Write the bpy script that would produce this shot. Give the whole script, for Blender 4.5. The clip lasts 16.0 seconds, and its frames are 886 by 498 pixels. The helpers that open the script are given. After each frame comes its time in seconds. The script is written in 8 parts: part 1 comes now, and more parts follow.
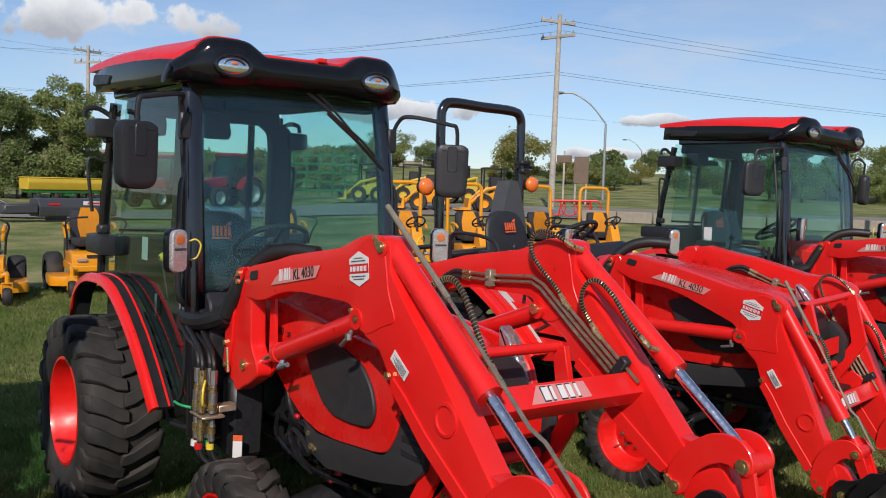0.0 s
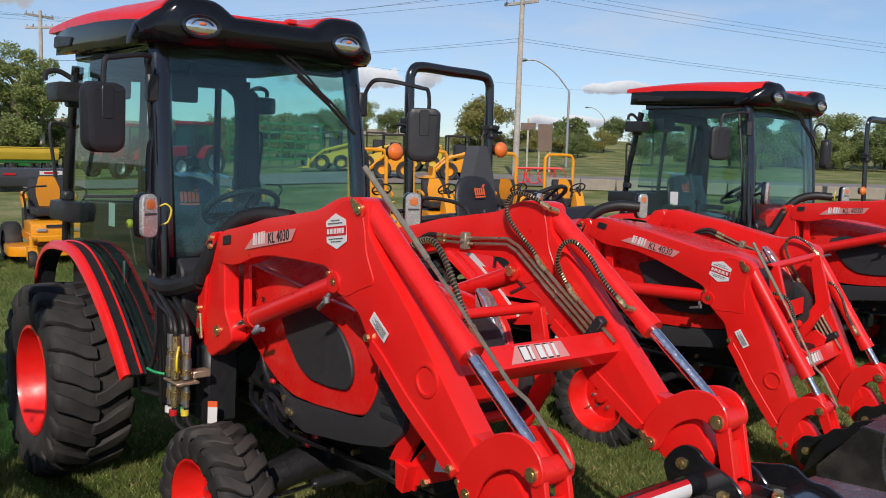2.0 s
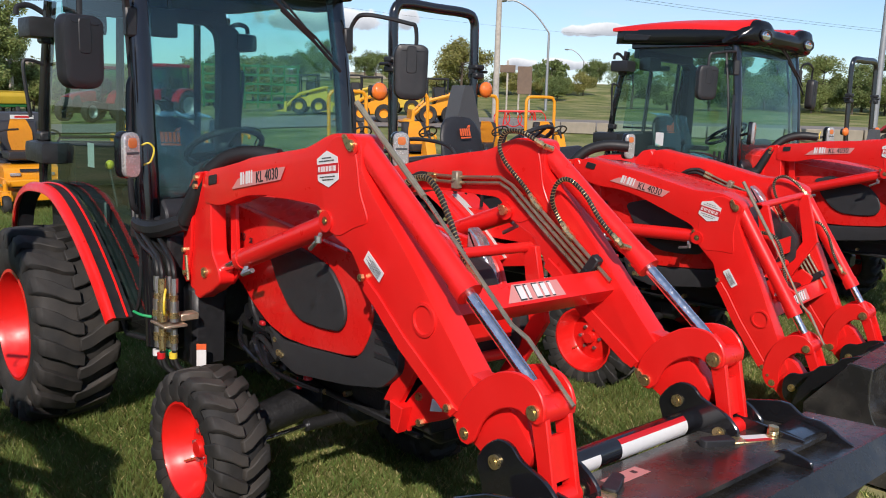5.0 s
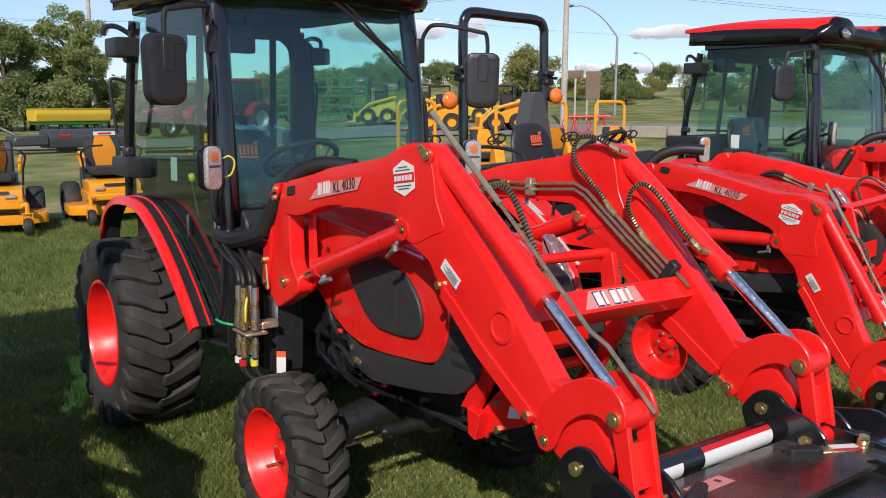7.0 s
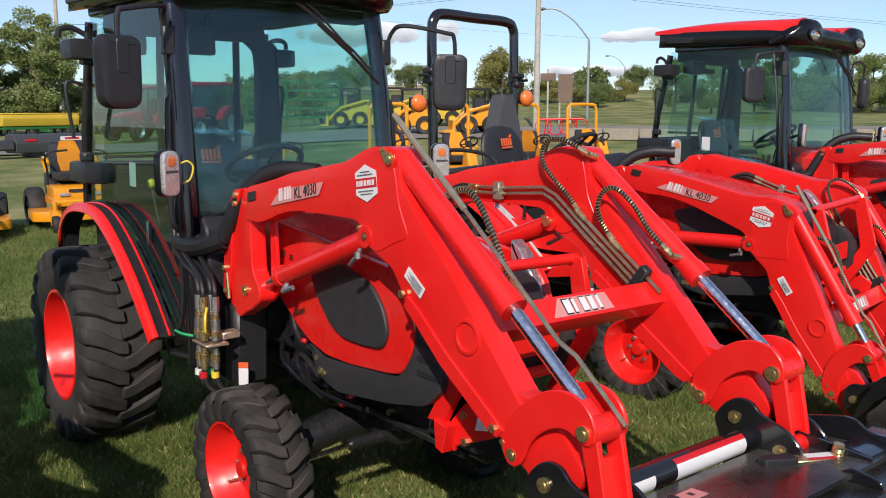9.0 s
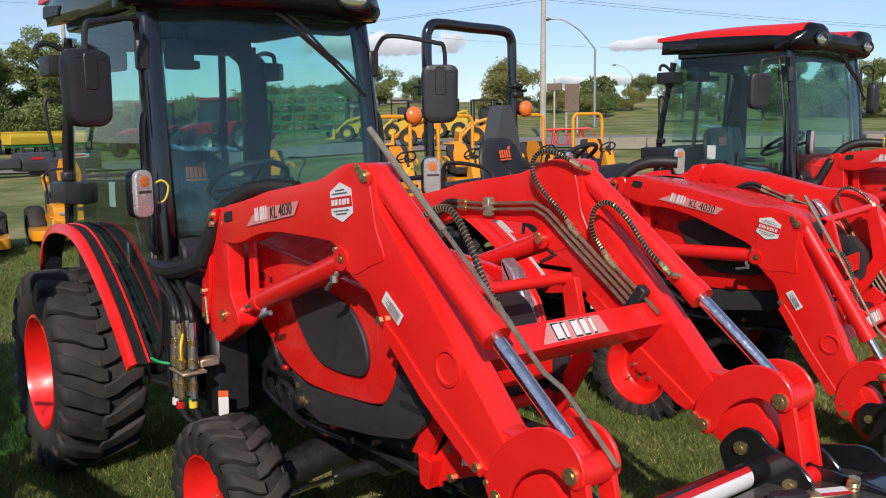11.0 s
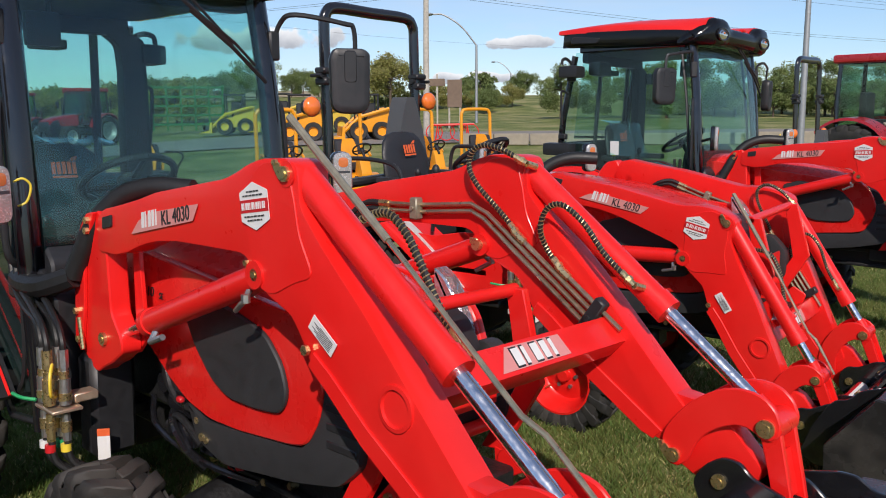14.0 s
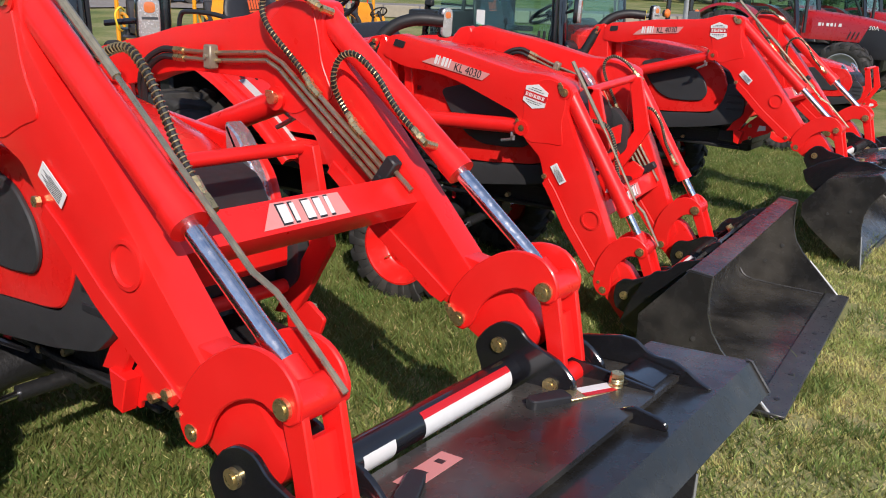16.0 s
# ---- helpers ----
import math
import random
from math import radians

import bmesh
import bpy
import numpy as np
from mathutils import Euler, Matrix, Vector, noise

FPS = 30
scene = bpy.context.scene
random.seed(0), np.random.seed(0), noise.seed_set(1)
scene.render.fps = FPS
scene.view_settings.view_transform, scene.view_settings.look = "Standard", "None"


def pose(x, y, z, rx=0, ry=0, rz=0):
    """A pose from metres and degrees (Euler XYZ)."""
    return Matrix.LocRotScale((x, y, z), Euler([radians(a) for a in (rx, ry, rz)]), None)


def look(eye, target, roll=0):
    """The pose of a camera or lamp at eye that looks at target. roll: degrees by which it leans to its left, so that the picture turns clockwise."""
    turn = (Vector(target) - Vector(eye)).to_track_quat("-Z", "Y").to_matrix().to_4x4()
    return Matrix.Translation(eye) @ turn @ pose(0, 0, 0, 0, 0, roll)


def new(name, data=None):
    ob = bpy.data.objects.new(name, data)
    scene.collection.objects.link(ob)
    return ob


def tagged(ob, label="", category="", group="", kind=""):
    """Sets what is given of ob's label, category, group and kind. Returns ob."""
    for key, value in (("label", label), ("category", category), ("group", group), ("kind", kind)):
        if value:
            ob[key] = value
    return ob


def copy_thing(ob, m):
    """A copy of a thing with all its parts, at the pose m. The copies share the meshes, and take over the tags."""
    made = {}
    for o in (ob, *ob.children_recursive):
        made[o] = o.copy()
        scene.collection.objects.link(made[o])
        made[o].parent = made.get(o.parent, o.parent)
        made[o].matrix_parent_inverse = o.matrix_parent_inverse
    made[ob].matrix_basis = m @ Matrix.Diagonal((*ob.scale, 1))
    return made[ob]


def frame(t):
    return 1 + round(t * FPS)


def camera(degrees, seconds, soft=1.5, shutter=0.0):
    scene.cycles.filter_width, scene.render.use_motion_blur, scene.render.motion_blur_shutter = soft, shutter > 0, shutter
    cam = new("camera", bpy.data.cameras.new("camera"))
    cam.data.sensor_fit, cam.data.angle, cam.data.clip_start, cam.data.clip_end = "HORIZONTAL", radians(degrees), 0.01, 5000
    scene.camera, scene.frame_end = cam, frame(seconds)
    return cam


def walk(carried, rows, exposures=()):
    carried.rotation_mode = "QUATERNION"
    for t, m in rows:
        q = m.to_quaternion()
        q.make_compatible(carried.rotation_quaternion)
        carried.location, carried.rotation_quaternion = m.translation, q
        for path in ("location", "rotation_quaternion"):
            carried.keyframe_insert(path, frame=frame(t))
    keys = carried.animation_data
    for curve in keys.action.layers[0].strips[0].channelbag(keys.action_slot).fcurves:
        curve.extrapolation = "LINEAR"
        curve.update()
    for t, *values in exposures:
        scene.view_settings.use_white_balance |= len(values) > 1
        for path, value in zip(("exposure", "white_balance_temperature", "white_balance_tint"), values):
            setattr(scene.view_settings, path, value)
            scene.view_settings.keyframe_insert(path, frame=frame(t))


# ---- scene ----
cam = camera(55.2, 16.0, soft=1.0)

PATH = [
    (0, (-0.305, 0.487, 1.769), (-1.875, 1.716, 1.615), 1.8),
    (0.5, (-0.337, 0.47, 1.768), (-1.88, 1.732, 1.596), 2.0),
    (1, (-0.344, 0.467, 1.765), (-1.865, 1.751, 1.583), 2.0),
    (1.5, (-0.346, 0.461, 1.757), (-1.856, 1.756, 1.55), 2.1),
    (2, (-0.34, 0.455, 1.743), (-1.85, 1.748, 1.518), 1.6),
    (2.5, (-0.353, 0.463, 1.73), (-1.873, 1.741, 1.493), 1.3),
    (3, (-0.373, 0.461, 1.709), (-1.89, 1.734, 1.429), 1.4),
    (3.5, (-0.375, 0.481, 1.696), (-1.824, 1.811, 1.335), 1.7),
    (6, (-0.435, 0.418, 1.722), (-1.933, 1.703, 1.398), 0.9),
    (6.5, (-0.431, 0.409, 1.719), (-1.983, 1.629, 1.402), 0.2),
    (7, (-0.419, 0.423, 1.714), (-1.985, 1.621, 1.377), 0.1),
    (7.5, (-0.425, 0.443, 1.714), (-1.988, 1.641, 1.364), 0.2),
    (8, (-0.431, 0.47, 1.711), (-1.986, 1.68, 1.366), 0.0),
    (8.5, (-0.452, 0.484, 1.711), (-1.986, 1.723, 1.376), 0.1),
    (11, (-0.556, 0.686, 1.713), (-2.104, 1.916, 1.41), -1.0),
    (11.5, (-0.585, 0.735, 1.747), (-2.213, 1.883, 1.567), -0.8),
    (12, (-0.589, 0.779, 1.739), (-2.261, 1.867, 1.593), -1.2),
    (12.5, (-0.612, 0.812, 1.716), (-2.259, 1.927, 1.505), -1.3),
    (13, (-0.737, 0.808, 1.706), (-2.298, 2.031, 1.442), 0.0),
    (13.5, (-0.88, 0.808, 1.719), (-2.354, 2.132, 1.441), -0.0),
    (14, (-0.961, 0.835, 1.695), (-2.319, 2.269, 1.378), -0.4),
    (14.5, (-0.958, 0.91, 1.681), (-2.198, 2.435, 1.31), -0.6),
    (15, (-0.914, 1.011, 1.677), (-2.087, 2.58, 1.275), 0.2),
    (15.5, (-0.867, 1.079, 1.65), (-2.015, 2.655, 1.206), 1.1),
    (16, (-0.823, 1.124, 1.611), (-1.944, 2.672, 1.021), 2.5),
]
walk(cam, [(t, look(eye, target, roll)) for t, eye, target, roll in PATH], [(t, e, 6500, 16) for t, e in ((0.0, -0.06), (2.0, -0.06), (2.8, -0.06), (3.5, 0.20), (8.5, 0.20), (11.0, 0.10), (11.5, -0.14), (12.0, -0.06), (13.0, -0.02), (14.5, 0.12), (15.3, 0.20), (16.0, 0.38))])

# ---- sky, sun, exposure ----
SUN_AZ, SUN_EL = math.atan2(-0.67, 0.74), radians(36)
sun_dir = Vector((math.cos(SUN_AZ) * math.cos(SUN_EL), math.sin(SUN_AZ) * math.cos(SUN_EL), math.sin(SUN_EL)))
world = bpy.data.worlds.new("sky")
scene.world = world
world.use_nodes = True
wn, wl = world.node_tree.nodes, world.node_tree.links
wn.clear()
w_out, w_bg, w_sky = wn.new("ShaderNodeOutputWorld"), wn.new("ShaderNodeBackground"), wn.new("ShaderNodeTexSky")
w_sky.sky_type, w_sky.sun_disc = "NISHITA", False
w_sky.sun_elevation, w_sky.sun_rotation = SUN_EL, math.pi / 2 - SUN_AZ
w_sky.air_density, w_sky.dust_density, w_sky.ozone_density = 1.0, 0.0, 4.5
w_co, w_map = wn.new("ShaderNodeTexCoord"), wn.new("ShaderNodeMapping")
w_map.inputs["Scale"].default_value, w_map.inputs["Location"].default_value = (1.0, 1.0, 3.6), (0.62, 0.35, 0.2)
w_map.inputs["Rotation"].default_value = (0.0, 0.0, -0.37)
w_cum, w_cir = wn.new("ShaderNodeTexNoise"), wn.new("ShaderNodeTexNoise")
w_cum.inputs["Scale"].default_value, w_cum.inputs["Detail"].default_value, w_cum.inputs["Roughness"].default_value = 3.4, 8, 0.55
w_cir.inputs["Scale"].default_value, w_cir.inputs["Detail"].default_value, w_cir.inputs["Roughness"].default_value = 2.1, 6, 0.6
w_map2 = wn.new("ShaderNodeMapping")
w_map2.inputs["Scale"].default_value, w_map2.inputs["Rotation"].default_value = (0.7, 2.2, 7.0), (0.12, 0.1, 0.5)
w_r1, w_r2 = wn.new("ShaderNodeValToRGB"), wn.new("ShaderNodeValToRGB")
w_r1.color_ramp.elements[0].position, w_r1.color_ramp.elements[1].position = 0.56, 0.74
w_r1.color_ramp.elements[1].color = (0.5, 0.5, 0.5, 1)
w_r2.color_ramp.elements[0].position, w_r2.color_ramp.elements[1].position = 0.36, 0.72
w_r2.color_ramp.elements[1].color = (0.34, 0.34, 0.34, 1)
w_mx = wn.new("ShaderNodeMath")
w_mx.operation = "MAXIMUM"
w_mix = wn.new("ShaderNodeMixRGB")
w_mix.inputs["Color2"].default_value = (6.5, 7.05, 7.4, 1)
wl.new(w_co.outputs["Generated"], w_map.inputs["Vector"])
wl.new(w_co.outputs["Generated"], w_map2.inputs["Vector"])
wl.new(w_map.outputs["Vector"], w_cum.inputs["Vector"])
wl.new(w_map2.outputs["Vector"], w_cir.inputs["Vector"])
w_xyz, w_band, w_sum = wn.new("ShaderNodeSeparateXYZ"), wn.new("ShaderNodeMapRange"), wn.new("ShaderNodeMath")
w_band.inputs["From Min"].default_value, w_band.inputs["From Max"].default_value = 0.03, 0.34
w_band.inputs["To Min"].default_value, w_band.inputs["To Max"].default_value = 0.035, -0.045
wl.new(w_co.outputs["Generated"], w_xyz.inputs["Vector"])
wl.new(w_xyz.outputs["Z"], w_band.inputs["Value"])
wl.new(w_band.outputs["Result"], w_sum.inputs[0])
wl.new(w_cum.outputs["Fac"], w_sum.inputs[1])
wl.new(w_sum.outputs["Value"], w_r1.inputs["Fac"])
wl.new(w_cir.outputs["Fac"], w_r2.inputs["Fac"])
wl.new(w_r1.outputs["Color"], w_mx.inputs[0])
wl.new(w_r2.outputs["Color"], w_mx.inputs[1])
wl.new(w_mx.outputs["Value"], w_mix.inputs["Fac"])
w_hsv = wn.new("ShaderNodeHueSaturation")
w_hsv.inputs["Saturation"].default_value, w_hsv.inputs["Value"].default_value = 1.02, 1.08
wl.new(w_sky.outputs["Color"], w_hsv.inputs["Color"])
w_el, w_tint, w_mul = wn.new("ShaderNodeMapRange"), wn.new("ShaderNodeMixRGB"), wn.new("ShaderNodeMixRGB")
w_el.inputs["From Min"].default_value, w_el.inputs["From Max"].default_value = 0.0, 0.17
wl.new(w_xyz.outputs["Z"], w_el.inputs["Value"])
w_tint.inputs["Color1"].default_value, w_tint.inputs["Color2"].default_value = (0.74, 0.85, 1.0, 1), (1, 1, 1, 1)
wl.new(w_el.outputs["Result"], w_tint.inputs["Fac"])
w_mul.blend_type = "MULTIPLY"
w_mul.inputs["Fac"].default_value = 1.0
wl.new(w_hsv.outputs["Color"], w_mul.inputs["Color1"])
wl.new(w_tint.outputs["Color"], w_mul.inputs["Color2"])
wl.new(w_mul.outputs["Color"], w_mix.inputs["Color1"])


def cloud_bank(below, azimuth, elevation, wide, high, grain):
    """A bank of cumulus in the sky: heaped white tops over a greyer base."""
    a, e = radians(azimuth), radians(elevation)
    along = Vector((-math.sin(a), math.cos(a), 0)) / math.sin(radians(wide))
    up = Vector((-math.sin(e) * math.cos(a), -math.sin(e) * math.sin(a), math.cos(e))) / math.sin(radians(high))

    def calc(op, p, q):
        nd = wn.new("ShaderNodeMath")
        nd.operation = op
        for k, v in enumerate((p, q)):
            if isinstance(v, float):
                nd.inputs[k].default_value = v
            else:
                wl.new(v, nd.inputs[k])
        return nd.outputs[0]

    def along_axis(v):
        nd = wn.new("ShaderNodeVectorMath")
        nd.operation = "DOT_PRODUCT"
        wl.new(w_co.outputs["Generated"], nd.inputs[0])
        nd.inputs[1].default_value = v
        return nd.outputs["Value"]

    heap = wn.new("ShaderNodeTexNoise")
    heap.inputs["Scale"].default_value, heap.inputs["Detail"].default_value, heap.inputs["Roughness"].default_value = grain, 8, 0.52
    wl.new(w_co.outputs["Generated"], heap.inputs["Vector"])
    puff = calc("SUBTRACT", heap.outputs["Fac"], 0.5)
    h, v = along_axis(along), along_axis(up)
    far = calc("ADD", calc("MULTIPLY", h, h), calc("MULTIPLY", v, v))
    body = calc("SUBTRACT", calc("MULTIPLY", puff, 5.0), calc("SUBTRACT", far, 1.0))
    edge, tone = wn.new("ShaderNodeMapRange"), wn.new("ShaderNodeMapRange")
    edge.interpolation_type = "SMOOTHSTEP"
    edge.inputs["From Min"].default_value, edge.inputs["From Max"].default_value = 0.05, 0.5
    wl.new(body, edge.inputs["Value"])
    tone.inputs["From Min"].default_value, tone.inputs["From Max"].default_value = -0.75, 0.65
    wl.new(calc("SUBTRACT", v, calc("MULTIPLY", puff, 3.0)), tone.inputs["Value"])
    shade, over = wn.new("ShaderNodeMixRGB"), wn.new("ShaderNodeMixRGB")
    shade.inputs["Color1"].default_value, shade.inputs["Color2"].default_value = (4.3, 4.75, 5.2, 1), (8.6, 9.1, 9.2, 1)
    wl.new(tone.outputs["Result"], shade.inputs["Fac"])
    wl.new(edge.outputs["Result"], over.inputs["Fac"])
    wl.new(below, over.inputs["Color1"])
    wl.new(shade.outputs["Color"], over.inputs["Color2"])
    return over.outputs["Color"]


w_low = cloud_bank(w_mix.outputs["Color"], 145.2, 4.9, 5.2, 0.9, 24)
w_low = cloud_bank(w_low, 128.8, 4.5, 2.6, 0.42, 30)
w_low = cloud_bank(w_low, 131.5, 2.3, 3.6, 0.36, 34)
w_high = cloud_bank(w_low, 168.5, 9.5, 11.5, 1.7, 17)
wl.new(w_high, w_bg.inputs["Color"])
w_bg.inputs["Strength"].default_value = 0.10
wl.new(w_bg.outputs["Background"], w_out.inputs["Surface"])

sun = new("sun", bpy.data.lights.new("sun", "SUN"))
sun.data.energy, sun.data.angle, sun.data.color = 3.8, radians(0.53), (1.0, 0.93, 0.82)
sun.rotation_euler = sun_dir.to_track_quat("Z", "Y").to_euler()
scene.view_settings.exposure = 0.0

# ---- materials ----
MATS = {}


def mat(name, color, rough=0.5, metal=0.0, vary=0.12, scale=14.0, bump=0.0, bump_scale=60.0, coat=0.0, dust=0.0, dust_color=(0.35, 0.29, 0.2), per_object=0.0, spec=0.5):
    """A surface with colour variation at two scales, roughness variation, fine relief and a film of dust."""
    if name in MATS:
        return MATS[name]
    m = bpy.data.materials.new(name)
    m.use_nodes = True
    n, l = m.node_tree.nodes, m.node_tree.links
    bs = n["Principled BSDF"]
    co = n.new("ShaderNodeTexCoord")
    big, fine = n.new("ShaderNodeTexNoise"), n.new("ShaderNodeTexNoise")
    big.inputs["Scale"].default_value, big.inputs["Detail"].default_value = scale * 0.25, 4
    fine.inputs["Scale"].default_value, fine.inputs["Detail"].default_value = scale * 3, 6
    l.new(co.outputs["Object"], big.inputs["Vector"])
    l.new(co.outputs["Object"], fine.inputs["Vector"])
    add = n.new("ShaderNodeMath")
    add.operation = "ADD"
    l.new(big.outputs["Fac"], add.inputs[0])
    l.new(fine.outputs["Fac"], add.inputs[1])
    ramp = n.new("ShaderNodeMapRange")
    ramp.inputs["From Min"].default_value, ramp.inputs["From Max"].default_value = 0.6, 1.4
    ramp.inputs["To Min"].default_value, ramp.inputs["To Max"].default_value = 1 - vary, 1 + vary
    l.new(add.outputs[0], ramp.inputs["Value"])
    hsv = n.new("ShaderNodeHueSaturation")
    hsv.inputs["Color"].default_value = (*color, 1)
    l.new(ramp.outputs["Result"], hsv.inputs["Value"])
    out = hsv.outputs["Color"]
    if per_object:
        info, pr = n.new("ShaderNodeObjectInfo"), n.new("ShaderNodeMapRange")
        pr.inputs["To Min"].default_value, pr.inputs["To Max"].default_value = 1 - per_object, 1 + per_object
        l.new(info.outputs["Random"], pr.inputs["Value"])
        h2 = n.new("ShaderNodeHueSaturation")
        l.new(out, h2.inputs["Color"])
        l.new(pr.outputs["Result"], h2.inputs["Value"])
        out = h2.outputs["Color"]
    if dust:
        dn, dr, mix = n.new("ShaderNodeTexNoise"), n.new("ShaderNodeMapRange"), n.new("ShaderNodeMixRGB")
        dn.inputs["Scale"].default_value, dn.inputs["Detail"].default_value = scale * 0.6, 8
        dr.inputs["From Min"].default_value, dr.inputs["From Max"].default_value = 0.42, 0.72
        dr.inputs["To Max"].default_value = dust
        l.new(co.outputs["Object"], dn.inputs["Vector"])
        l.new(dn.outputs["Fac"], dr.inputs["Value"])
        l.new(dr.outputs["Result"], mix.inputs["Fac"])
        l.new(out, mix.inputs["Color1"])
        mix.inputs["Color2"].default_value = (*dust_color, 1)
        out = mix.outputs["Color"]
    l.new(out, bs.inputs["Base Color"])
    rr = n.new("ShaderNodeMapRange")
    rr.inputs["From Min"].default_value, rr.inputs["From Max"].default_value = 0.3, 0.7
    rr.inputs["To Min"].default_value, rr.inputs["To Max"].default_value = max(rough - 0.07, 0.02), min(rough + 0.09, 1)
    l.new(fine.outputs["Fac"], rr.inputs["Value"])
    l.new(rr.outputs["Result"], bs.inputs["Roughness"])
    bs.inputs["Metallic"].default_value = metal
    bs.inputs["Specular IOR Level"].default_value = spec
    if coat:
        bs.inputs["Coat Weight"].default_value, bs.inputs["Coat Roughness"].default_value = coat, 0.08
    if bump:
        bn, bp = n.new("ShaderNodeTexNoise"), n.new("ShaderNodeBump")
        bn.inputs["Scale"].default_value, bn.inputs["Detail"].default_value = bump_scale, 4
        l.new(co.outputs["Object"], bn.inputs["Vector"])
        l.new(bn.outputs["Fac"], bp.inputs["Height"])
        bp.inputs["Strength"].default_value, bp.inputs["Distance"].default_value = bump, 0.01
        l.new(bp.outputs["Normal"], bs.inputs["Normal"])
    MATS[name] = m
    return m


def glass(name, tint, gloss=1.0, film=0.06):
    """Thin tinted glass: it lets tinted light through and mirrors by Fresnel, with a faint film of dust."""
    m = bpy.data.materials.new(name)
    m.use_nodes = True
    n, l = m.node_tree.nodes, m.node_tree.links
    n.clear()
    out, tr, gl, mx, fr = (n.new("ShaderNode" + k) for k in ("OutputMaterial", "BsdfTransparent", "BsdfGlossy", "MixShader", "LayerWeight"))
    tr.inputs["Color"].default_value = (*tint, 1)
    gl.inputs["Roughness"].default_value = 0.02
    gl.inputs["Color"].default_value = (0.95, 1.0, 0.98, 1)
    fr.inputs["Blend"].default_value = 0.5
    pw, ad = n.new("ShaderNodeMath"), n.new("ShaderNodeMath")
    pw.operation, ad.operation = "POWER", "MULTIPLY_ADD"
    pw.inputs[1].default_value, ad.inputs[1].default_value, ad.inputs[2].default_value = 5.0, 0.95, 0.045
    l.new(fr.outputs["Facing"], pw.inputs[0])
    l.new(pw.outputs[0], ad.inputs[0])
    df, mx2, nz, mr, co = n.new("ShaderNodeBsdfDiffuse"), n.new("ShaderNodeMixShader"), n.new("ShaderNodeTexNoise"), n.new("ShaderNodeMapRange"), n.new("ShaderNodeTexCoord")
    df.inputs["Color"].default_value = (0.5, 0.52, 0.48, 1)
    nz.inputs["Scale"].default_value, nz.inputs["Detail"].default_value = 3.0, 6
    mr.inputs["To Max"].default_value = film
    l.new(co.outputs["Object"], nz.inputs["Vector"])
    l.new(nz.outputs["Fac"], mr.inputs["Value"])
    l.new(mr.outputs["Result"], mx2.inputs["Fac"])
    l.new(tr.outputs[0], mx2.inputs[1])
    l.new(df.outputs[0], mx2.inputs[2])
    sc = n.new("ShaderNodeMath")
    sc.operation = "MULTIPLY"
    sc.inputs[1].default_value = gloss
    l.new(ad.outputs[0], sc.inputs[0])
    l.new(sc.outputs[0], mx.inputs["Fac"])
    l.new(mx2.outputs[0], mx.inputs[1])
    l.new(gl.outputs[0], mx.inputs[2])
    l.new(mx.outputs[0], out.inputs["Surface"])
    MATS[name] = m
    return m


RED = mat("red_paint", (0.79, 0.014, 0.011), 0.34, vary=0.05, scale=5, coat=0.25, spec=0.4, dust=0.03, dust_color=(0.5, 0.25, 0.2))
RED_D = mat("red_hood_paint", (0.74, 0.013, 0.010), 0.28, vary=0.05, scale=5, coat=0.45, spec=0.4, dust=0.07, dust_color=(0.55, 0.3, 0.25))
RED_RIM = mat("red_rim_paint", (0.75, 0.014, 0.010), 0.35, vary=0.05, scale=8, coat=0.3)
RED_DARK = mat("dark_red_paint", (0.36, 0.010, 0.014), 0.3, vary=0.06, scale=5, coat=0.5)
BLACK = mat("black_plastic", (0.018, 0.018, 0.02), 0.45, vary=0.25, scale=12, bump=0.05, bump_scale=300)
GLOSS = mat("black_gloss_paint", (0.010, 0.010, 0.012), 0.16, vary=0.2, scale=8, coat=0.6)
LINER = mat("black_roof_plastic", (0.006, 0.006, 0.007), 0.13, vary=0.2, scale=8, spec=0.4)
BUCKET_EDGE = mat("worn_bucket_edge", (0.06, 0.06, 0.062), 0.32, metal=0.35, vary=0.3, scale=20, dust=0.25, dust_color=(0.16, 0.145, 0.125))
BUCKET = mat("black_bucket_paint", (0.018, 0.0175, 0.017), 0.25, vary=0.3, scale=6, coat=0.10, spec=0.45, dust=0.5, dust_color=(0.13, 0.118, 0.10))
GREY_PL = mat("dark_grey_plastic", (0.030, 0.030, 0.032), 0.5, vary=0.15, scale=10, bump=0.08, bump_scale=250)
CAST = mat("black_casting", (0.016, 0.016, 0.017), 0.42, vary=0.35, scale=14, bump=0.25, bump_scale=70)
RUBBER = mat("tyre_rubber", (0.018, 0.0175, 0.017), 0.72, vary=0.3, scale=9, bump=0.12, bump_scale=160, dust=0.45, dust_color=(0.080, 0.068, 0.056))
HOSE = mat("rubber_hose", (0.012, 0.012, 0.012), 0.5, vary=0.2, scale=30)
SPIRAL = mat("bronze_spiral_guard", (0.42, 0.33, 0.17), 0.35, metal=0.7, vary=0.2, scale=20)
ZINC_LINE = mat("yellow_zinc_line", (0.50, 0.42, 0.27), 0.32, metal=0.9, vary=0.2, scale=12)
DULL_TUBE = mat("dull_zinc_tube", (0.26, 0.235, 0.175), 0.45, metal=0.35, vary=0.2, scale=20)
STEEL = mat("zinc_tube", (0.60, 0.47, 0.34), 0.34, metal=0.7, vary=0.2, scale=20)
BRASS = mat("yellow_zinc", (0.64, 0.50, 0.25), 0.30, metal=0.9, vary=0.3, scale=40)
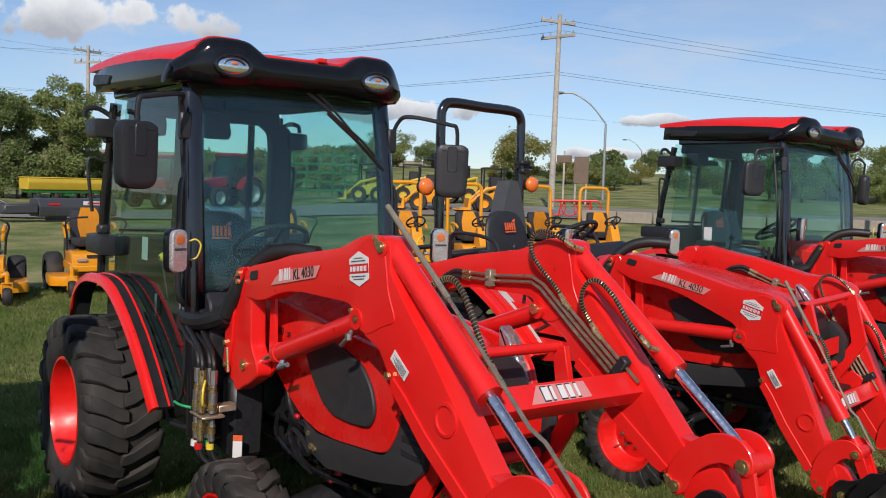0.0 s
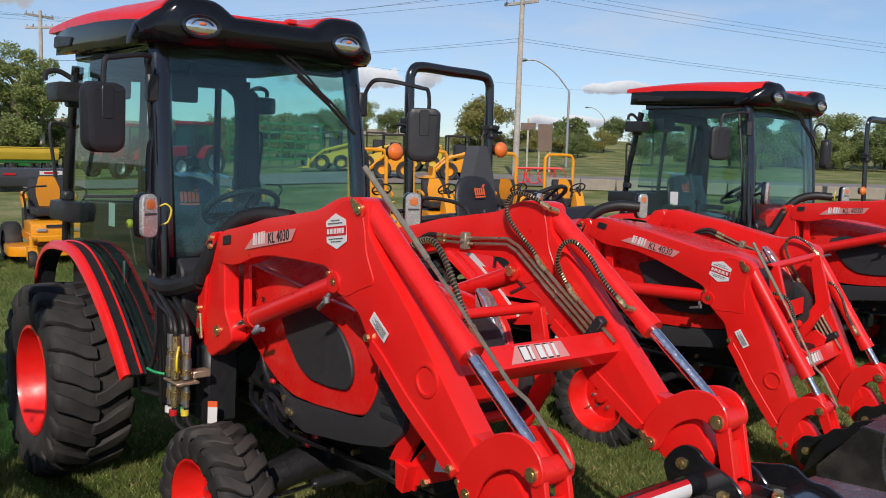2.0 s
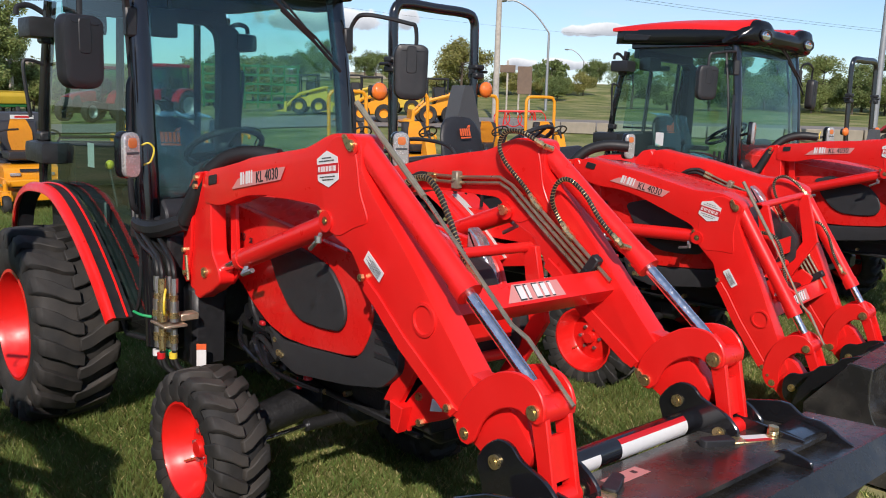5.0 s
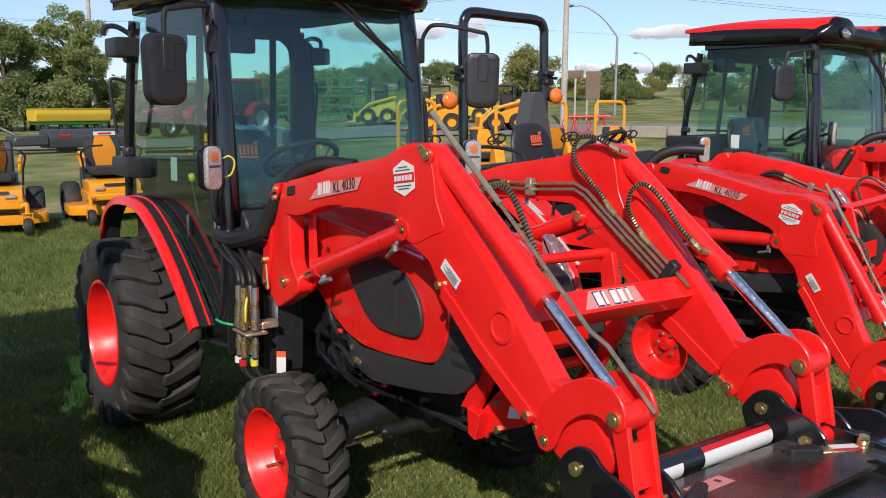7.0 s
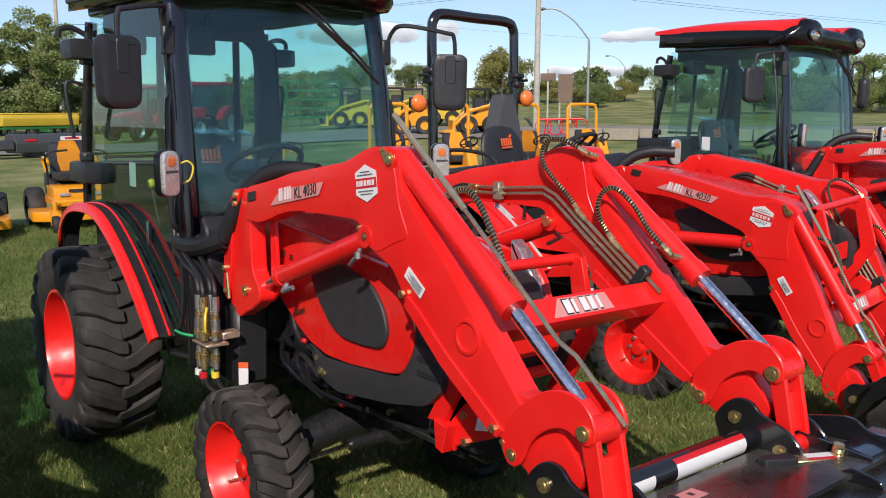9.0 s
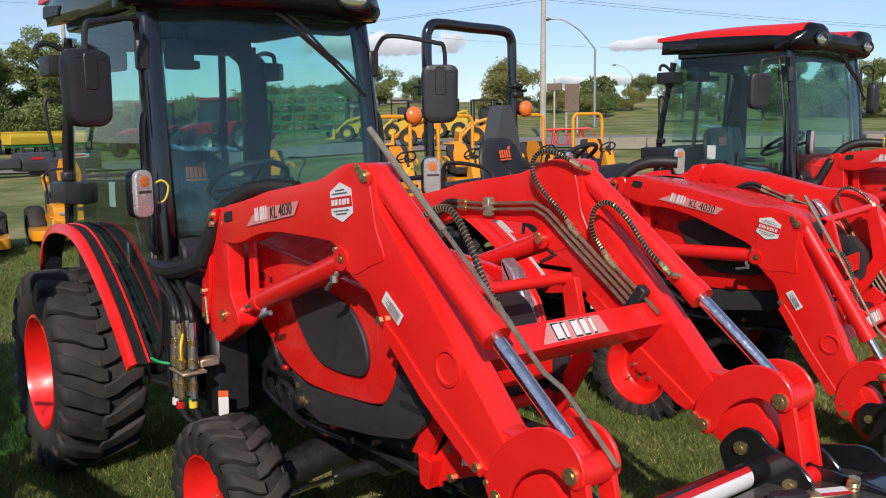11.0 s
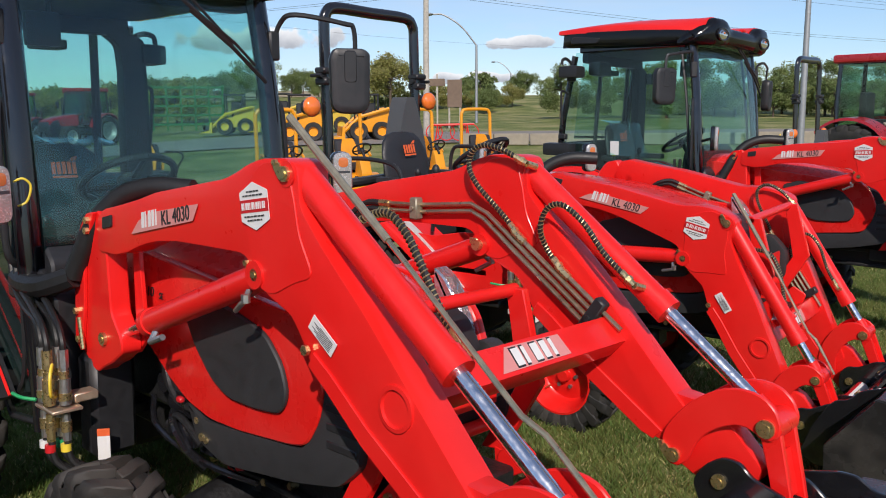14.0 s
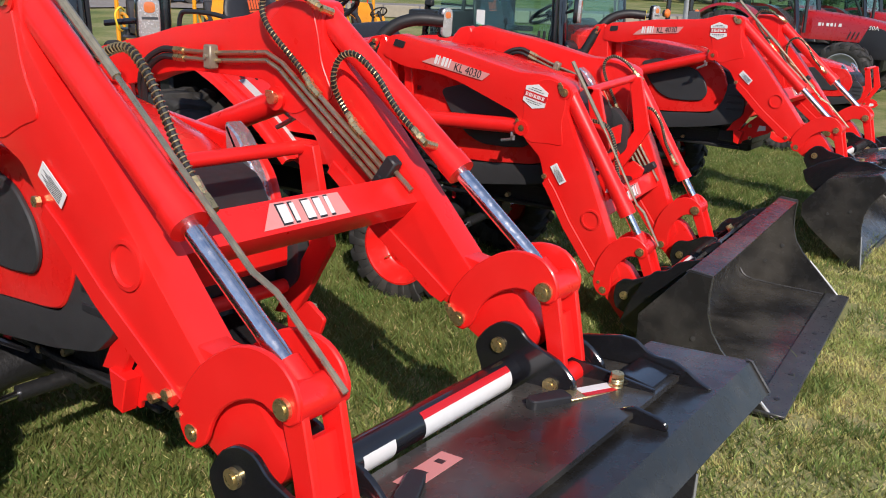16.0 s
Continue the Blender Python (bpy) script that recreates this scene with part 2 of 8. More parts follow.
CHROME = mat("chrome_rod", (0.78, 0.78, 0.80), 0.20, metal=1.0, vary=0.06, scale=20)
ALU = mat("bare_metal", (0.5, 0.5, 0.5), 0.35, metal=0.9, vary=0.15, scale=30)
WHITE = mat("white_sticker", (0.72, 0.71, 0.69), 0.4, vary=0.05, scale=20)
PINK = mat("pale_grey_decal", (0.66, 0.26, 0.24), 0.4, vary=0.06, scale=20)
DECAL_RED = mat("red_sticker", (0.55, 0.015, 0.02), 0.35, vary=0.05, scale=20)
INK = mat("dark_print", (0.02, 0.02, 0.022), 0.4, vary=0.1, scale=20)
AMBER = mat("amber_lens", (0.85, 0.19, 0.03), 0.15, vary=0.1, scale=40, coat=0.8)
LENS = mat("clear_lens", (0.55, 0.52, 0.50), 0.22, metal=0.5, vary=0.2, scale=60, bump=0.2, bump_scale=90, coat=0.8)
CRUMPLED = mat("crumpled_clear_film", (0.50, 0.50, 0.54), 0.12, metal=0.75, vary=0.35, scale=30, bump=1.0, bump_scale=22, coat=0.6)
REFLECT = mat("lamp_reflector", (0.85, 0.86, 0.88), 0.12, metal=1.0, vary=0.2, scale=40, bump=0.12, bump_scale=30)
BULB = mat("amber_bulb", (0.62, 0.17, 0.05), 0.2, vary=0.15, scale=60, coat=0.6)
SEAT = mat("black_vinyl", (0.022, 0.022, 0.025), 0.5, vary=0.2, scale=20, bump=0.1, bump_scale=120)
ORANGE = mat("orange_print", (0.75, 0.12, 0.03), 0.5, vary=0.06, scale=20)
YELLOW = mat("yellow_paint", (0.80, 0.31, 0.008), 0.34, vary=0.06, scale=8, coat=0.4)
YEL2 = mat("lemon_yellow_paint", (0.62, 0.42, 0.04), 0.4, vary=0.1, scale=5)
JD_GREEN = mat("green_paint", (0.02, 0.14, 0.035), 0.4, vary=0.12, scale=5)
GREEN_TAG = mat("green_cap", (0.02, 0.35, 0.12), 0.4)
YELLOW_TAG = mat("yellow_cap", (0.8, 0.6, 0.05), 0.4)
GREYPAINT = mat("grey_paint", (0.05, 0.052, 0.056), 0.45, vary=0.12, scale=4)
GREY_SHROUD = mat("grey_shroud_plastic", (0.075, 0.078, 0.082), 0.5, vary=0.12, scale=6)
WOODPOLE = mat("weathered_wood", (0.42, 0.385, 0.33), 0.85, vary=0.4, scale=3, bump=0.3, bump_scale=25)
GALV = mat("galvanised_steel", (0.34, 0.35, 0.36), 0.5, metal=0.5, vary=0.15, scale=4)
RUSTY = mat("brown_sign_back", (0.17, 0.115, 0.08), 0.7, vary=0.25, scale=2)
CONCRETE = mat("concrete", (0.30, 0.26, 0.20), 0.9, vary=0.2, scale=1.5, bump=0.2, bump_scale=12)
BARK = mat("bark", (0.10, 0.075, 0.055), 0.9, vary=0.3, scale=6, bump=0.4, bump_scale=30)
GLASS = glass("green_cab_glass", (0.60, 0.83, 0.78), 1.0, 0.003)
GLASS_F = glass("green_windscreen_glass", (0.76, 0.92, 0.90), 0.9, 0.004)
CLEAR = glass("clear_plastic_wrap", (0.90, 0.92, 0.92), 1.3, 0.02)
LENS_GLASS = glass("clear_lamp_cover", (0.9, 0.9, 0.9))

# ---- building helpers ----
class Geo:
    """Collects vertices and faces of one mesh."""

    def __init__(self):
        self.v, self.f = [], []

    def raw(self, verts, faces):
        o = len(self.v)
        self.v += [tuple(p) for p in verts]
        self.f += [tuple(i + o for i in f) for f in faces]
        return self

    def bm(self, b):
        b.verts.index_update()
        self.raw([v.co for v in b.verts], [[v.index for v in f.verts] for f in b.faces])
        b.free()
        return self

    def box(self, c, s, bevel=0.004, m=None, seg=1):
        b = bmesh.new()
        bmesh.ops.create_cube(b, size=1, matrix=Matrix.Diagonal((*s, 1)))
        if bevel:
            bmesh.ops.bevel(b, geom=b.edges[:], offset=min(bevel, min(s) * 0.45), segments=seg, affect="EDGES", profile=0.7)
        b.transform(Matrix.Translation(c) @ (m or Matrix.Identity(4)))
        return self.bm(b)

    def prism(self, poly, a, b_, axis="y", bevel=0.004, seg=1):
        """A plate: a polygon (x, z), (x, y) or (y, z) with a thickness along the axis left over."""
        put = {"y": lambda p, t: (p[0], t, p[1]), "z": lambda p, t: (p[0], p[1], t), "x": lambda p, t: (t, p[0], p[1])}[axis]
        b, n = bmesh.new(), len(poly)
        lo, hi = [b.verts.new(put(p, a)) for p in poly], [b.verts.new(put(p, b_)) for p in poly]
        caps = [b.faces.new(lo), b.faces.new(hi[::-1])]
        for i in range(n):
            b.faces.new((lo[i], hi[i], hi[(i + 1) % n], lo[(i + 1) % n]))
        bmesh.ops.recalc_face_normals(b, faces=b.faces[:])
        if bevel:
            bmesh.ops.bevel(b, geom=list({e for f in caps for e in f.edges}), offset=bevel, segments=seg, affect="EDGES", profile=0.7)
        return self.bm(b)

    def cyl(self, p0, p1, r, r2=None, seg=16):
        p0, p1 = Vector(p0), Vector(p1)
        q = (p1 - p0).to_track_quat("Z", "Y").to_matrix()
        r2 = r if r2 is None else r2
        verts = [p0 + q @ Vector((math.cos(a) * r, math.sin(a) * r, 0)) for a in np.linspace(0, 2 * math.pi, seg, False)]
        verts += [p1 + q @ Vector((math.cos(a) * r2, math.sin(a) * r2, 0)) for a in np.linspace(0, 2 * math.pi, seg, False)]
        faces = [(i, (i + 1) % seg, seg + (i + 1) % seg, seg + i) for i in range(seg)]
        return self.raw(verts, faces + [tuple(range(seg))[::-1], tuple(range(seg, 2 * seg))])

    def tube(self, path, r, seg=8, flat=1.0):
        pts = [Vector(p) for p in path]
        rs = r if isinstance(r, (list, tuple)) else [r] * len(pts)
        side, verts = None, []
        for i, p in enumerate(pts):
            d = (pts[min(i + 1, len(pts) - 1)] - pts[max(i - 1, 0)]).normalized()
            side = (Vector((0, 0, 1)) if abs(d.z) < 0.9 else Vector((1, 0, 0))).cross(d).normalized() if side is None else (side - d * side.dot(d)).normalized()
            up = d.cross(side)
            verts += [p + side * math.cos(a) * rs[i] + up * math.sin(a) * rs[i] * flat for a in np.linspace(0, 2 * math.pi, seg, False)]
        n = len(pts)
        faces = [(k * seg + i, k * seg + (i + 1) % seg, (k + 1) * seg + (i + 1) % seg, (k + 1) * seg + i) for k in range(n - 1) for i in range(seg)]
        return self.raw(verts, faces + [tuple(range(seg))[::-1], tuple(range((n - 1) * seg, n * seg))])

    def lathe(self, prof, seg=32, c=(0, 0, 0), closed=False):
        """Turns (radius, y) round the y axis."""
        n = len(prof)
        verts = [(c[0] + r * math.cos(a), c[1] + y, c[2] + r * math.sin(a)) for a in np.linspace(0, 2 * math.pi, seg, False) for r, y in prof]
        faces = []
        for i in range(seg):
            j = (i + 1) % seg
            faces += [(i * n + k, i * n + (k + 1) % n, j * n + (k + 1) % n, j * n + k) for k in range(n if closed else n - 1)]
        return self.raw(verts, faces)

    def loft(self, rings, cap=True):
        n = len(rings[0])
        faces = [(k * n + i, k * n + (i + 1) % n, (k + 1) * n + (i + 1) % n, (k + 1) * n + i) for k in range(len(rings) - 1) for i in range(n)]
        if cap:
            faces += [tuple(range(n))[::-1], tuple(range((len(rings) - 1) * n, len(rings) * n))]
        return self.raw([p for r in rings for p in r], faces)

    def ball(self, c, s, seg=12, rings=8):
        prof = [(max(math.sin(math.pi * k / rings), 1e-4), math.cos(math.pi * k / rings)) for k in range(rings + 1)]
        g = Geo().lathe(prof, seg)
        return self.raw([(c[0] + x * s[0], c[1] + y * s[1], c[2] + z * s[2]) for x, y, z in g.v], g.f)

    def moved(self, m):
        self.v = [tuple(m @ Vector(p)) for p in self.v]
        return self

    def mirrored(self):
        """Adds the same on the other side of the xz plane."""
        o = len(self.v)
        self.v += [(x, -y, z) for x, y, z in self.v]
        self.f += [tuple(i + o for i in f[::-1]) for f in self.f]
        return self

    def mesh(self, name, material=None, smooth=38):
        me = bpy.data.meshes.new(name)
        me.from_pydata(self.v, [], self.f)
        b = bmesh.new()
        b.from_mesh(me)
        bmesh.ops.recalc_face_normals(b, faces=b.faces[:])
        b.to_mesh(me)
        b.free()
        if smooth:
            me.polygons.foreach_set("use_smooth", [True] * len(me.polygons))
            me.set_sharp_from_angle(angle=radians(smooth))
        if material:
            me.materials.append(material)
        me.update()
        return me


def curve_pts(path, n=6):
    """A smooth path through the given points."""
    p = [Vector(q) for q in path]
    p = [2 * p[0] - p[1]] + p + [2 * p[-1] - p[-2]]
    out = []
    for i in range(1, len(p) - 2):
        for k in range(n):
            t = k / n
            out.append(0.5 * ((2 * p[i]) + (p[i + 1] - p[i - 1]) * t + (2 * p[i - 1] - 5 * p[i] + 4 * p[i + 1] - p[i + 2]) * t * t + (3 * p[i] - p[i - 1] - 3 * p[i + 1] + p[i + 2]) * t**3))
    return out + [p[-2]]


def round_poly(poly, r=0.02, n=4):
    """Rounds the corners of a polygon."""
    out, m = [], len(poly)
    for i in range(m):
        a, b, c = Vector(poly[i - 1]), Vector(poly[i]), Vector(poly[(i + 1) % m])
        u, w = (a - b), (c - b)
        k = min(r, u.length * 0.45, w.length * 0.45)
        s, e = b + u.normalized() * k, b + w.normalized() * k
        out += [tuple(s.lerp(b, t).lerp(b.lerp(e, t), t)) for t in np.linspace(0, 1, n)]
    return out


MESHES = {}


def part(name, geo, material, parent, label="", m=None, key=None, smooth=38):
    """One mesh object under a thing or a part. geo: a Geo, or a function that makes one, built once for each key."""
    me = MESHES.get(key) if key else None
    if me is None:
        g = geo() if callable(geo) else geo
        me = g.mesh(name, material, smooth)
        if key:
            MESHES[key] = me
    ob = new(name, me)
    ob.parent = parent
    if m is not None:
        ob.matrix_local = m
    if label:
        ob["label"] = label
    return ob


def thing(name, m, label, category, group="", kind=""):
    return tagged(place_at(new(name), m), label, category, group, kind)


def place_at(ob, m):
    ob.matrix_basis = m
    return ob


def text_geo(body, size, depth=0.001, shear=0.0):
    """Lettering in the xz plane, facing -y, from its lower left corner."""
    cu = bpy.data.curves.new("lettering", "FONT")
    cu.body, cu.size, cu.extrude, cu.shear, cu.resolution_u = body, size, depth, shear, 3
    ob = bpy.data.objects.new("lettering", cu)
    scene.collection.objects.link(ob)
    me = ob.evaluated_get(bpy.context.evaluated_depsgraph_get()).to_mesh()
    g = Geo().raw([(v.co.x, v.co.z, v.co.y) for v in me.vertices], [list(p.vertices) for p in me.polygons])
    ob.evaluated_get(bpy.context.evaluated_depsgraph_get()).to_mesh_clear()
    bpy.data.objects.remove(ob)
    bpy.data.curves.remove(cu)
    return g


T = Matrix.Translation


def turn_y(deg):
    """Nose down by so many degrees."""
    return Matrix.Rotation(radians(deg), 4, "Y")


def flip():
    return Matrix.Diagonal((1, -1, 1, 1))


# ---- wheels ----
def tyre_geo(R, W, rim, depth=0.03):
    h, b = W / 2, depth
    prof = [(rim * 0.98, h * 0.80), (rim * 1.03, h * 0.90), (rim + (R - rim) * 0.30, h * 1.0), (rim + (R - rim) * 0.6, h * 1.0), (R - b - 0.030, h * 0.93), (R - b - 0.006, h * 0.80), (R - b, h * 0.45), (R - b + 0.002, 0)]
    prof = prof + [(r, -y) for r, y in prof[-2::-1]]
    return Geo().lathe(prof, 64)


def lug_geo(R, W, lugs, side, depth=0.03):
    """One broad slanting tread lug, from the sidewall to past the middle of the tread."""
    h, b, rows, lug_w = W / 2, depth, [], 0.52 * 2 * math.pi * R / lugs
    for f, r, sw, wd in ((1.02, R - b - 0.075, -0.12, 0.9), (1.02, R - 0.028, 0.0, 1.0), (0.90, R - 0.006, 0.06, 1.0), (0.55, R, 0.32, 0.92), (0.22, R + 0.001, 0.66, 0.85), (-0.06, R + 0.001, 0.80, 0.75)):
        a, y = sw * 2 * math.pi / lugs * 0.75, side * h * f
        low, yb, w = (R - b - 0.01 if f < 1 else r - 0.02), (side * h * 0.93 if f > 1 else y), lug_w * wd / R / 2
        rows.append([(rr * math.cos(a + q), yy, rr * math.sin(a + q)) for rr, yy, q in ((low, yb, -w * 1.2), (r, y, -w), (r, y, w), (low, yb, w * 1.2))])
    g = Geo().loft(rows)
    b_ = bmesh.new()
    vs = [b_.verts.new(p) for p in g.v]
    for f in g.f:
        b_.faces.new([vs[i] for i in f])
    bmesh.ops.recalc_face_normals(b_, faces=b_.faces[:])
    bmesh.ops.bevel(b_, geom=[e for e in b_.edges if e.calc_face_angle(0) > 0.6], offset=0.004, segments=1, affect="EDGES")
    return Geo().bm(b_)


def rim_geo(r, W, dish=0.10):
    h = W / 2
    prof = [(r * 0.93, h * 0.60), (r * 1.04, h * 0.86), (r * 1.045, h * 0.92), (r * 0.99, h * 0.93), (r * 0.95, h * 0.80), (r * 0.90, h * 0.45), (r * 0.83, h * 0.30), (r * 0.80, h * 0.0), (r * 0.74, h * 0.0 - dish * 0.1), (r * 0.60, -dish * 0.05), (r * 0.45, dish * 0.1), (r * 0.30, dish * 0.15), (0.001, dish * 0.15)]
    return Geo().lathe(prof, 48)


def wheel(parent, key, R, W, rim, lugs, at, side, label_rim, holes=6, rim_mat=None):
    """A wheel whose outer face looks to the given side."""
    m = T(at) @ (Matrix.Identity(4) if side > 0 else Matrix.Rotation(math.pi, 4, "Z"))

    w = part("wheel", lambda: Geo().lathe([(0.001, 0.05), (rim * 0.16, 0.05), (rim * 0.19, 0.035), (rim * 0.20, -0.02)], 20), rim_mat or RED_RIM, parent, "", m, key + "hub")
    for k in range(holes):
        a = 2 * math.pi * k / holes
        part("wheel_bolt", lambda: Geo().cyl((rim * 0.36, 0.0, 0), (rim * 0.36, 0.030, 0), 0.011, seg=6), ALU, w, "", Matrix.Rotation(a, 4, "Y"), key + "bolt")
    for side_ in (1, -1):
        for k in range(lugs):
            part("tread_lug", (lambda q: (lambda: lug_geo(R, W, lugs, q)))(side_), RUBBER, w, "", Matrix.Rotation(2 * math.pi * (k + (0.5 if side_ < 0 else 0)) / lugs, 4, "Y"), key + f"lug{side_}")
    part("tyre", lambda: tyre_geo(R, W, rim), RUBBER, w, "black industrial tyre with broad angled lugs", None, key + "tyre", 50)
    part("rim", lambda: rim_geo(rim, W), rim_mat or RED_RIM, w, label_rim, None, key + "rim", 50)
    part("valve", lambda: Geo().cyl((rim * 0.55, 0.0, -rim * 0.45), (rim * 0.55, 0.05, -rim * 0.45), 0.006, 0.004, 8), BRASS, w, "", None, key + "valve")
    return w

# ---- compact tractor with front loader ----
PIVOT = (1.45, 1.30)
ARM = [(1.385, 1.270), (1.385, 1.375), (1.437, 1.408), (1.55, 1.429), (1.66, 1.452), (1.77, 1.480), (2.00, 1.516), (2.13, 1.536), (2.185, 1.555), (2.245, 1.580), (2.30, 1.594), (2.40, 1.597), (2.436, 1.580), (2.442, 1.545), (2.446, 1.485), (2.52, 1.405), (2.676, 1.262), (2.976, 0.955), (3.03, 0.90), (2.99, 0.80), (2.945, 0.820), (2.912, 0.828), (2.874, 0.842), (2.667, 0.972), (2.54, 1.075), (2.480, 1.119), (2.460, 1.157), (2.410, 1.220), (2.30, 1.262), (2.245, 1.312), (2.228, 1.340), (2.195, 1.351), (2.03, 1.350), (1.87, 1.348), (1.76, 1.337), (1.67, 1.316), (1.575, 1.284), (1.50, 1.269)]
KNUCKLE_C, KNUCKLE_E = (2.985, 0.800), (3.232, 0.936)
BK = (3.107, 0.752)
LIFT_PIN, LIFT_BASE, TOP_PIN = (2.268, 1.303), (1.385, 0.978), (2.400, 1.560)
LINK_PIN = (0.155, 0.10)
Y0, Y1 = 0.385, 0.478


def arm_xy(p):
    return (p[0] - PIVOT[0], p[1] - PIVOT[1])


def swung(p, deg):
    """A point of the loader, in the tractor's plane, once the boom is lowered by so many degrees."""
    x, z = arm_xy(p)
    c, s = math.cos(radians(deg)), math.sin(radians(deg))
    return (PIVOT[0] + c * x + s * z, PIVOT[1] - s * x + c * z)


def pin_geo(x, z, y, s, r=0.019, keeper=True):
    g = Geo().cyl((x, s * (y - 0.03), z), (x, s * (y + 0.009), z), r, seg=14)
    g.cyl((x, s * (y + 0.008), z), (x, s * (y + 0.012), z), r * 0.55, seg=10)
    if keeper:
        g.prism(round_poly([(x - 0.020, z - 0.016), (x + 0.018, z - 0.018), (x - 0.026, z + 0.030), (x - 0.046, z + 0.018)], 0.012), s * y, s * (y + 0.006), bevel=0.0)
        g.cyl((x - 0.036, s * y, z + 0.026), (x - 0.036, s * (y + 0.011), z + 0.026), 0.008, seg=6)
    return g


def spiral(path, r, turns_per_m=110):
    """A spiral guard wound round a hose."""
    pts = curve_pts(path, 8)
    ln = [0.0]
    for a, b in zip(pts, pts[1:]):
        ln.append(ln[-1] + (b - a).length)
    n = max(int(ln[-1] * turns_per_m * 7), 16)
    xs = np.array([tuple(p) for p in pts])
    out, side = [], None
    for k in range(n + 1):
        s = ln[-1] * k / n
        p = Vector([float(np.interp(s, ln, xs[:, j])) for j in range(3)])
        q = Vector([float(np.interp(min(s + 0.01, ln[-1]), ln, xs[:, j])) for j in range(3)])
        o = Vector([float(np.interp(max(s - 0.01, 0), ln, xs[:, j])) for j in range(3)])
        d = (q - o).normalized()
        side = Vector((0.3, 1, 0.2)).cross(d).normalized() if side is None else (side - d * side.dot(d)).normalized()
        a = 2 * math.pi * s * turns_per_m
        out.append(p + side * math.cos(a) * r + d.cross(side) * math.sin(a) * r)
    return Geo().tube(out, r * 0.20, 4)


def bars_geo(x, z, w, h, n, y, lean=0.0):
    """A word that cannot be lettered: plain upright bars."""
    g = Geo()
    step = w / n
    for k in range(n):
        x0, f = x + k * step, (0.74, 0.34, 0.70, 0.60, 0.34)[k % 5]
        g.prism([(x0, z), (x0 + step * f, z), (x0 + step * f + lean, z + h), (x0 + lean, z + h)], y, y - 0.001, bevel=0)
    return g


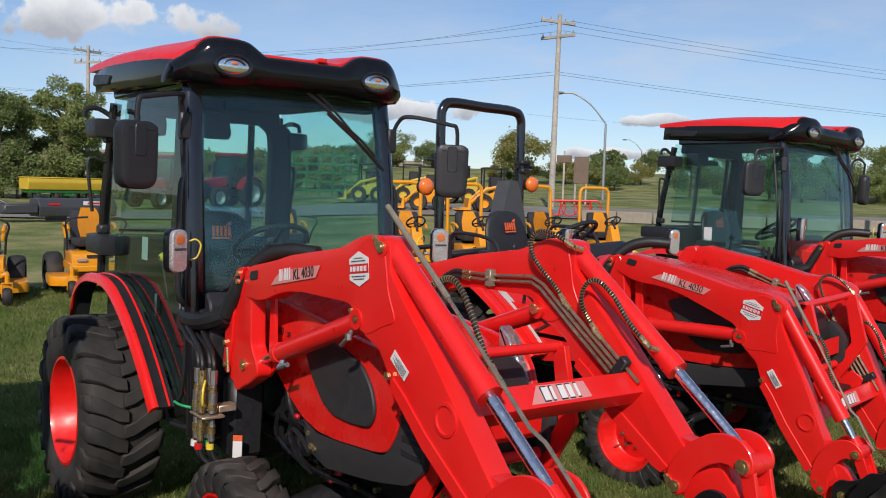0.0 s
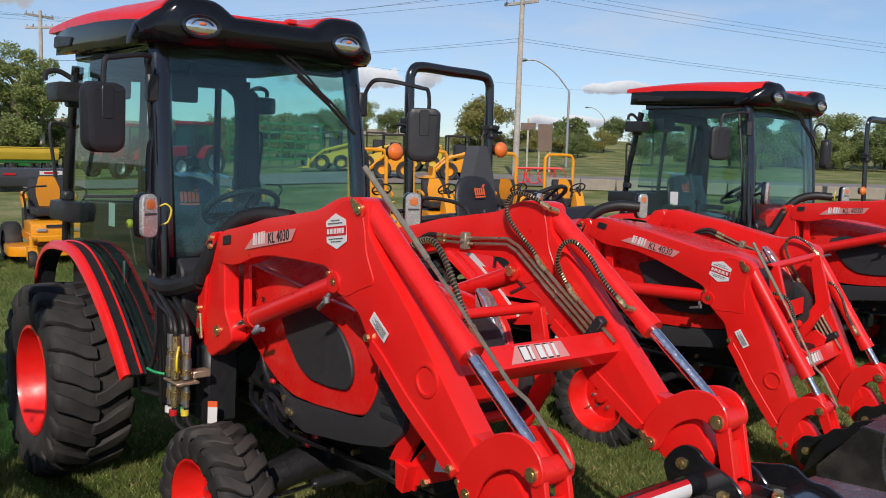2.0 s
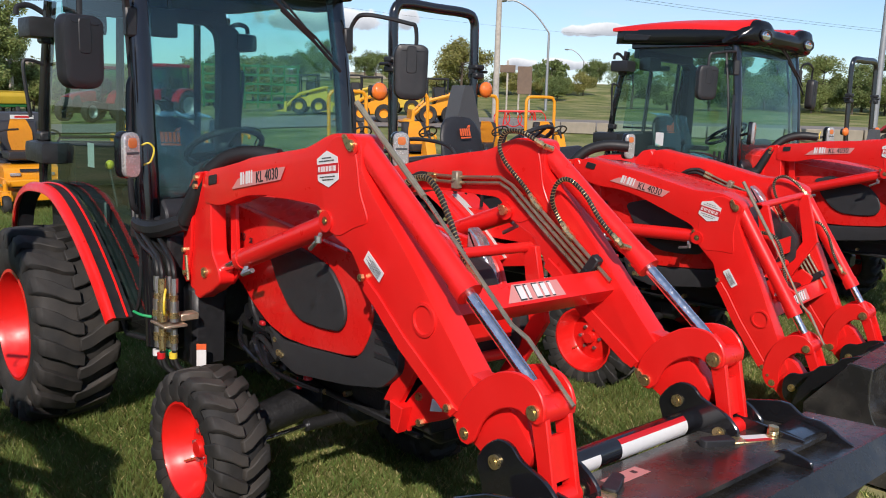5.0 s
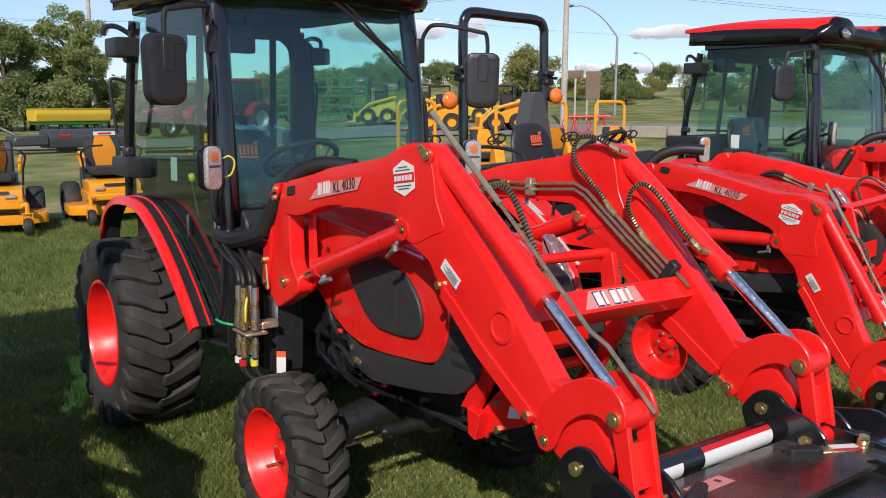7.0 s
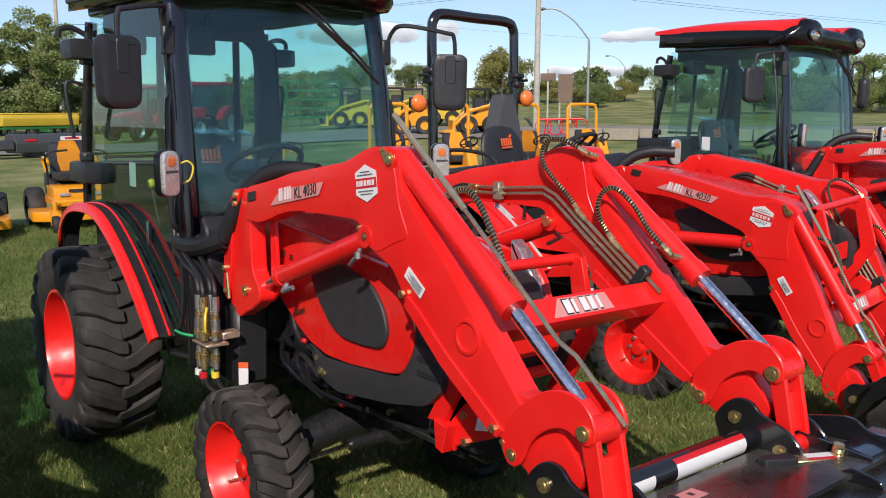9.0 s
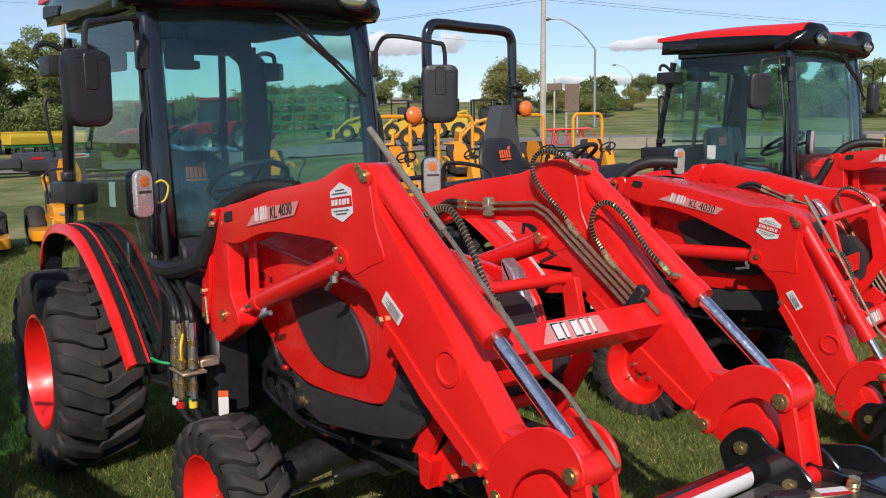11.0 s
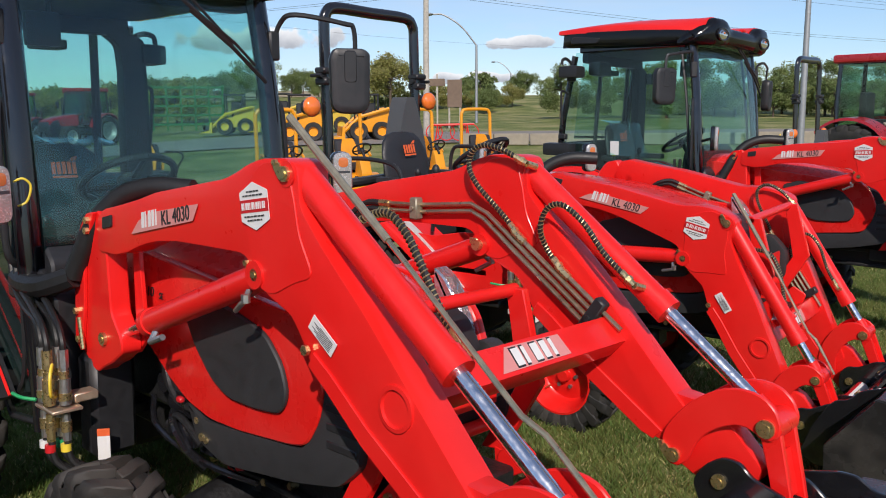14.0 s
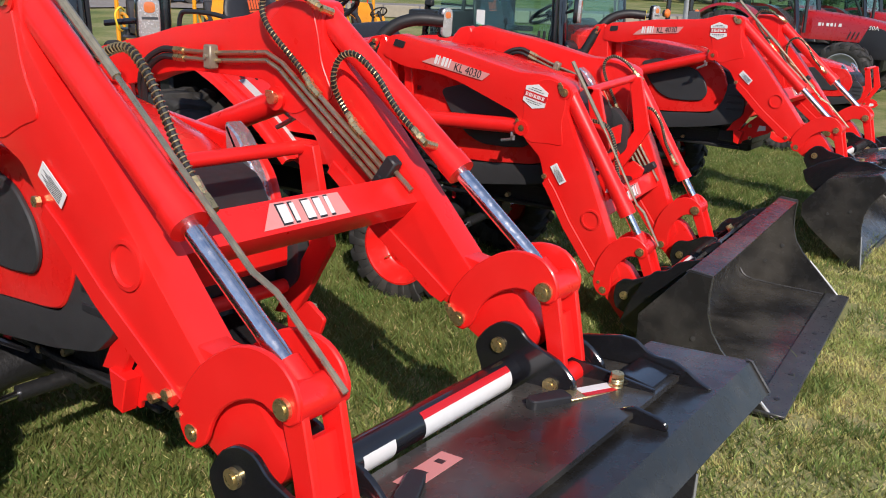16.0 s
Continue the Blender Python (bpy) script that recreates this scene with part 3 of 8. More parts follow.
def loader(tractor, boom, tip, key, rich=True, settle=(0, 0, 0)):
    """Loader arms, cylinders, linkage and bucket. boom: how far it is lowered; tip: how far the bucket noses down; settle: how the bucket lies off the hitch on uneven ground."""
    mb = T((PIVOT[0], 0, PIVOT[1])) @ turn_y(boom)
    base = T((-PIVOT[0], 0, -PIVOT[1]))
    bk = swung(BK, boom)
    elb = swung(KNUCKLE_C, boom)
    c, s = math.cos(radians(tip)), math.sin(radians(tip))
    lk = (bk[0] + c * LINK_PIN[0] + s * LINK_PIN[1], bk[1] - s * LINK_PIN[0] + c * LINK_PIN[1])
    r1, r2 = math.dist(KNUCKLE_C, KNUCKLE_E), 0.232
    d = min(math.dist(elb, lk), r1 + r2 - 0.002)
    a = (r1 * r1 - r2 * r2 + d * d) / (2 * d)
    h = math.sqrt(max(r1 * r1 - a * a, 0))
    ux, uz = (lk[0] - elb[0]) / math.dist(elb, lk), (lk[1] - elb[1]) / math.dist(elb, lk)
    end = (elb[0] + a * ux - h * uz, elb[1] + a * uz + h * ux)
    kn0 = math.atan2(KNUCKLE_E[1] - KNUCKLE_C[1], KNUCKLE_E[0] - KNUCKLE_C[0])
    kn1 = math.atan2(end[1] - elb[1], end[0] - elb[0])
    top, lift = swung(TOP_PIN, boom), swung(LIFT_PIN, boom)
    for s_ in (-1, 1):
        sd = "r" if s_ < 0 else "l"

        def arm():
            g = Geo().prism(round_poly(ARM, 0.018, 3), s_ * Y0, s_ * Y1, bevel=0.007, seg=2)
            g.prism([(2.478, 1.112), (2.54, 1.068), (2.667, 0.965), (2.874, 0.835), (2.912, 0.822), (2.940, 0.850), (2.895, 0.880), (2.69, 1.010), (2.56, 1.110), (2.500, 1.148)], s_ * (Y0 - 0.006), s_ * (Y1 + 0.006), bevel=0.002)
            g.prism(round_poly([(2.25, 1.36), (2.20, 1.50), (2.30, 1.585), (2.40, 1.588), (2.430, 1.50), (2.445, 1.42), (2.50, 1.325), (2.42, 1.300), (2.335, 1.258), (2.27, 1.275)], 0.03), s_ * (Y0 - 0.004), s_ * (Y1 + 0.0035), bevel=0.002)
            g.prism(round_poly([(2.90, 0.97), (3.04, 0.955), (3.135, 0.900), (3.218, 0.815), (3.205, 0.775), (3.13, 0.700), (3.06, 0.735), (2.98, 0.775), (2.92, 0.86)], 0.012), s_ * (Y0 + 0.010), s_ * (Y1 - 0.012), bevel=0.006, seg=2)
            ring = [(0.052, Y1 - 0.004), (0.052, Y1 + 0.006), (0.043, Y1 + 0.007), (0.040, Y1 - 0.002), (0.001, Y1 - 0.002)] if not boom else [(0.050, Y1 - 0.004), (0.050, Y1 + 0.006), (0.041, Y1 + 0.007), (0.040, Y1 - 0.05), (0.001, Y1 - 0.05)]
            g.lathe([(r, s_ * y) for r, y in ring], 28, (2.777, 0, 1.077))
            return g.moved(base)

        ob = part("boom_arm", arm, RED, tractor, "glossy red loader arm plate", mb, key + "arm" + sd)
        part("top_pin", lambda: pin_geo(*arm_xy(TOP_PIN), Y1 + 0.004, s_), BRASS, ob, "yellow zinc pin with keeper plate", None, key + "pin" + sd)
        part("lift_pin", lambda: pin_geo(*arm_xy(LIFT_PIN), Y1 + 0.001, s_, 0.016), BRASS, ob, "yellow zinc pin with keeper plate", None, key + "lpin" + sd)
        part("elbow_pin", lambda: pin_geo(*arm_xy(KNUCKLE_C), Y1 + 0.010, s_, 0.018), BRASS, ob, "yellow zinc pin with keeper plate", None, key + "epin" + sd)
        if s_ < 0:
            part("slot", lambda: Geo().prism(round_poly([(1.432 - PIVOT[0], 1.345 - PIVOT[1]), (1.494 - PIVOT[0], 1.357 - PIVOT[1]), (1.496 - PIVOT[0], 1.394 - PIVOT[1]), (1.434 - PIVOT[0], 1.382 - PIVOT[1])], 0.006), -Y1 - 0.006, -Y1 + 0.004, bevel=0.001), INK, ob, "small black cover over a slot", None, key + "slot")
            sw = Matrix.Rotation(radians(-11.0), 4, "Y")

            def on_arm(x, z):
                return T((x - PIVOT[0], -Y1 - 0.0045, z - PIVOT[1])) @ sw

            part("decal", lambda: Geo().prism([(0, 0), (0.36, 0), (0.40, 0.042), (0.13, 0.050), (0.055, 0.034)], 0, -0.0012, bevel=0), PINK, ob, "pale decal with a slanted end", on_arm(1.625, 1.346), key + "decal")
            part("maker_mark", lambda: bars_geo(0.072, 0.010, 0.105, 0.046, 5, -0.0014, 0.008), WHITE, ob, "white letter-shaped bars of the maker's mark", on_arm(1.625, 1.346), key + "mark")
            part("lettering", lambda: text_geo("KL 4030", 0.058, 0.001, 0.2).moved(T((0.190, -0.0028, 0.006)) @ Matrix.Diagonal((0.80, 1, 1, 1))), INK, ob, "dark model number KL 4030", on_arm(1.625, 1.346), key + "kl")
            sk = on_arm(2.274, 1.476) @ Matrix.Rotation(radians(3), 4, "Y") @ Matrix.Diagonal((0.80, 1, 0.80, 1))
            part("dealer_sticker", lambda: Geo().prism([(-0.075, -0.045), (0, -0.075), (0.075, -0.045), (0.075, 0.045), (0, 0.075), (-0.075, 0.045)], -0.002, -0.0035, bevel=0), WHITE, ob, "white six-sided dealer sticker with a red band", sk, key + "stk")
            part("sticker_band", lambda: Geo().prism([(-0.075, -0.019), (0.075, -0.019), (0.075, 0.021), (-0.075, 0.021)], -0.0034, -0.0044, bevel=0), DECAL_RED, ob, "red band across the sticker", sk, key + "stb")
            part("sticker_name", lambda: bars_geo(-0.066, -0.010, 0.132, 0.022, 12, -0.0048, 0.002), WHITE, ob, "white bars in place of the dealer's name", sk, key + "stn")

            def fine_print():
                g = Geo()
                for z, w in ((0.046, 0.066), (0.034, 0.11), (-0.031, 0.11), (-0.043, 0.08)):
                    q = bars_geo(-w / 2, z - 0.003, w, 0.005, max(int(w / 0.007), 3), -0.0044)
                    g.raw(q.v, q.f)
                return g

            part("sticker_print", fine_print, INK, ob, "rows of small dark bars", sk, key + "stp")
            part("warning_label", lambda: Geo().prism([(-0.02, -0.05), (0.02, -0.05), (0.02, 0.05), (-0.02, 0.05)], -0.001, -0.0025, bevel=0), WHITE, ob, "small white slanted warning label", on_arm(2.536, 1.195) @ Matrix.Rotation(radians(-44), 4, "Y"), key + "wl")

            def label_print():
                g = Geo()
                for i in range(7):
                    q = bars_geo(-0.015 + 0.0042 * i, -0.040, 0.0016, 0.055 + 0.012 * (i % 3), 1, -0.0029)
                    g.raw(q.v, q.f)
                return g

            part("warning_print", label_print, GREYPAINT, ob, "thin dark bars of print", on_arm(2.536, 1.195) @ Matrix.Rotation(radians(-44), 4, "Y"), key + "wlp")
        # bell crank, link and cylinders
        kn = round_poly([(2.950, 0.860), (2.946, 0.825), (2.955, 0.785), (2.985, 0.765), (3.012, 0.778), (3.028, 0.797), (3.040, 0.835), (3.060, 0.868), (3.090, 0.895), (3.128, 0.917), (3.165, 0.928), (3.195, 0.922), (3.228, 0.902), (3.258, 0.908), (3.270, 0.935), (3.262, 0.970), (3.240, 1.000), (3.205, 1.020), (3.155, 1.024), (3.105, 1.012), (3.060, 0.985), (3.015, 0.950), (2.978, 0.905)], 0.012, 2)

        def crank():
            g = Geo()
            for y in (Y1 + 0.004, Y0 - 0.018):
                g.prism([(x - KNUCKLE_C[0], z - KNUCKLE_C[1]) for x, z in kn], s_ * y, s_ * (y + 0.013), bevel=0.003)
            e = (KNUCKLE_E[0] - KNUCKLE_C[0], KNUCKLE_E[1] - KNUCKLE_C[1])
            g.cyl((e[0], s_ * (Y0 - 0.01), e[1]), (e[0], s_ * (Y1 + 0.010), e[1]), 0.036, seg=18)
            return g

        ck = part("bell_crank", crank, RED, tractor, "curved red linkage plates", T((elb[0], 0, elb[1])) @ turn_y(math.degrees(kn0 - kn1)), key + "crank" + sd)
        part("crank_pin", lambda: pin_geo(KNUCKLE_E[0] - KNUCKLE_C[0], KNUCKLE_E[1] - KNUCKLE_C[1], Y1 + 0.016, s_, 0.020, False), BRASS, ck, "yellow zinc pin", None, key + "cpin" + sd)
        part("crank_pin", lambda: pin_geo(KNUCKLE_E[0] - KNUCKLE_C[0], KNUCKLE_E[1] - KNUCKLE_C[1], -(Y0 - 0.018), -s_, 0.024, False), BRASS, ck, "yellow zinc pin", None, key + "cpini" + sd)
        part("pivot_pin", lambda: pin_geo(0.0, 0.0, -(Y0 - 0.018), -s_, 0.020), BRASS, ck, "yellow zinc pin with keeper plate", None, key + "ppini" + sd)

        def link():
            g = Geo()
            for y in (Y1 - 0.002, Y0 + 0.002):
                g.prism(round_poly([(-0.026, 0.02), (-0.021, -0.12), (-0.024, -0.245), (0.0, -0.262), (0.027, -0.245), (0.029, -0.12), (0.030, 0.02), (0.0, 0.033)], 0.02), s_ * (y - 0.009), s_ * (y + 0.009), bevel=0.003)
            g.box((0, s_ * (Y0 + Y1) / 2, -0.13), (0.02, 0.10, 0.12), 0.002)
            g.cyl((0, s_ * (Y0 - 0.012), -0.232), (0, s_ * (Y1 + 0.012), -0.232), 0.028, seg=16)
            return g

        la = math.degrees(math.atan2(lk[0] - end[0], -(lk[1] - end[1])))
        part("link", link, RED, tractor, "red tipping link", T((end[0], 0, end[1])) @ turn_y(-la), key + "link" + sd)
        yc = s_ * 0.4335
        p0, p1 = Vector((top[0], yc, top[1])), Vector((end[0], yc, end[1]))
        u = (p1 - p0).normalized()
        bl = 0.638
        g = Geo().cyl(p0 + u * 0.02, p0 + u * bl, 0.037, seg=24).cyl(p0 + u * (bl - 0.045), p0 + u * (bl + 0.006), 0.041, seg=24).cyl(p0 + Vector((0, -0.05, 0)), p0 + Vector((0, 0.05, 0)), 0.032, seg=18)
        cy = part("tipping_cylinder", g, RED, tractor, "red hydraulic cylinder barrel")
        part("rod", Geo().cyl(p0 + u * (bl - 0.01), p1 - u * 0.05, 0.020, seg=20), CHROME, cy, "polished chrome piston rod")
        part("rod_end", Geo().cyl(p1 - u * 0.075, p1, 0.027, seg=16).cyl(p1 + Vector((0, -0.045, 0)), p1 + Vector((0, 0.045, 0)), 0.030, seg=16), RED, cy)
        q0, q1 = Vector((LIFT_BASE[0], yc, LIFT_BASE[1])), Vector((lift[0], yc, lift[1]))
        w = (q1 - q0).normalized()
        full = (q1 - q0).length
        lc = part("lift_cylinder", Geo().cyl(q1 - w * min(0.69, full * 0.74), q1 - w * 0.02, 0.039, seg=24).cyl(q1 - w * min(0.69, full * 0.74), q1 - w * (min(0.69, full * 0.74) - 0.03), 0.044, seg=24), RED, tractor, "red lift cylinder barrel")
        part("rod", Geo().cyl(q0, q1 - w * 0.4, 0.018, seg=16), CHROME, lc, "dark steel piston rod")
        part("eye", Geo().cyl(q1 + Vector((0, s_ * (Y0 - 0.016) - yc, 0)), q1 + Vector((0, s_ * (Y1 + 0.010) - yc, 0)), 0.036, seg=20), RED, lc, "red cylinder eye")
        part("inner_pin", Geo().cyl(q1 + Vector((0, s_ * (Y0 - 0.034) - yc, 0)), q1, 0.017, seg=14).box(q1 + Vector((-0.02, s_ * (Y0 - 0.020) - yc, 0.012)), (0.034, 0.005, 0.020), 0.002), BRASS, lc, "yellow zinc pin end")
        part("fitting", Geo().tube(curve_pts([q1 - w * 0.06 + Vector((0, s_ * 0.03, -0.03)), q1 - w * 0.05 + Vector((0, s_ * 0.05, -0.055)), q1 - w * 0.07 + Vector((0, s_ * 0.05, -0.062)), q1 - w * 0.11 + Vector((0, s_ * 0.04, -0.07))], 4), 0.008, 8).cyl(q1 - w * 0.045 + Vector((0, s_ * 0.05, -0.04)), q1 - w * 0.045 + Vector((0, s_ * 0.05, -0.062)), 0.012, seg=6), ALU, lc, "steel elbow fitting")
        part("port_fitting", Geo().cyl(q1 - w * 0.625 + Vector((0, s_ * 0.01, -0.035)), q1 - w * 0.625 + Vector((0, s_ * 0.03, -0.07)), 0.011, seg=8).cyl(q1 - w * 0.625 + Vector((0, s_ * 0.03, -0.066)), q1 - w * 0.545 + Vector((0, s_ * 0.03, -0.066)), 0.010, seg=8), ALU, lc, "steel port fitting")
        # mast on the tractor's frame
        def mast():
            g = Geo().prism(round_poly([(1.315, 1.385), (1.385, 1.40), (1.42, 1.33), (1.43, 1.20), (1.44, 1.07), (1.50, 1.00), (1.51, 0.955), (1.43, 0.905), (1.37, 0.88), (1.325, 0.853), (1.29, 0.862), (1.195, 0.935), (1.20, 1.06), (1.22, 1.23), (1.27, 1.335)], 0.02), s_ * 0.400, s_ * 0.470, bevel=0.005)
            g.prism(round_poly([(1.195, 0.94), (1.24, 0.91), (1.275, 1.06), (1.29, 1.24), (1.375, 1.395), (1.315, 1.385), (1.27, 1.335), (1.22, 1.23)], 0.012), s_ * 0.470, s_ * 0.484, bevel=0.003)
            g.prism(round_poly([(1.47, 0.93), (1.53, 0.99), (1.50, 1.30), (1.46, 1.32)], 0.015), s_ * 0.385, s_ * 0.400, bevel=0.002)
            return g

        ms = part("loader_mast", mast, RED, tractor, "red loader mast plate", None, key + "mast" + sd)
        part("mast_pin", lambda: pin_geo(1.385, 0.978, 0.472, s_, 0.022, False), BRASS, ms, "yellow zinc pin", None, key + "mpin" + sd)
        for xx, zz in ((1.225, 1.05), (1.335, 1.365), (1.330, 1.330), (1.235, 0.955)):
            part("bolt", lambda: Geo().cyl((0, 0, 0), (0, s_ * 0.014, 0), 0.012, seg=6), BRASS, ms, "", T((xx, s_ * 0.483, zz)), key + "mbolt" + sd)
        part("lock_bar", lambda: Geo().cyl((1.243, s_ * 0.488, 1.03), (1.262, s_ * 0.488, 0.925), 0.008, seg=8), BRASS, ms, "yellow zinc lock bar", None, key + "mbar" + sd)
        for xx, zz in ((2.903, 0.848), (2.476, 1.150)):
            part("flange_bolt", lambda: Geo().cyl((0, 0, 0), (0, s_ * 0.012, 0), 0.013, seg=6), BRASS, ob, "", T((xx - PIVOT[0], s_ * (Y1 + 0.004), zz - PIVOT[1])), key + "abolt" + sd)
    # cross tube between the arms, with its plates
    ct = part("cross_tube", lambda: Geo().box((2.755 - PIVOT[0], 0, 1.087 - PIVOT[1]), (0.075, 2 * Y0 + 0.01, 0.092), 0.010, Matrix.Rotation(radians(-48), 4, "Y"), 2), RED, tractor, "red square cross tube between the loader arms", mb, key + "cross")
    fm = T((2.755 - PIVOT[0], 0, 1.087 - PIVOT[1])) @ Matrix.Rotation(radians(-48), 4, "Y") @ T((0.0385, 0, 0)) @ Matrix.Rotation(radians(90), 4, "Z")
    part("decal", lambda: Geo().prism([(-0.175, -0.034), (0.105, -0.034), (0.105, 0.030), (-0.115, 0.034)], 0, -0.0012, bevel=0), PINK, ct, "pale decal with a slanted end", fm @ T((0.02, 0, 0)), key + "cd")
    part("mark_shadow", lambda: bars_geo(-0.094, -0.031, 0.196, 0.060, 5, -0.0010, 0.008), INK, ct, "dark outline of the maker's mark", fm, key + "cms")
    part("maker_mark", lambda: bars_geo(-0.090, -0.026, 0.19, 0.050, 5, -0.0024, 0.008), WHITE, ct, "white letter-shaped bars of the maker's mark", fm, key + "cm")
    if rich:
        # steel oil lines and hoses on the inner side of the left arm
        yl = Y0 - 0.018
        du_, nu_ = (0.82, -0.573), (0.573, 0.82)

        def along(off, t):
            return (2.272 + nu_[0] * off + du_[0] * t - PIVOT[0], yl, 1.401 + nu_[1] * off + du_[1] * t - PIVOT[1])

        for k in range(4):
            off = 0.0235 * k
            pth = [(1.80 - PIVOT[0], yl, 1.386 + off - PIVOT[1]), (1.99 - PIVOT[0], yl, 1.390 + off - PIVOT[1]), (2.235 - PIVOT[0], yl, 1.410 + off - PIVOT[1]), along(off, 0.02), along(off, 0.60)] if k < 2 else [along(off, (0.14, 0.33)[k - 2]), along(off, 0.60)]
            part("oil_line", (lambda q: (lambda: Geo().tube(q, 0.0078, 8)))(pth), ZINC_LINE, tractor, "yellowish zinc-plated oil line along the loader arm", mb, key + f"ol{k}")
            e_ = pth[0]
            part("line_nut", (lambda q, w_: (lambda: Geo().cyl(q, (q[0] + w_[0], q[1], q[2] + w_[1]), 0.0125, seg=6)))(e_, (0.05, 0.0) if k < 2 else (du_[0] * 0.05, du_[1] * 0.05)), BRASS, tractor, "yellow zinc pipe nut", mb, key + f"oln{k}")
        part("line_clamp", lambda: Geo().box((1.99 - PIVOT[0], yl - 0.008, 1.402 - PIVOT[1]), (0.036, 0.036, 0.075), 0.005).cyl((1.99 - PIVOT[0], yl - 0.024, 1.403 - PIVOT[1]), (1.99 - PIVOT[0], yl - 0.034, 1.403 - PIVOT[1]), 0.008, seg=6), DULL_TUBE, tractor, "zinc clamp block holding two oil lines", mb, key + "clampa")
        part("line_clamp", lambda: Geo().box((0, 0, 0), (0.038, 0.036, 0.135), 0.005).cyl((0, -0.02, 0.0), (0, -0.03, 0.0), 0.010, seg=8).moved(T(along(0.0353, 0.51)) @ T((0, -0.008, 0)) @ turn_y(35)), BLACK, tractor, "black clamp block across four oil lines", mb, key + "clampb")
        loops = ([along(0.047, 0.16), along(0.060, 0.08), (2.279 - PIVOT[0], yl - 0.03, 1.504 - PIVOT[1]), (2.248 - PIVOT[0], yl - 0.03, 1.570 - PIVOT[1]), (2.285 - PIVOT[0], yl - 0.03, 1.618 - PIVOT[1]), (2.36 - PIVOT[0], yl - 0.02, 1.615 - PIVOT[1]), (2.455 - PIVOT[0], yl + 0.0, 1.570 - PIVOT[1])],
                 [along(0.0705, 0.35), along(0.085, 0.27), (2.535 - PIVOT[0], yl - 0.03, 1.380 - PIVOT[1]), (2.555 - PIVOT[0], yl - 0.03, 1.440 - PIVOT[1]), (2.61 - PIVOT[0], yl - 0.03, 1.458 - PIVOT[1]), (2.68 - PIVOT[0], yl - 0.02, 1.410 - PIVOT[1]), (2.75 - PIVOT[0], yl - 0.01, 1.325 - PIVOT[1]), (2.84 - PIVOT[0], yl + 0.0, 1.248 - PIVOT[1])])
        for k, pts in enumerate(loops):
            hs = part("hose", (lambda q: (lambda: Geo().tube(curve_pts(q, 8), 0.0078, 8)))(pts), HOSE, tractor, "black hydraulic hose loop in a spiral guard", mb, key + f"hose{k}")
            part("spiral_guard", (lambda q: (lambda: spiral(q, 0.0090, 82)))(pts), SPIRAL, hs, "brown spiral hose guard", None, key + f"sp{k}")
            for j_, (qa, qb, f_) in enumerate(((pts[0], pts[1], 0.6), (pts[-1], pts[-2], 0.42))):
                part("hose_fitting", (lambda u_, v_, w_: (lambda: Geo().cyl(u_, Vector(u_).lerp(v_, w_), 0.0105, seg=8).cyl(Vector(u_).lerp(v_, w_ * 0.3), Vector(u_).lerp(v_, w_ * 0.55), 0.0135, seg=6)))(qa, qb, f_), BRASS, hs, "yellow zinc hose end", None, key + f"hf{k}{j_}")
            part("elbow", (lambda q: (lambda: Geo().cyl(q[-1], (q[-1][0] + 0.01, q[-1][1] + 0.035, q[-1][2] - 0.01), 0.011, seg=8)))(pts), BRASS, hs, "", None, key + f"hel{k}")
        for k in (0, 1):
            z_ = 1.386 + 0.0235 * k - PIVOT[1]
            part("feed_hose", (lambda z0, j: (lambda: Geo().tube(curve_pts([(1.80 - PIVOT[0], yl, z0), (1.74 - PIVOT[0], yl - 0.01, z0 - 0.004), (1.68 - PIVOT[0], yl - 0.02 - 0.01 * j, z0 - 0.05), (1.655 - PIVOT[0] - 0.02 * j, yl - 0.02, z0 - 0.14), (1.66 - PIVOT[0], yl, z0 - 0.26)], 6), 0.0105, 8)))(z_, k), HOSE, tractor, "black hose feeding the oil lines", mb, key + f"feed{k}")
        yr = -(Y0 - 0.02)
        pts = [(x - PIVOT[0], yr + 0.02, z - PIVOT[1]) for x, z in ((2.44, 1.40), (2.515, 1.452), (2.60, 1.475), (2.66, 1.44), (2.71, 1.375), (2.775, 1.275), (2.84, 1.205))]
        hs = part("hose", lambda: Geo().tube(curve_pts(pts, 8), 0.0088, 8), HOSE, tractor, "black hydraulic hose in a spiral guard", mb, key + "hoser")
        part("spiral_guard", lambda: spiral(pts, 0.0102, 82), SPIRAL, hs, "brown spiral hose guard", None, key + "spr")
        part("hose_fitting", lambda: Geo().cyl(Vector(pts[-1]).lerp(pts[-2], 0.45), pts[-1], 0.0125, seg=8).cyl(pts[-1], Vector(pts[-1]) + Vector((0.03, 0, -0.025)), 0.015, seg=6), BRASS, hs, "yellow zinc hose ends", None, key + "hfr")
    # bucket level indicator
    a0 = swung((2.36, 1.694), boom)
    hi, b0 = Vector((a0[0], -0.44, a0[1])), Vector((end[0] + 0.055, -0.405, end[1] + 0.015))
    du = (b0 - hi).normalized()
    ln_ = (b0 - hi).length
    k0, k1 = hi + du * (ln_ * 0.765) + Vector((-0.006, 0, -0.009)), hi + du * (ln_ * 0.815) + Vector((0.003, 0.004, 0.002))
    lv = part("level_indicator", Geo().tube([hi, hi + du * (ln_ * 0.4), k0 - du * 0.02, k0, k1, k1 + du * 0.02, b0], 0.0065, 8), ZINC_LINE, tractor, "bent zinc-plated bucket level rod")
    part("guide_tube", Geo().tube([hi + du * 0.0, hi + du * (ln_ * 0.36)], 0.0098, 8), DULL_TUBE, lv, "dull zinc guide tube")
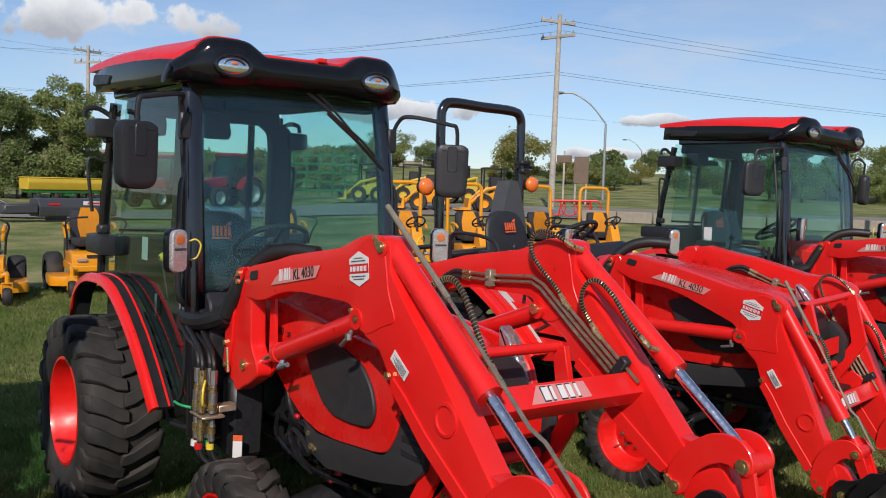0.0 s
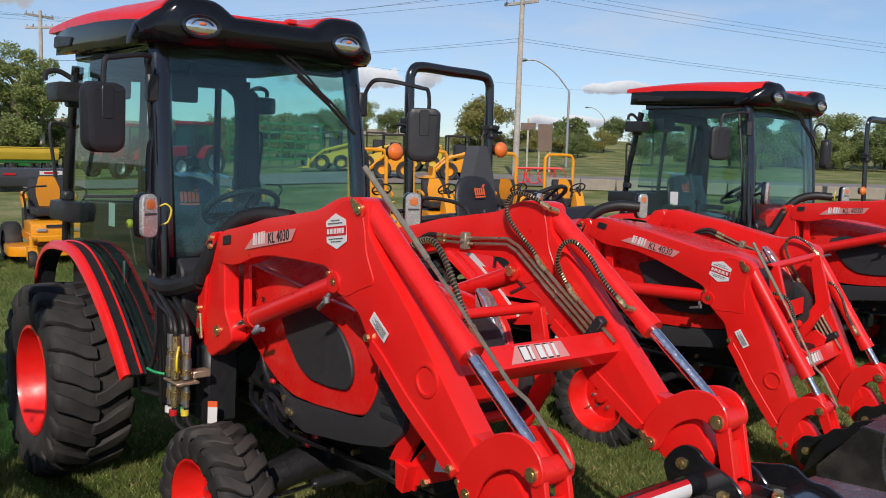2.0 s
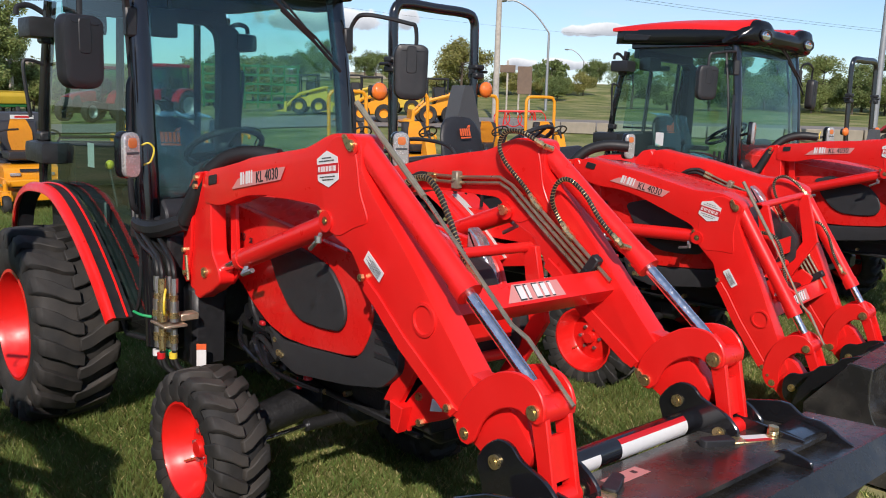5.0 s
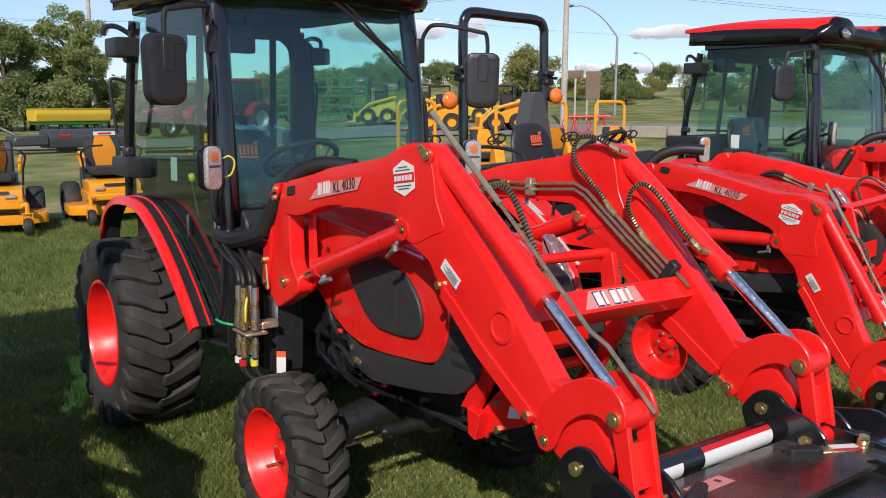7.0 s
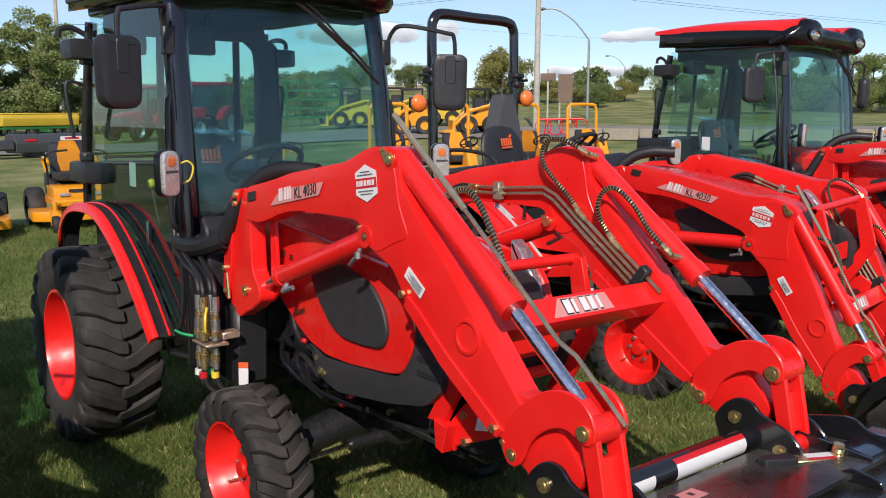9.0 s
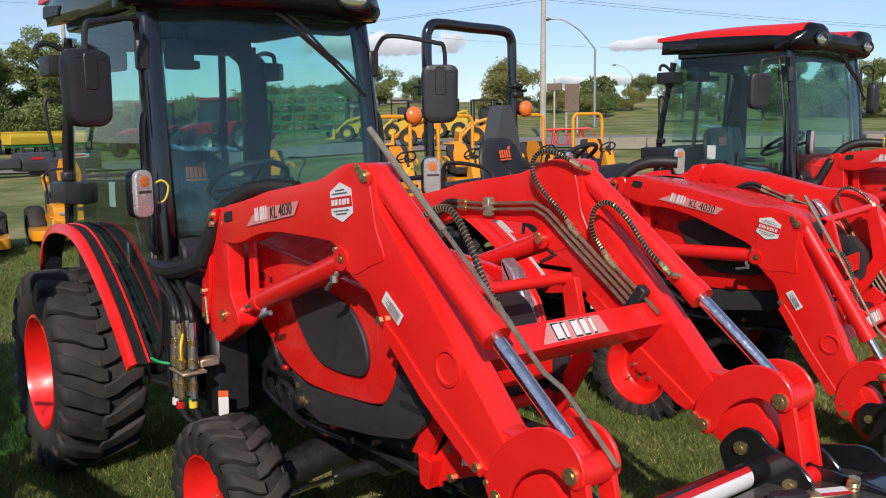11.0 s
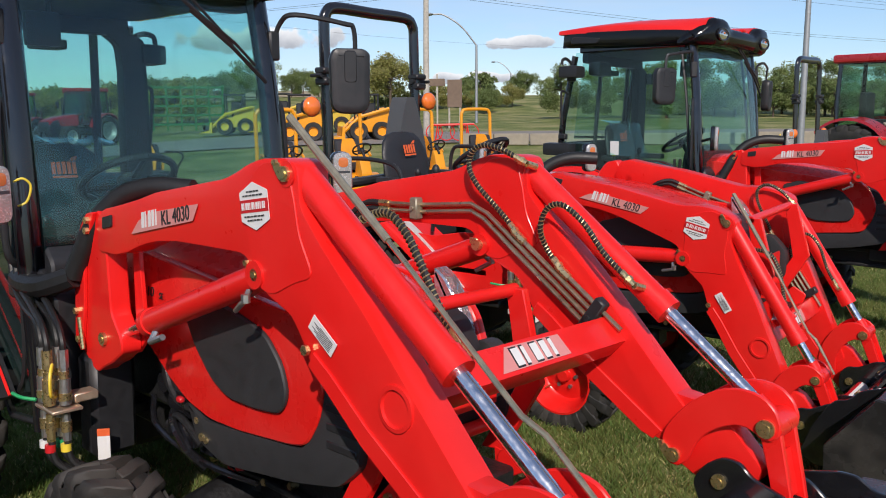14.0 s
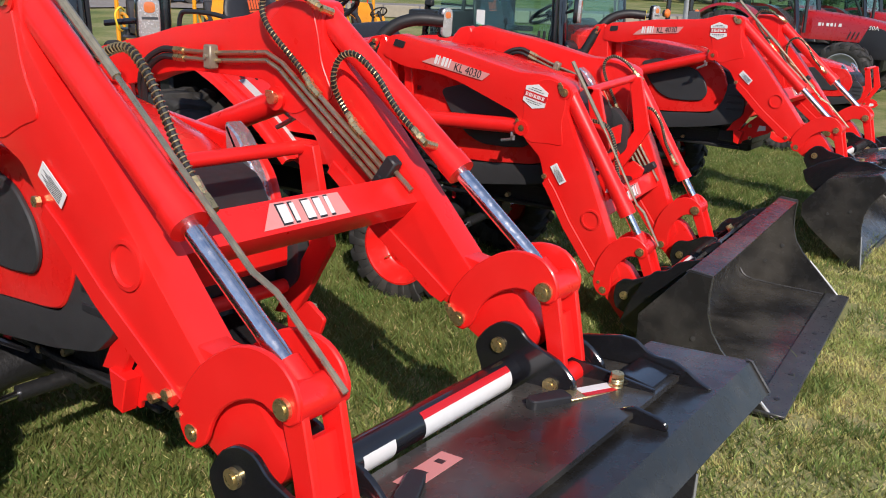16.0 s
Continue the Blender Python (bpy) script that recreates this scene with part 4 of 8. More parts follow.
    # bucket on its quick hitch
    mk = T((bk[0] + settle[0], 0, bk[1] + settle[1])) @ Matrix.Rotation(radians(settle[2]), 4, "X") @ turn_y(tip)
    W = 0.885

    def shell():
        out = [(0.83, -0.205), (0.36, -0.205), (0.26, -0.190), (0.205, -0.13), (0.200, 0.10), (0.374, 0.313), (0.385, 0.330), (0.482, 0.322)]
        inn = [(0.480, 0.312), (0.396, 0.317), (0.386, 0.306), (0.212, 0.094), (0.217, -0.127), (0.238, -0.160), (0.267, -0.178), (0.30, -0.187), (0.36, -0.192), (0.83, -0.192)]
        g = Geo().prism(out + inn, -W, W, bevel=0)
        return g

    def facet(s1, h1):
        return (0.2 + 0.6325 * s1 - 0.7747 * h1, 0.1 + 0.7747 * s1 + 0.6325 * h1)

    bu = part("bucket", shell, BUCKET, tractor, "black steel loader bucket, scuffed, with some dust", mk, key + "bucket")
    for s_ in (-1, 1):
        part("side_plate", (lambda q: (lambda: Geo().prism([(0.81, -0.205), (0.36, -0.205), (0.26, -0.190), (0.205, -0.13), (0.200, 0.10), (0.374, 0.313), (0.385, 0.330), (0.482, 0.322), (0.478, 0.250), (0.484, 0.170), (0.510, 0.095), (0.555, 0.030), (0.640, -0.055), (0.775, -0.188)], q * W, q * (W + 0.012), bevel=0.002)))(s_), BUCKET, bu, "", None, key + f"bs{s_}")
        ear = round_poly([(-0.055, 0.025), (-0.045, 0.080), (-0.010, 0.112), (0.035, 0.112), (0.12, 0.160), (0.19, 0.165), (0.215, 0.12), (0.205, -0.12), (0.12, -0.12), (0.02, -0.06), (-0.04, -0.04)], 0.025)
        for i_, (ya, yb) in enumerate(((Y1 + 0.022, Y1 + 0.036), (Y0 - 0.040, Y0 - 0.026))):
            part("hitch_plate", (lambda q, u, v: (lambda: Geo().prism(ear, q * u, q * v, bevel=0.003)))(s_, ya, yb), GLOSS, bu, "black quick hitch plate with a rounded ear", None, key + f"hp{s_}{i_}")
        for i_, (px_, pz_, ys, sg) in enumerate(((0, 0.03, Y1 + 0.036, 1), (LINK_PIN[0], LINK_PIN[1], Y1 + 0.036, 1), (0, 0.03, -(Y0 - 0.040), -1), (LINK_PIN[0], LINK_PIN[1], -(Y0 - 0.040), -1))):
            part("hitch_pin", (lambda q, a1, a2, a3, a4: (lambda: pin_geo(a1, a2, a3, q * a4, 0.020, False)))(s_, px_, pz_, ys, sg), BRASS, bu, "yellow zinc pin", None, key + f"hpin{s_}{i_}")
        g0, g1 = Vector((0.173, s_ * 0.217, 0.112)), Vector((0.258, s_ * 0.480, 0.190))
        u_ = (g1 - g0).normalized()
        n_ = Vector((-0.68, 0, 0.73))
        n_ = (n_ - u_ * n_.dot(u_)).normalized()
        lm = Matrix((u_, n_.cross(u_), n_)).transposed().to_4x4()
        lm.translation = g0
        lh = part("latch_plate", lambda: Geo().box((0.195, 0, 0.010), (0.19, 0.046, 0.007), 0.002).box((0.285, 0, -0.008), (0.007, 0.046, 0.042), 0.002), BRASS, bu, "yellow zinc latch lever", lm, key + "lp")
        part("grip", lambda: Geo().prism(round_poly([(-0.01, -0.018), (0.105, -0.024), (0.105, 0.024), (-0.01, 0.018)], 0.014, 4), -0.006, 0.022, "z", 0.008, 3), BLACK, lh, "black rubber grip", None, key + "lg")
        part("label", lambda: Geo().box((0.195, 0.008, 0.0145), (0.10, 0.026, 0.001), 0), WHITE, lh, "small white and red label", None, key + "ll")
        part("label_stripe", lambda: Geo().box((0.195, -0.013, 0.0145), (0.10, 0.014, 0.001), 0), DECAL_RED, lh, "", None, key + "llr")
        part("spring", lambda: Geo().tube([(0.255 + 0.015 * math.cos(t), 0.015 * math.sin(t), 0.012 + 0.0009 * t) for t in np.linspace(0, 9 * math.pi, 90)], 0.0036, 5), BRASS, lh, "coil spring", None, key + "ls")
        part("bolt", lambda: Geo().cyl((0.255, 0, -0.04), (0.255, 0, 0.046), 0.009, seg=10).cyl((0.255, 0, 0.038), (0.255, 0, 0.050), 0.017, seg=6), BRASS, lh, "", None, key + "lb")
    part("hitch_tube", lambda: Geo().cyl((0.0705, -Y0 + 0.03, 0.0125), (0.0705, Y0 - 0.03, 0.0125), 0.037, seg=28), GLOSS, bu, "round black hitch cross tube", None, key + "htube")
    part("tube_sticker", lambda: Geo().raw([(0.0705 + 0.0378 * math.cos(a), y, 0.0125 + 0.0378 * math.sin(a)) for a in np.linspace(radians(0), radians(84), 7) for y in (-0.05, 0.30)], [(2 * i, 2 * i + 1, 2 * i + 3, 2 * i + 2) for i in range(6)]), WHITE, bu, "white half of the hitch tube sticker", None, key + "tstw")
    part("tube_sticker", lambda: Geo().raw([(0.0705 + 0.0378 * math.cos(a), y, 0.0125 + 0.0378 * math.sin(a)) for a in np.linspace(radians(84), radians(112), 5) for y in (-0.05, 0.30)], [(2 * i, 2 * i + 1, 2 * i + 3, 2 * i + 2) for i in range(4)]), DECAL_RED, bu, "red half of the hitch tube sticker", None, key + "tstr")
    part("code_label", lambda: Geo().raw([(0.0705 + 0.0378 * math.cos(a), y, 0.0125 + 0.0378 * math.sin(a)) for a in np.linspace(radians(0), radians(75), 7) for y in (-0.25, -0.15)], [(2 * i, 2 * i + 1, 2 * i + 3, 2 * i + 2) for i in range(6)]), WHITE, bu, "small white label with a barcode", None, key + "tcode")
    part("hitch_frame", lambda: Geo().box((0.192, 0, -0.02), (0.012, 2 * Y1 + 0.2, 0.20), 0.003), GLOSS, bu, "flat black hitch frame plate", None, key + "hframe")
    part("back_plate", lambda: Geo().prism([facet(-0.10, 0.012), facet(0.197, 0.012), facet(0.197, 0.026), facet(-0.10, 0.026)], -0.615, 0.615, bevel=0.003), BUCKET, bu, "dusty black plate behind the hitch", None, key + "bplate")
    lab = [facet(-0.045, 0.0268), facet(0.010, 0.0268), facet(0.010, 0.0276), facet(-0.045, 0.0276)]
    part("warning_label", lambda: Geo().prism(lab, -0.245, -0.085, bevel=0), PINK, bu, "pink and white warning label on the bucket back", None, key + "bwl")
    for k, y in enumerate((-0.185, -0.125)):
        part("pictogram", (lambda q: (lambda: Geo().prism([facet(-0.030, 0.0280), facet(-0.010, 0.0280), facet(-0.010, 0.0284), facet(-0.030, 0.0284)], q - 0.007, q + 0.009, bevel=0)))(y), INK, bu, "", None, key + f"bpic{k}")
    for s_ in (-1, 1):
        wing = round_poly([(0.03, -0.06), (0.075, 0.07), (0.140, 0.185), (0.170, 0.216), (0.215, 0.226), (0.235, 0.240), (0.262, 0.272), (0.300, 0.290), (0.335, 0.300), (0.355, 0.308), (0.372, 0.318), (0.376, 0.310), (0.205, 0.10), (0.205, -0.10), (0.10, -0.10)], 0.012)
        part("wing_plate", (lambda q: (lambda: Geo().prism(wing, q * 0.618, q * 0.631, bevel=0.003)))(s_), GLOSS, bu, "black wing plate with a stepped edge", None, key + f"wing{s_}")
        gus = round_poly([facet(0.15, 0.02), facet(0.178, 0.034), facet(0.200, 0.042), facet(0.222, 0.036), facet(0.258, 0.028), facet(0.279, 0.018), facet(0.280, -0.002), facet(0.15, -0.002)], 0.010)
        part("gusset", (lambda q: (lambda: Geo().prism(gus, q * 0.328, q * 0.340, bevel=0.003)))(s_), GLOSS, bu, "black gusset plate", None, key + f"gus{s_}")
        rail = [facet(-0.06, 0.02), facet(-0.06, 0.075), facet(0.19, 0.034), facet(0.19, 0.02)]
        part("rib", (lambda q: (lambda: Geo().prism(rail, q * 0.465, q * 0.475, bevel=0.002)))(s_), GLOSS, bu, "thin black rib", None, key + f"rib{s_}")
        shelf = [facet(0.085, 0.02), facet(0.085, 0.050), facet(0.095, 0.054), facet(0.180, 0.034), facet(0.180, 0.02)]
        part("rib_box", (lambda q: (lambda: Geo().prism(shelf, q * 0.480, q * 0.612, bevel=0.002)))(s_), GLOSS, bu, "", None, key + f"rbox{s_}")
    for k, line in enumerate((((0.376, 0.001, 0.322), (0.386, 0.001, 0.333), (0.482, 0.001, 0.325)), ((0.482, -0.001, 0.322), (0.478, -0.001, 0.250), (0.484, -0.001, 0.170)))):
        for s_ in (-1, 1):
            pts_ = [(x, s_ * (W + o), z) for x, o, z in line]
            part("weld_bead", (lambda u: (lambda: Geo().tube(u, 0.004, 6)))(pts_), BUCKET_EDGE, bu, "", None, key + f"weld{k}{s_}")
    for s_ in (-1, 1):
        part("corner_weld", (lambda q: (lambda: Geo().tube([(0.225, q * (W - 0.004), -0.13), (0.245, q * (W - 0.004), -0.160), (0.268, q * (W - 0.004), -0.175), (0.31, q * (W - 0.004), -0.185), (0.42, q * (W - 0.004), -0.189), (0.70, q * (W - 0.004), -0.189)], 0.005, 6)))(s_), BUCKET_EDGE, bu, "", None, key + f"cweld{s_}")
        part("worn_edge", (lambda q: (lambda: Geo().tube([(0.600, q * (W + 0.006), -0.013), (0.645, q * (W + 0.006), -0.055), (0.778, q * (W + 0.006), -0.186)], 0.005, 6)))(s_), GALV, bu, "bright worn edge of the side plate", None, key + f"wedge{s_}")
        for k, (x, z) in enumerate(((0.44, 0.05), (0.36, -0.06))):
            part("side_bolt", (lambda q: (lambda: Geo().cyl((0, -q * 0.006, 0), (0, q * 0.018, 0), 0.010, seg=8)))(s_), BUCKET_EDGE, bu, "", T((x, s_ * W, z)), key + f"sbolt{s_}")
    part("cutting_edge", lambda: Geo().box((0.775, 0, -0.1865), (0.125, 2 * W + 0.03, 0.012), 0.003), BUCKET_EDGE, bu, "worn flat steel cutting edge", None, key + "edge")
    for k in range(6):
        part("edge_bolt", lambda: Geo().cyl((0, 0, -0.01), (0, 0, 0.003), 0.012, seg=10), INK, bu, "", T((0.775, -0.75 + 0.30 * k, -0.1805)), key + "ebolt")


def hood_rings(x0, x1, n, hw, top, low):
    """Cross sections of the bonnet from x0 to x1."""
    rings = []
    for k in range(n):
        f = k / (n - 1)
        x = x0 + (x1 - x0) * f
        w, t, b = hw(f), top(f), low(f)
        r = [(x, -w, b), (x, -w, t - 0.14), (x, -w * 0.97, t - 0.09), (x, -w * 0.90, t - 0.045), (x, -w * 0.74, t - 0.015), (x, -w * 0.55, t + 0.004), (x, -w * 0.25, t + 0.008), (x, 0, t + 0.006)]
        rings.append(r + [(a, -c, d) for a, c, d in r[-2::-1]])
    return rings


def engine_half(tractor, key):
    """Bonnet, frame, engine, axle, wheels and guards, alike on all of the compact tractors."""
    lb = "bright red painted steel rim"
    for s in (-1, 1):
        wheel(tractor, "rear", 0.505, 0.385, 0.275, 20, (0, s * 0.665, 0.500), s, lb)
        wheel(tractor, "front", 0.322, 0.225, 0.192, 18, (1.60, s * 0.565, 0.315), s, lb)
    top = lambda f: 1.335 - 0.05 * f - 0.17 * f**3 - (0.10 * max(0, f - 0.9) / 0.1 if f > 0.9 else 0)
    part("bonnet", lambda: Geo().loft(hood_rings(1.02, 2.36, 16, lambda f: 0.325 - 0.02 * f - 0.07 * max(0, f - 0.8) / 0.2 * f, top, lambda f: 1.02 + 0.02 * f)), RED_D, tractor, "glossy red bonnet, dusty on top", None, "bonnet", 45)
    side = [(1.02, 1.30), (1.02, 1.00), (1.30, 0.985), (1.44, 0.93), (1.55, 0.855), (1.66, 0.80), (1.79, 0.772), (1.95, 0.775), (2.20, 0.800), (2.275, 0.818), (2.325, 0.895), (2.352, 0.99), (2.315, 1.09), (2.24, 1.17)]
    for s in (-1, 1):
        part("bonnet_side", (lambda q: (lambda: Geo().prism(round_poly(side, 0.03), q * 0.30, q * 0.336, bevel=0.012, seg=3)))(s), RED_D, tractor, "red bonnet side panel", None, f"hside{s}")
        part("side_vent", (lambda q: (lambda: Geo().prism(round_poly([(1.66, 1.13), (1.738, 1.00), (1.83, 0.910), (1.92, 0.872), (2.06, 0.872), (2.18, 0.886), (2.213, 0.95), (2.185, 1.03), (2.11, 1.105), (1.97, 1.14), (1.80, 1.17)], 0.035), q * 0.335, q * 0.352, bevel=0.012, seg=3)))(s), GREY_PL, tractor, "dark grey vented side grille", None, f"vent{s}")
        part("side_skirt", (lambda q: (lambda: Geo().prism(round_poly([(1.64, 0.80), (1.73, 0.755), (2.25, 0.80), (2.33, 0.92), (2.34, 1.02), (2.40, 1.03), (2.485, 0.94), (2.485, 0.81), (2.40, 0.735), (2.20, 0.69), (1.85, 0.640), (1.70, 0.68)], 0.03), q * 0.26, q * 0.328, bevel=0.01, seg=2)))(s), GREY_PL, tractor, "dark grey plastic skirt under the bonnet", None, f"skirt{s}")
        part("skirt_slot", (lambda q: (lambda: Geo().box((2.415, q * 0.329, 0.945), (0.12, 0.006, 0.022), 0.003).box((2.415, q * 0.329, 0.895), (0.12, 0.006, 0.022), 0.003).box((2.415, q * 0.329, 0.845), (0.12, 0.006, 0.022), 0.003)))(s), INK, tractor, "", None, f"slots{s}")
        hl = [(2.165, 1.235), (2.22, 1.20), (2.31, 1.08), (2.345, 0.97), (2.29, 0.98), (2.22, 1.06), (2.17, 1.14)]
        part("headlamp", (lambda q: (lambda: Geo().prism(round_poly(hl, 0.02), q * 0.262, q * 0.326, bevel=0.015, seg=3)))(s), CRUMPLED, tractor, "headlamp under crumpled clear protective film", None, f"hl{s}")
    part("grille", lambda: Geo().prism(round_poly([(2.20, 1.15), (2.34, 1.10), (2.40, 1.00), (2.415, 0.75), (2.20, 0.70)], 0.03), -0.25, 0.25, bevel=0.02, seg=2), BLACK, tractor, "black plastic nose grille", None, "grille")
    part("model_badge", lambda: text_geo("510", 0.048, 0.001, 0.15).moved(T((1.40, -0.3385, 1.112))), INK, tractor, "dark model digits on the bonnet side", None, "badge")
    part("badge_letters", lambda: text_geo("SE", 0.030, 0.001, 0.15).moved(T((1.505, -0.3385, 1.112))), INK, tractor, "small dark letters SE beside the digits", None, "badgebar")
    part("frame", lambda: Geo().box((1.55, 0, 0.60), (1.95, 0.32, 0.15), 0.02).box((0.35, 0, 0.52), (0.9, 0.42, 0.36), 0.03).box((1.15, 0, 0.85), (0.5, 0.5, 0.34), 0.03).cyl((0, -0.56, 0.5), (0, 0.56, 0.5), 0.11, seg=20).box((0.75, 0, 0.60), (0.62, 0.86, 0.05), 0.01), CAST, tractor, "black chassis and gearbox castings", None, "frame")
    part("engine", lambda: Geo().box((1.75, 0, 0.83), (0.75, 0.44, 0.34), 0.03).cyl((1.52, -0.30, 0.86), (1.52, -0.20, 0.86), 0.085, seg=20).cyl((1.72, -0.28, 0.70), (1.72, -0.19, 0.70), 0.05, seg=16).cyl((1.45, -0.28, 0.66), (1.95, -0.26, 0.66), 0.022, seg=10).tube(curve_pts([(1.40, -0.27, 0.95), (1.50, -0.30, 0.80), (1.62, -0.30, 0.76), (1.80, -0.29, 0.80)]), 0.014, 8).tube(curve_pts([(1.42, -0.28, 0.60), (1.55, -0.31, 0.72), (1.70, -0.31, 0.66)]), 0.012, 8), CAST, tractor, "black engine block with filter and pipes", None, "engine")
    part("filter_label", lambda: Geo().raw([(1.52 + 0.086 * math.cos(a), y, 0.86 + 0.086 * math.sin(a)) for a in np.linspace(radians(60), radians(120), 5) for y in (-0.29, -0.24)], [(2 * i, 2 * i + 1, 2 * i + 3, 2 * i + 2) for i in range(4)]), WHITE, tractor, "white label round the oil filter", None, "flabel")
    part("filter_tag", lambda: Geo().box((1.545, -0.3015, 0.86), (0.05, 0.002, 0.04), 0), WHITE, tractor, "white label on the oil filter", None, "ftag")
    part("engine_pipe", lambda: Geo().tube(curve_pts([(1.46, -0.24, 0.74), (1.52, -0.31, 0.70), (1.60, -0.31, 0.62), (1.66, -0.27, 0.56)]), 0.016, 8).tube(curve_pts([(1.56, -0.22, 0.96), (1.60, -0.30, 0.92), (1.62, -0.29, 0.84), (1.58, -0.26, 0.76)]), 0.013, 8).tube(curve_pts([(1.30, -0.26, 0.72), (1.40, -0.31, 0.66), (1.52, -0.29, 0.60), (1.70, -0.28, 0.58), (1.90, -0.24, 0.57)]), 0.011, 8), GLOSS, tractor, "glossy black rubber engine pipes", None, "epipe")
    part("pump", lambda: Geo().cyl((1.50, -0.26, 0.76), (1.60, -0.26, 0.76), 0.055, seg=16).box((1.56, -0.27, 0.66), (0.16, 0.08, 0.07), 0.015, None, 2).cyl((1.42, -0.29, 0.80), (1.42, -0.22, 0.80), 0.035, seg=12).box((1.72, -0.24, 0.62), (0.22, 0.06, 0.05), 0.01), GLOSS, tractor, "glossy black pump housing", None, "epump")
    for i_, (x_, z_) in enumerate(((1.46, 0.575), (1.56, 0.54), (1.72, 0.575), (1.86, 0.545), (2.00, 0.575), (1.40, 0.62), (1.62, 0.60))):
        part("frame_bolt", lambda: Geo().cyl((0, -0.03, 0), (0, 0.0, 0), 0.013, seg=6), BRASS if i_ % 3 == 0 else ALU, tractor, "", T((x_, -0.162, z_)), "fbolt")
    part("drain_fitting", lambda: Geo().cyl((1.70, -0.33, 0.745), (1.70, -0.28, 0.745), 0.012, seg=8).cyl((1.735, -0.335, 0.70), (1.735, -0.29, 0.70), 0.014, seg=8).cyl((1.76, -0.335, 0.695), (1.76, -0.29, 0.695), 0.011, seg=8), BRASS, tractor, "brass fittings", None, "drain")
    part("red_cap", lambda: Geo().cyl((1.83, -0.25, 0.60), (1.83, -0.25, 0.64), 0.020, 0.014, 10), DECAL_RED, tractor, "red plastic cap", None, "redcap")
    part("red_plug", lambda: Geo().box((1.60, -0.325, 0.79), (0.03, 0.02, 0.02), 0.005), DECAL_RED, tractor, "small red plug", None, "redplug")
    part("front_axle", lambda: Geo().tube([(1.60, -0.50, 0.335), (1.60, -0.40, 0.36), (1.62, -0.16, 0.42), (1.62, 0.16, 0.42), (1.60, 0.40, 0.36), (1.60, 0.50, 0.335)], [0.085, 0.065, 0.075, 0.075, 0.065, 0.085], 12).box((1.75, 0, 0.44), (0.30, 0.16, 0.14), 0.03), CAST, tractor, "black cast front axle", None, "axle")
    part("axle_pivot", lambda: Geo().cyl((1.48, 0, 0.44), (1.80, 0, 0.44), 0.085, seg=18).cyl((1.80, 0, 0.44), (1.83, 0, 0.44), 0.060, seg=18).box((1.62, 0, 0.50), (0.24, 0.24, 0.12), 0.03, None, 2), CAST, tractor, "black cast axle pivot housing", None, "axpivot")
    for s in (-1, 1):
        part("axle_housing", (lambda q: (lambda: Geo().cyl((1.60, q * 0.36, 0.355), (1.60, q * 0.40, 0.352), 0.080, seg=18).cyl((1.60, q * 0.40, 0.350), (1.60, q * 0.47, 0.345), 0.095, 0.075, 18).cyl((1.60, q * 0.43, 0.26), (1.60, q * 0.43, 0.47), 0.050, seg=14).box((1.70, q * 0.43, 0.365), (0.18, 0.05, 0.045), 0.012, None, 2)))(s), CAST, tractor, "black cast steering knuckle housing", None, f"axhouse{s}")
        for k in range(5):
            a_ = 2 * math.pi * k / 5
            part("axle_bolt", lambda: Geo().cyl((0, -0.008, 0), (0, 0.008, 0), 0.010, seg=6), ALU, tractor, "", T((1.60 + 0.066 * math.cos(a_), s * 0.356, 0.355 + 0.066 * math.sin(a_))), "axbolt")
    part("breather", lambda: Geo().cyl((1.66, -0.18, 0.50), (1.66, -0.18, 0.56), 0.012, seg=8).box((1.66, -0.18, 0.57), (0.03, 0.02, 0.025), 0.006), DECAL_RED, tractor, "small red axle breather cap", None, "breather")
    part("frame_flange", lambda: Geo().box((2.02, -0.175, 0.66), (0.85, 0.03, 0.035), 0.006).box((2.02, -0.175, 0.545), (0.85, 0.03, 0.025), 0.006), CAST, tractor, "black ledge along the chassis rail", None, "fflange")
    part("steering_cylinder", lambda: Geo().cyl((1.78, -0.22, 0.385), (1.78, 0.22, 0.385), 0.026, seg=14), CAST, tractor, "", None, "steer")
    for s in (-1, 1):
        part("tie_rod", (lambda q: (lambda: Geo().cyl((1.78, q * 0.45, 0.365), (1.78, q * 0.2, 0.385), 0.011, seg=10)))(s), CHROME, tractor, "bare steel tie rod", None, f"tie{s}")
    for s in (-1, 1):
        part("front_guard", (lambda q: (lambda: Geo().prism(round_poly([(2.46, 0.69), (2.53, 0.77), (2.58, 0.81), (2.71, 0.735), (2.67, 0.695), (2.49, 0.615), (2.485, 0.59), (2.445, 0.612)] if q < 0 else [(2.46, 0.69), (2.53, 0.76), (2.60, 0.72), (2.58, 0.665), (2.49, 0.615), (2.485, 0.59), (2.445, 0.612)], 0.012), q * 0.255, q * 0.270, bevel=0.003).prism([(2.375, 0.683), (2.463, 0.693), (2.60, 0.93), (2.525, 1.205), (2.460, 1.205), (2.515, 0.92)], q * 0.272, q * 0.300, bevel=0.003).prism([(2.44, 0.605), (2.475, 0.595), (2.50, 0.69), (2.43, 0.70)], q * 0.270, q * 0.315, bevel=0.003)))(s), RED, tractor, "red front guard plate", None, f"guard{s}")
        part("guard_bolt", (lambda q: (lambda: Geo().cyl((2.435, q * 0.29, 0.795), (2.435, q * 0.306, 0.795), 0.010, seg=6)))(s), BRASS, tractor, "", None, f"gbolt{s}")
        part("guard_bolt", (lambda q: (lambda: Geo().cyl((2.545, q * 0.26, 0.647), (2.545, q * 0.282, 0.647), 0.014, seg=6)))(s), BRASS, tractor, "", None, f"gboltb{s}")
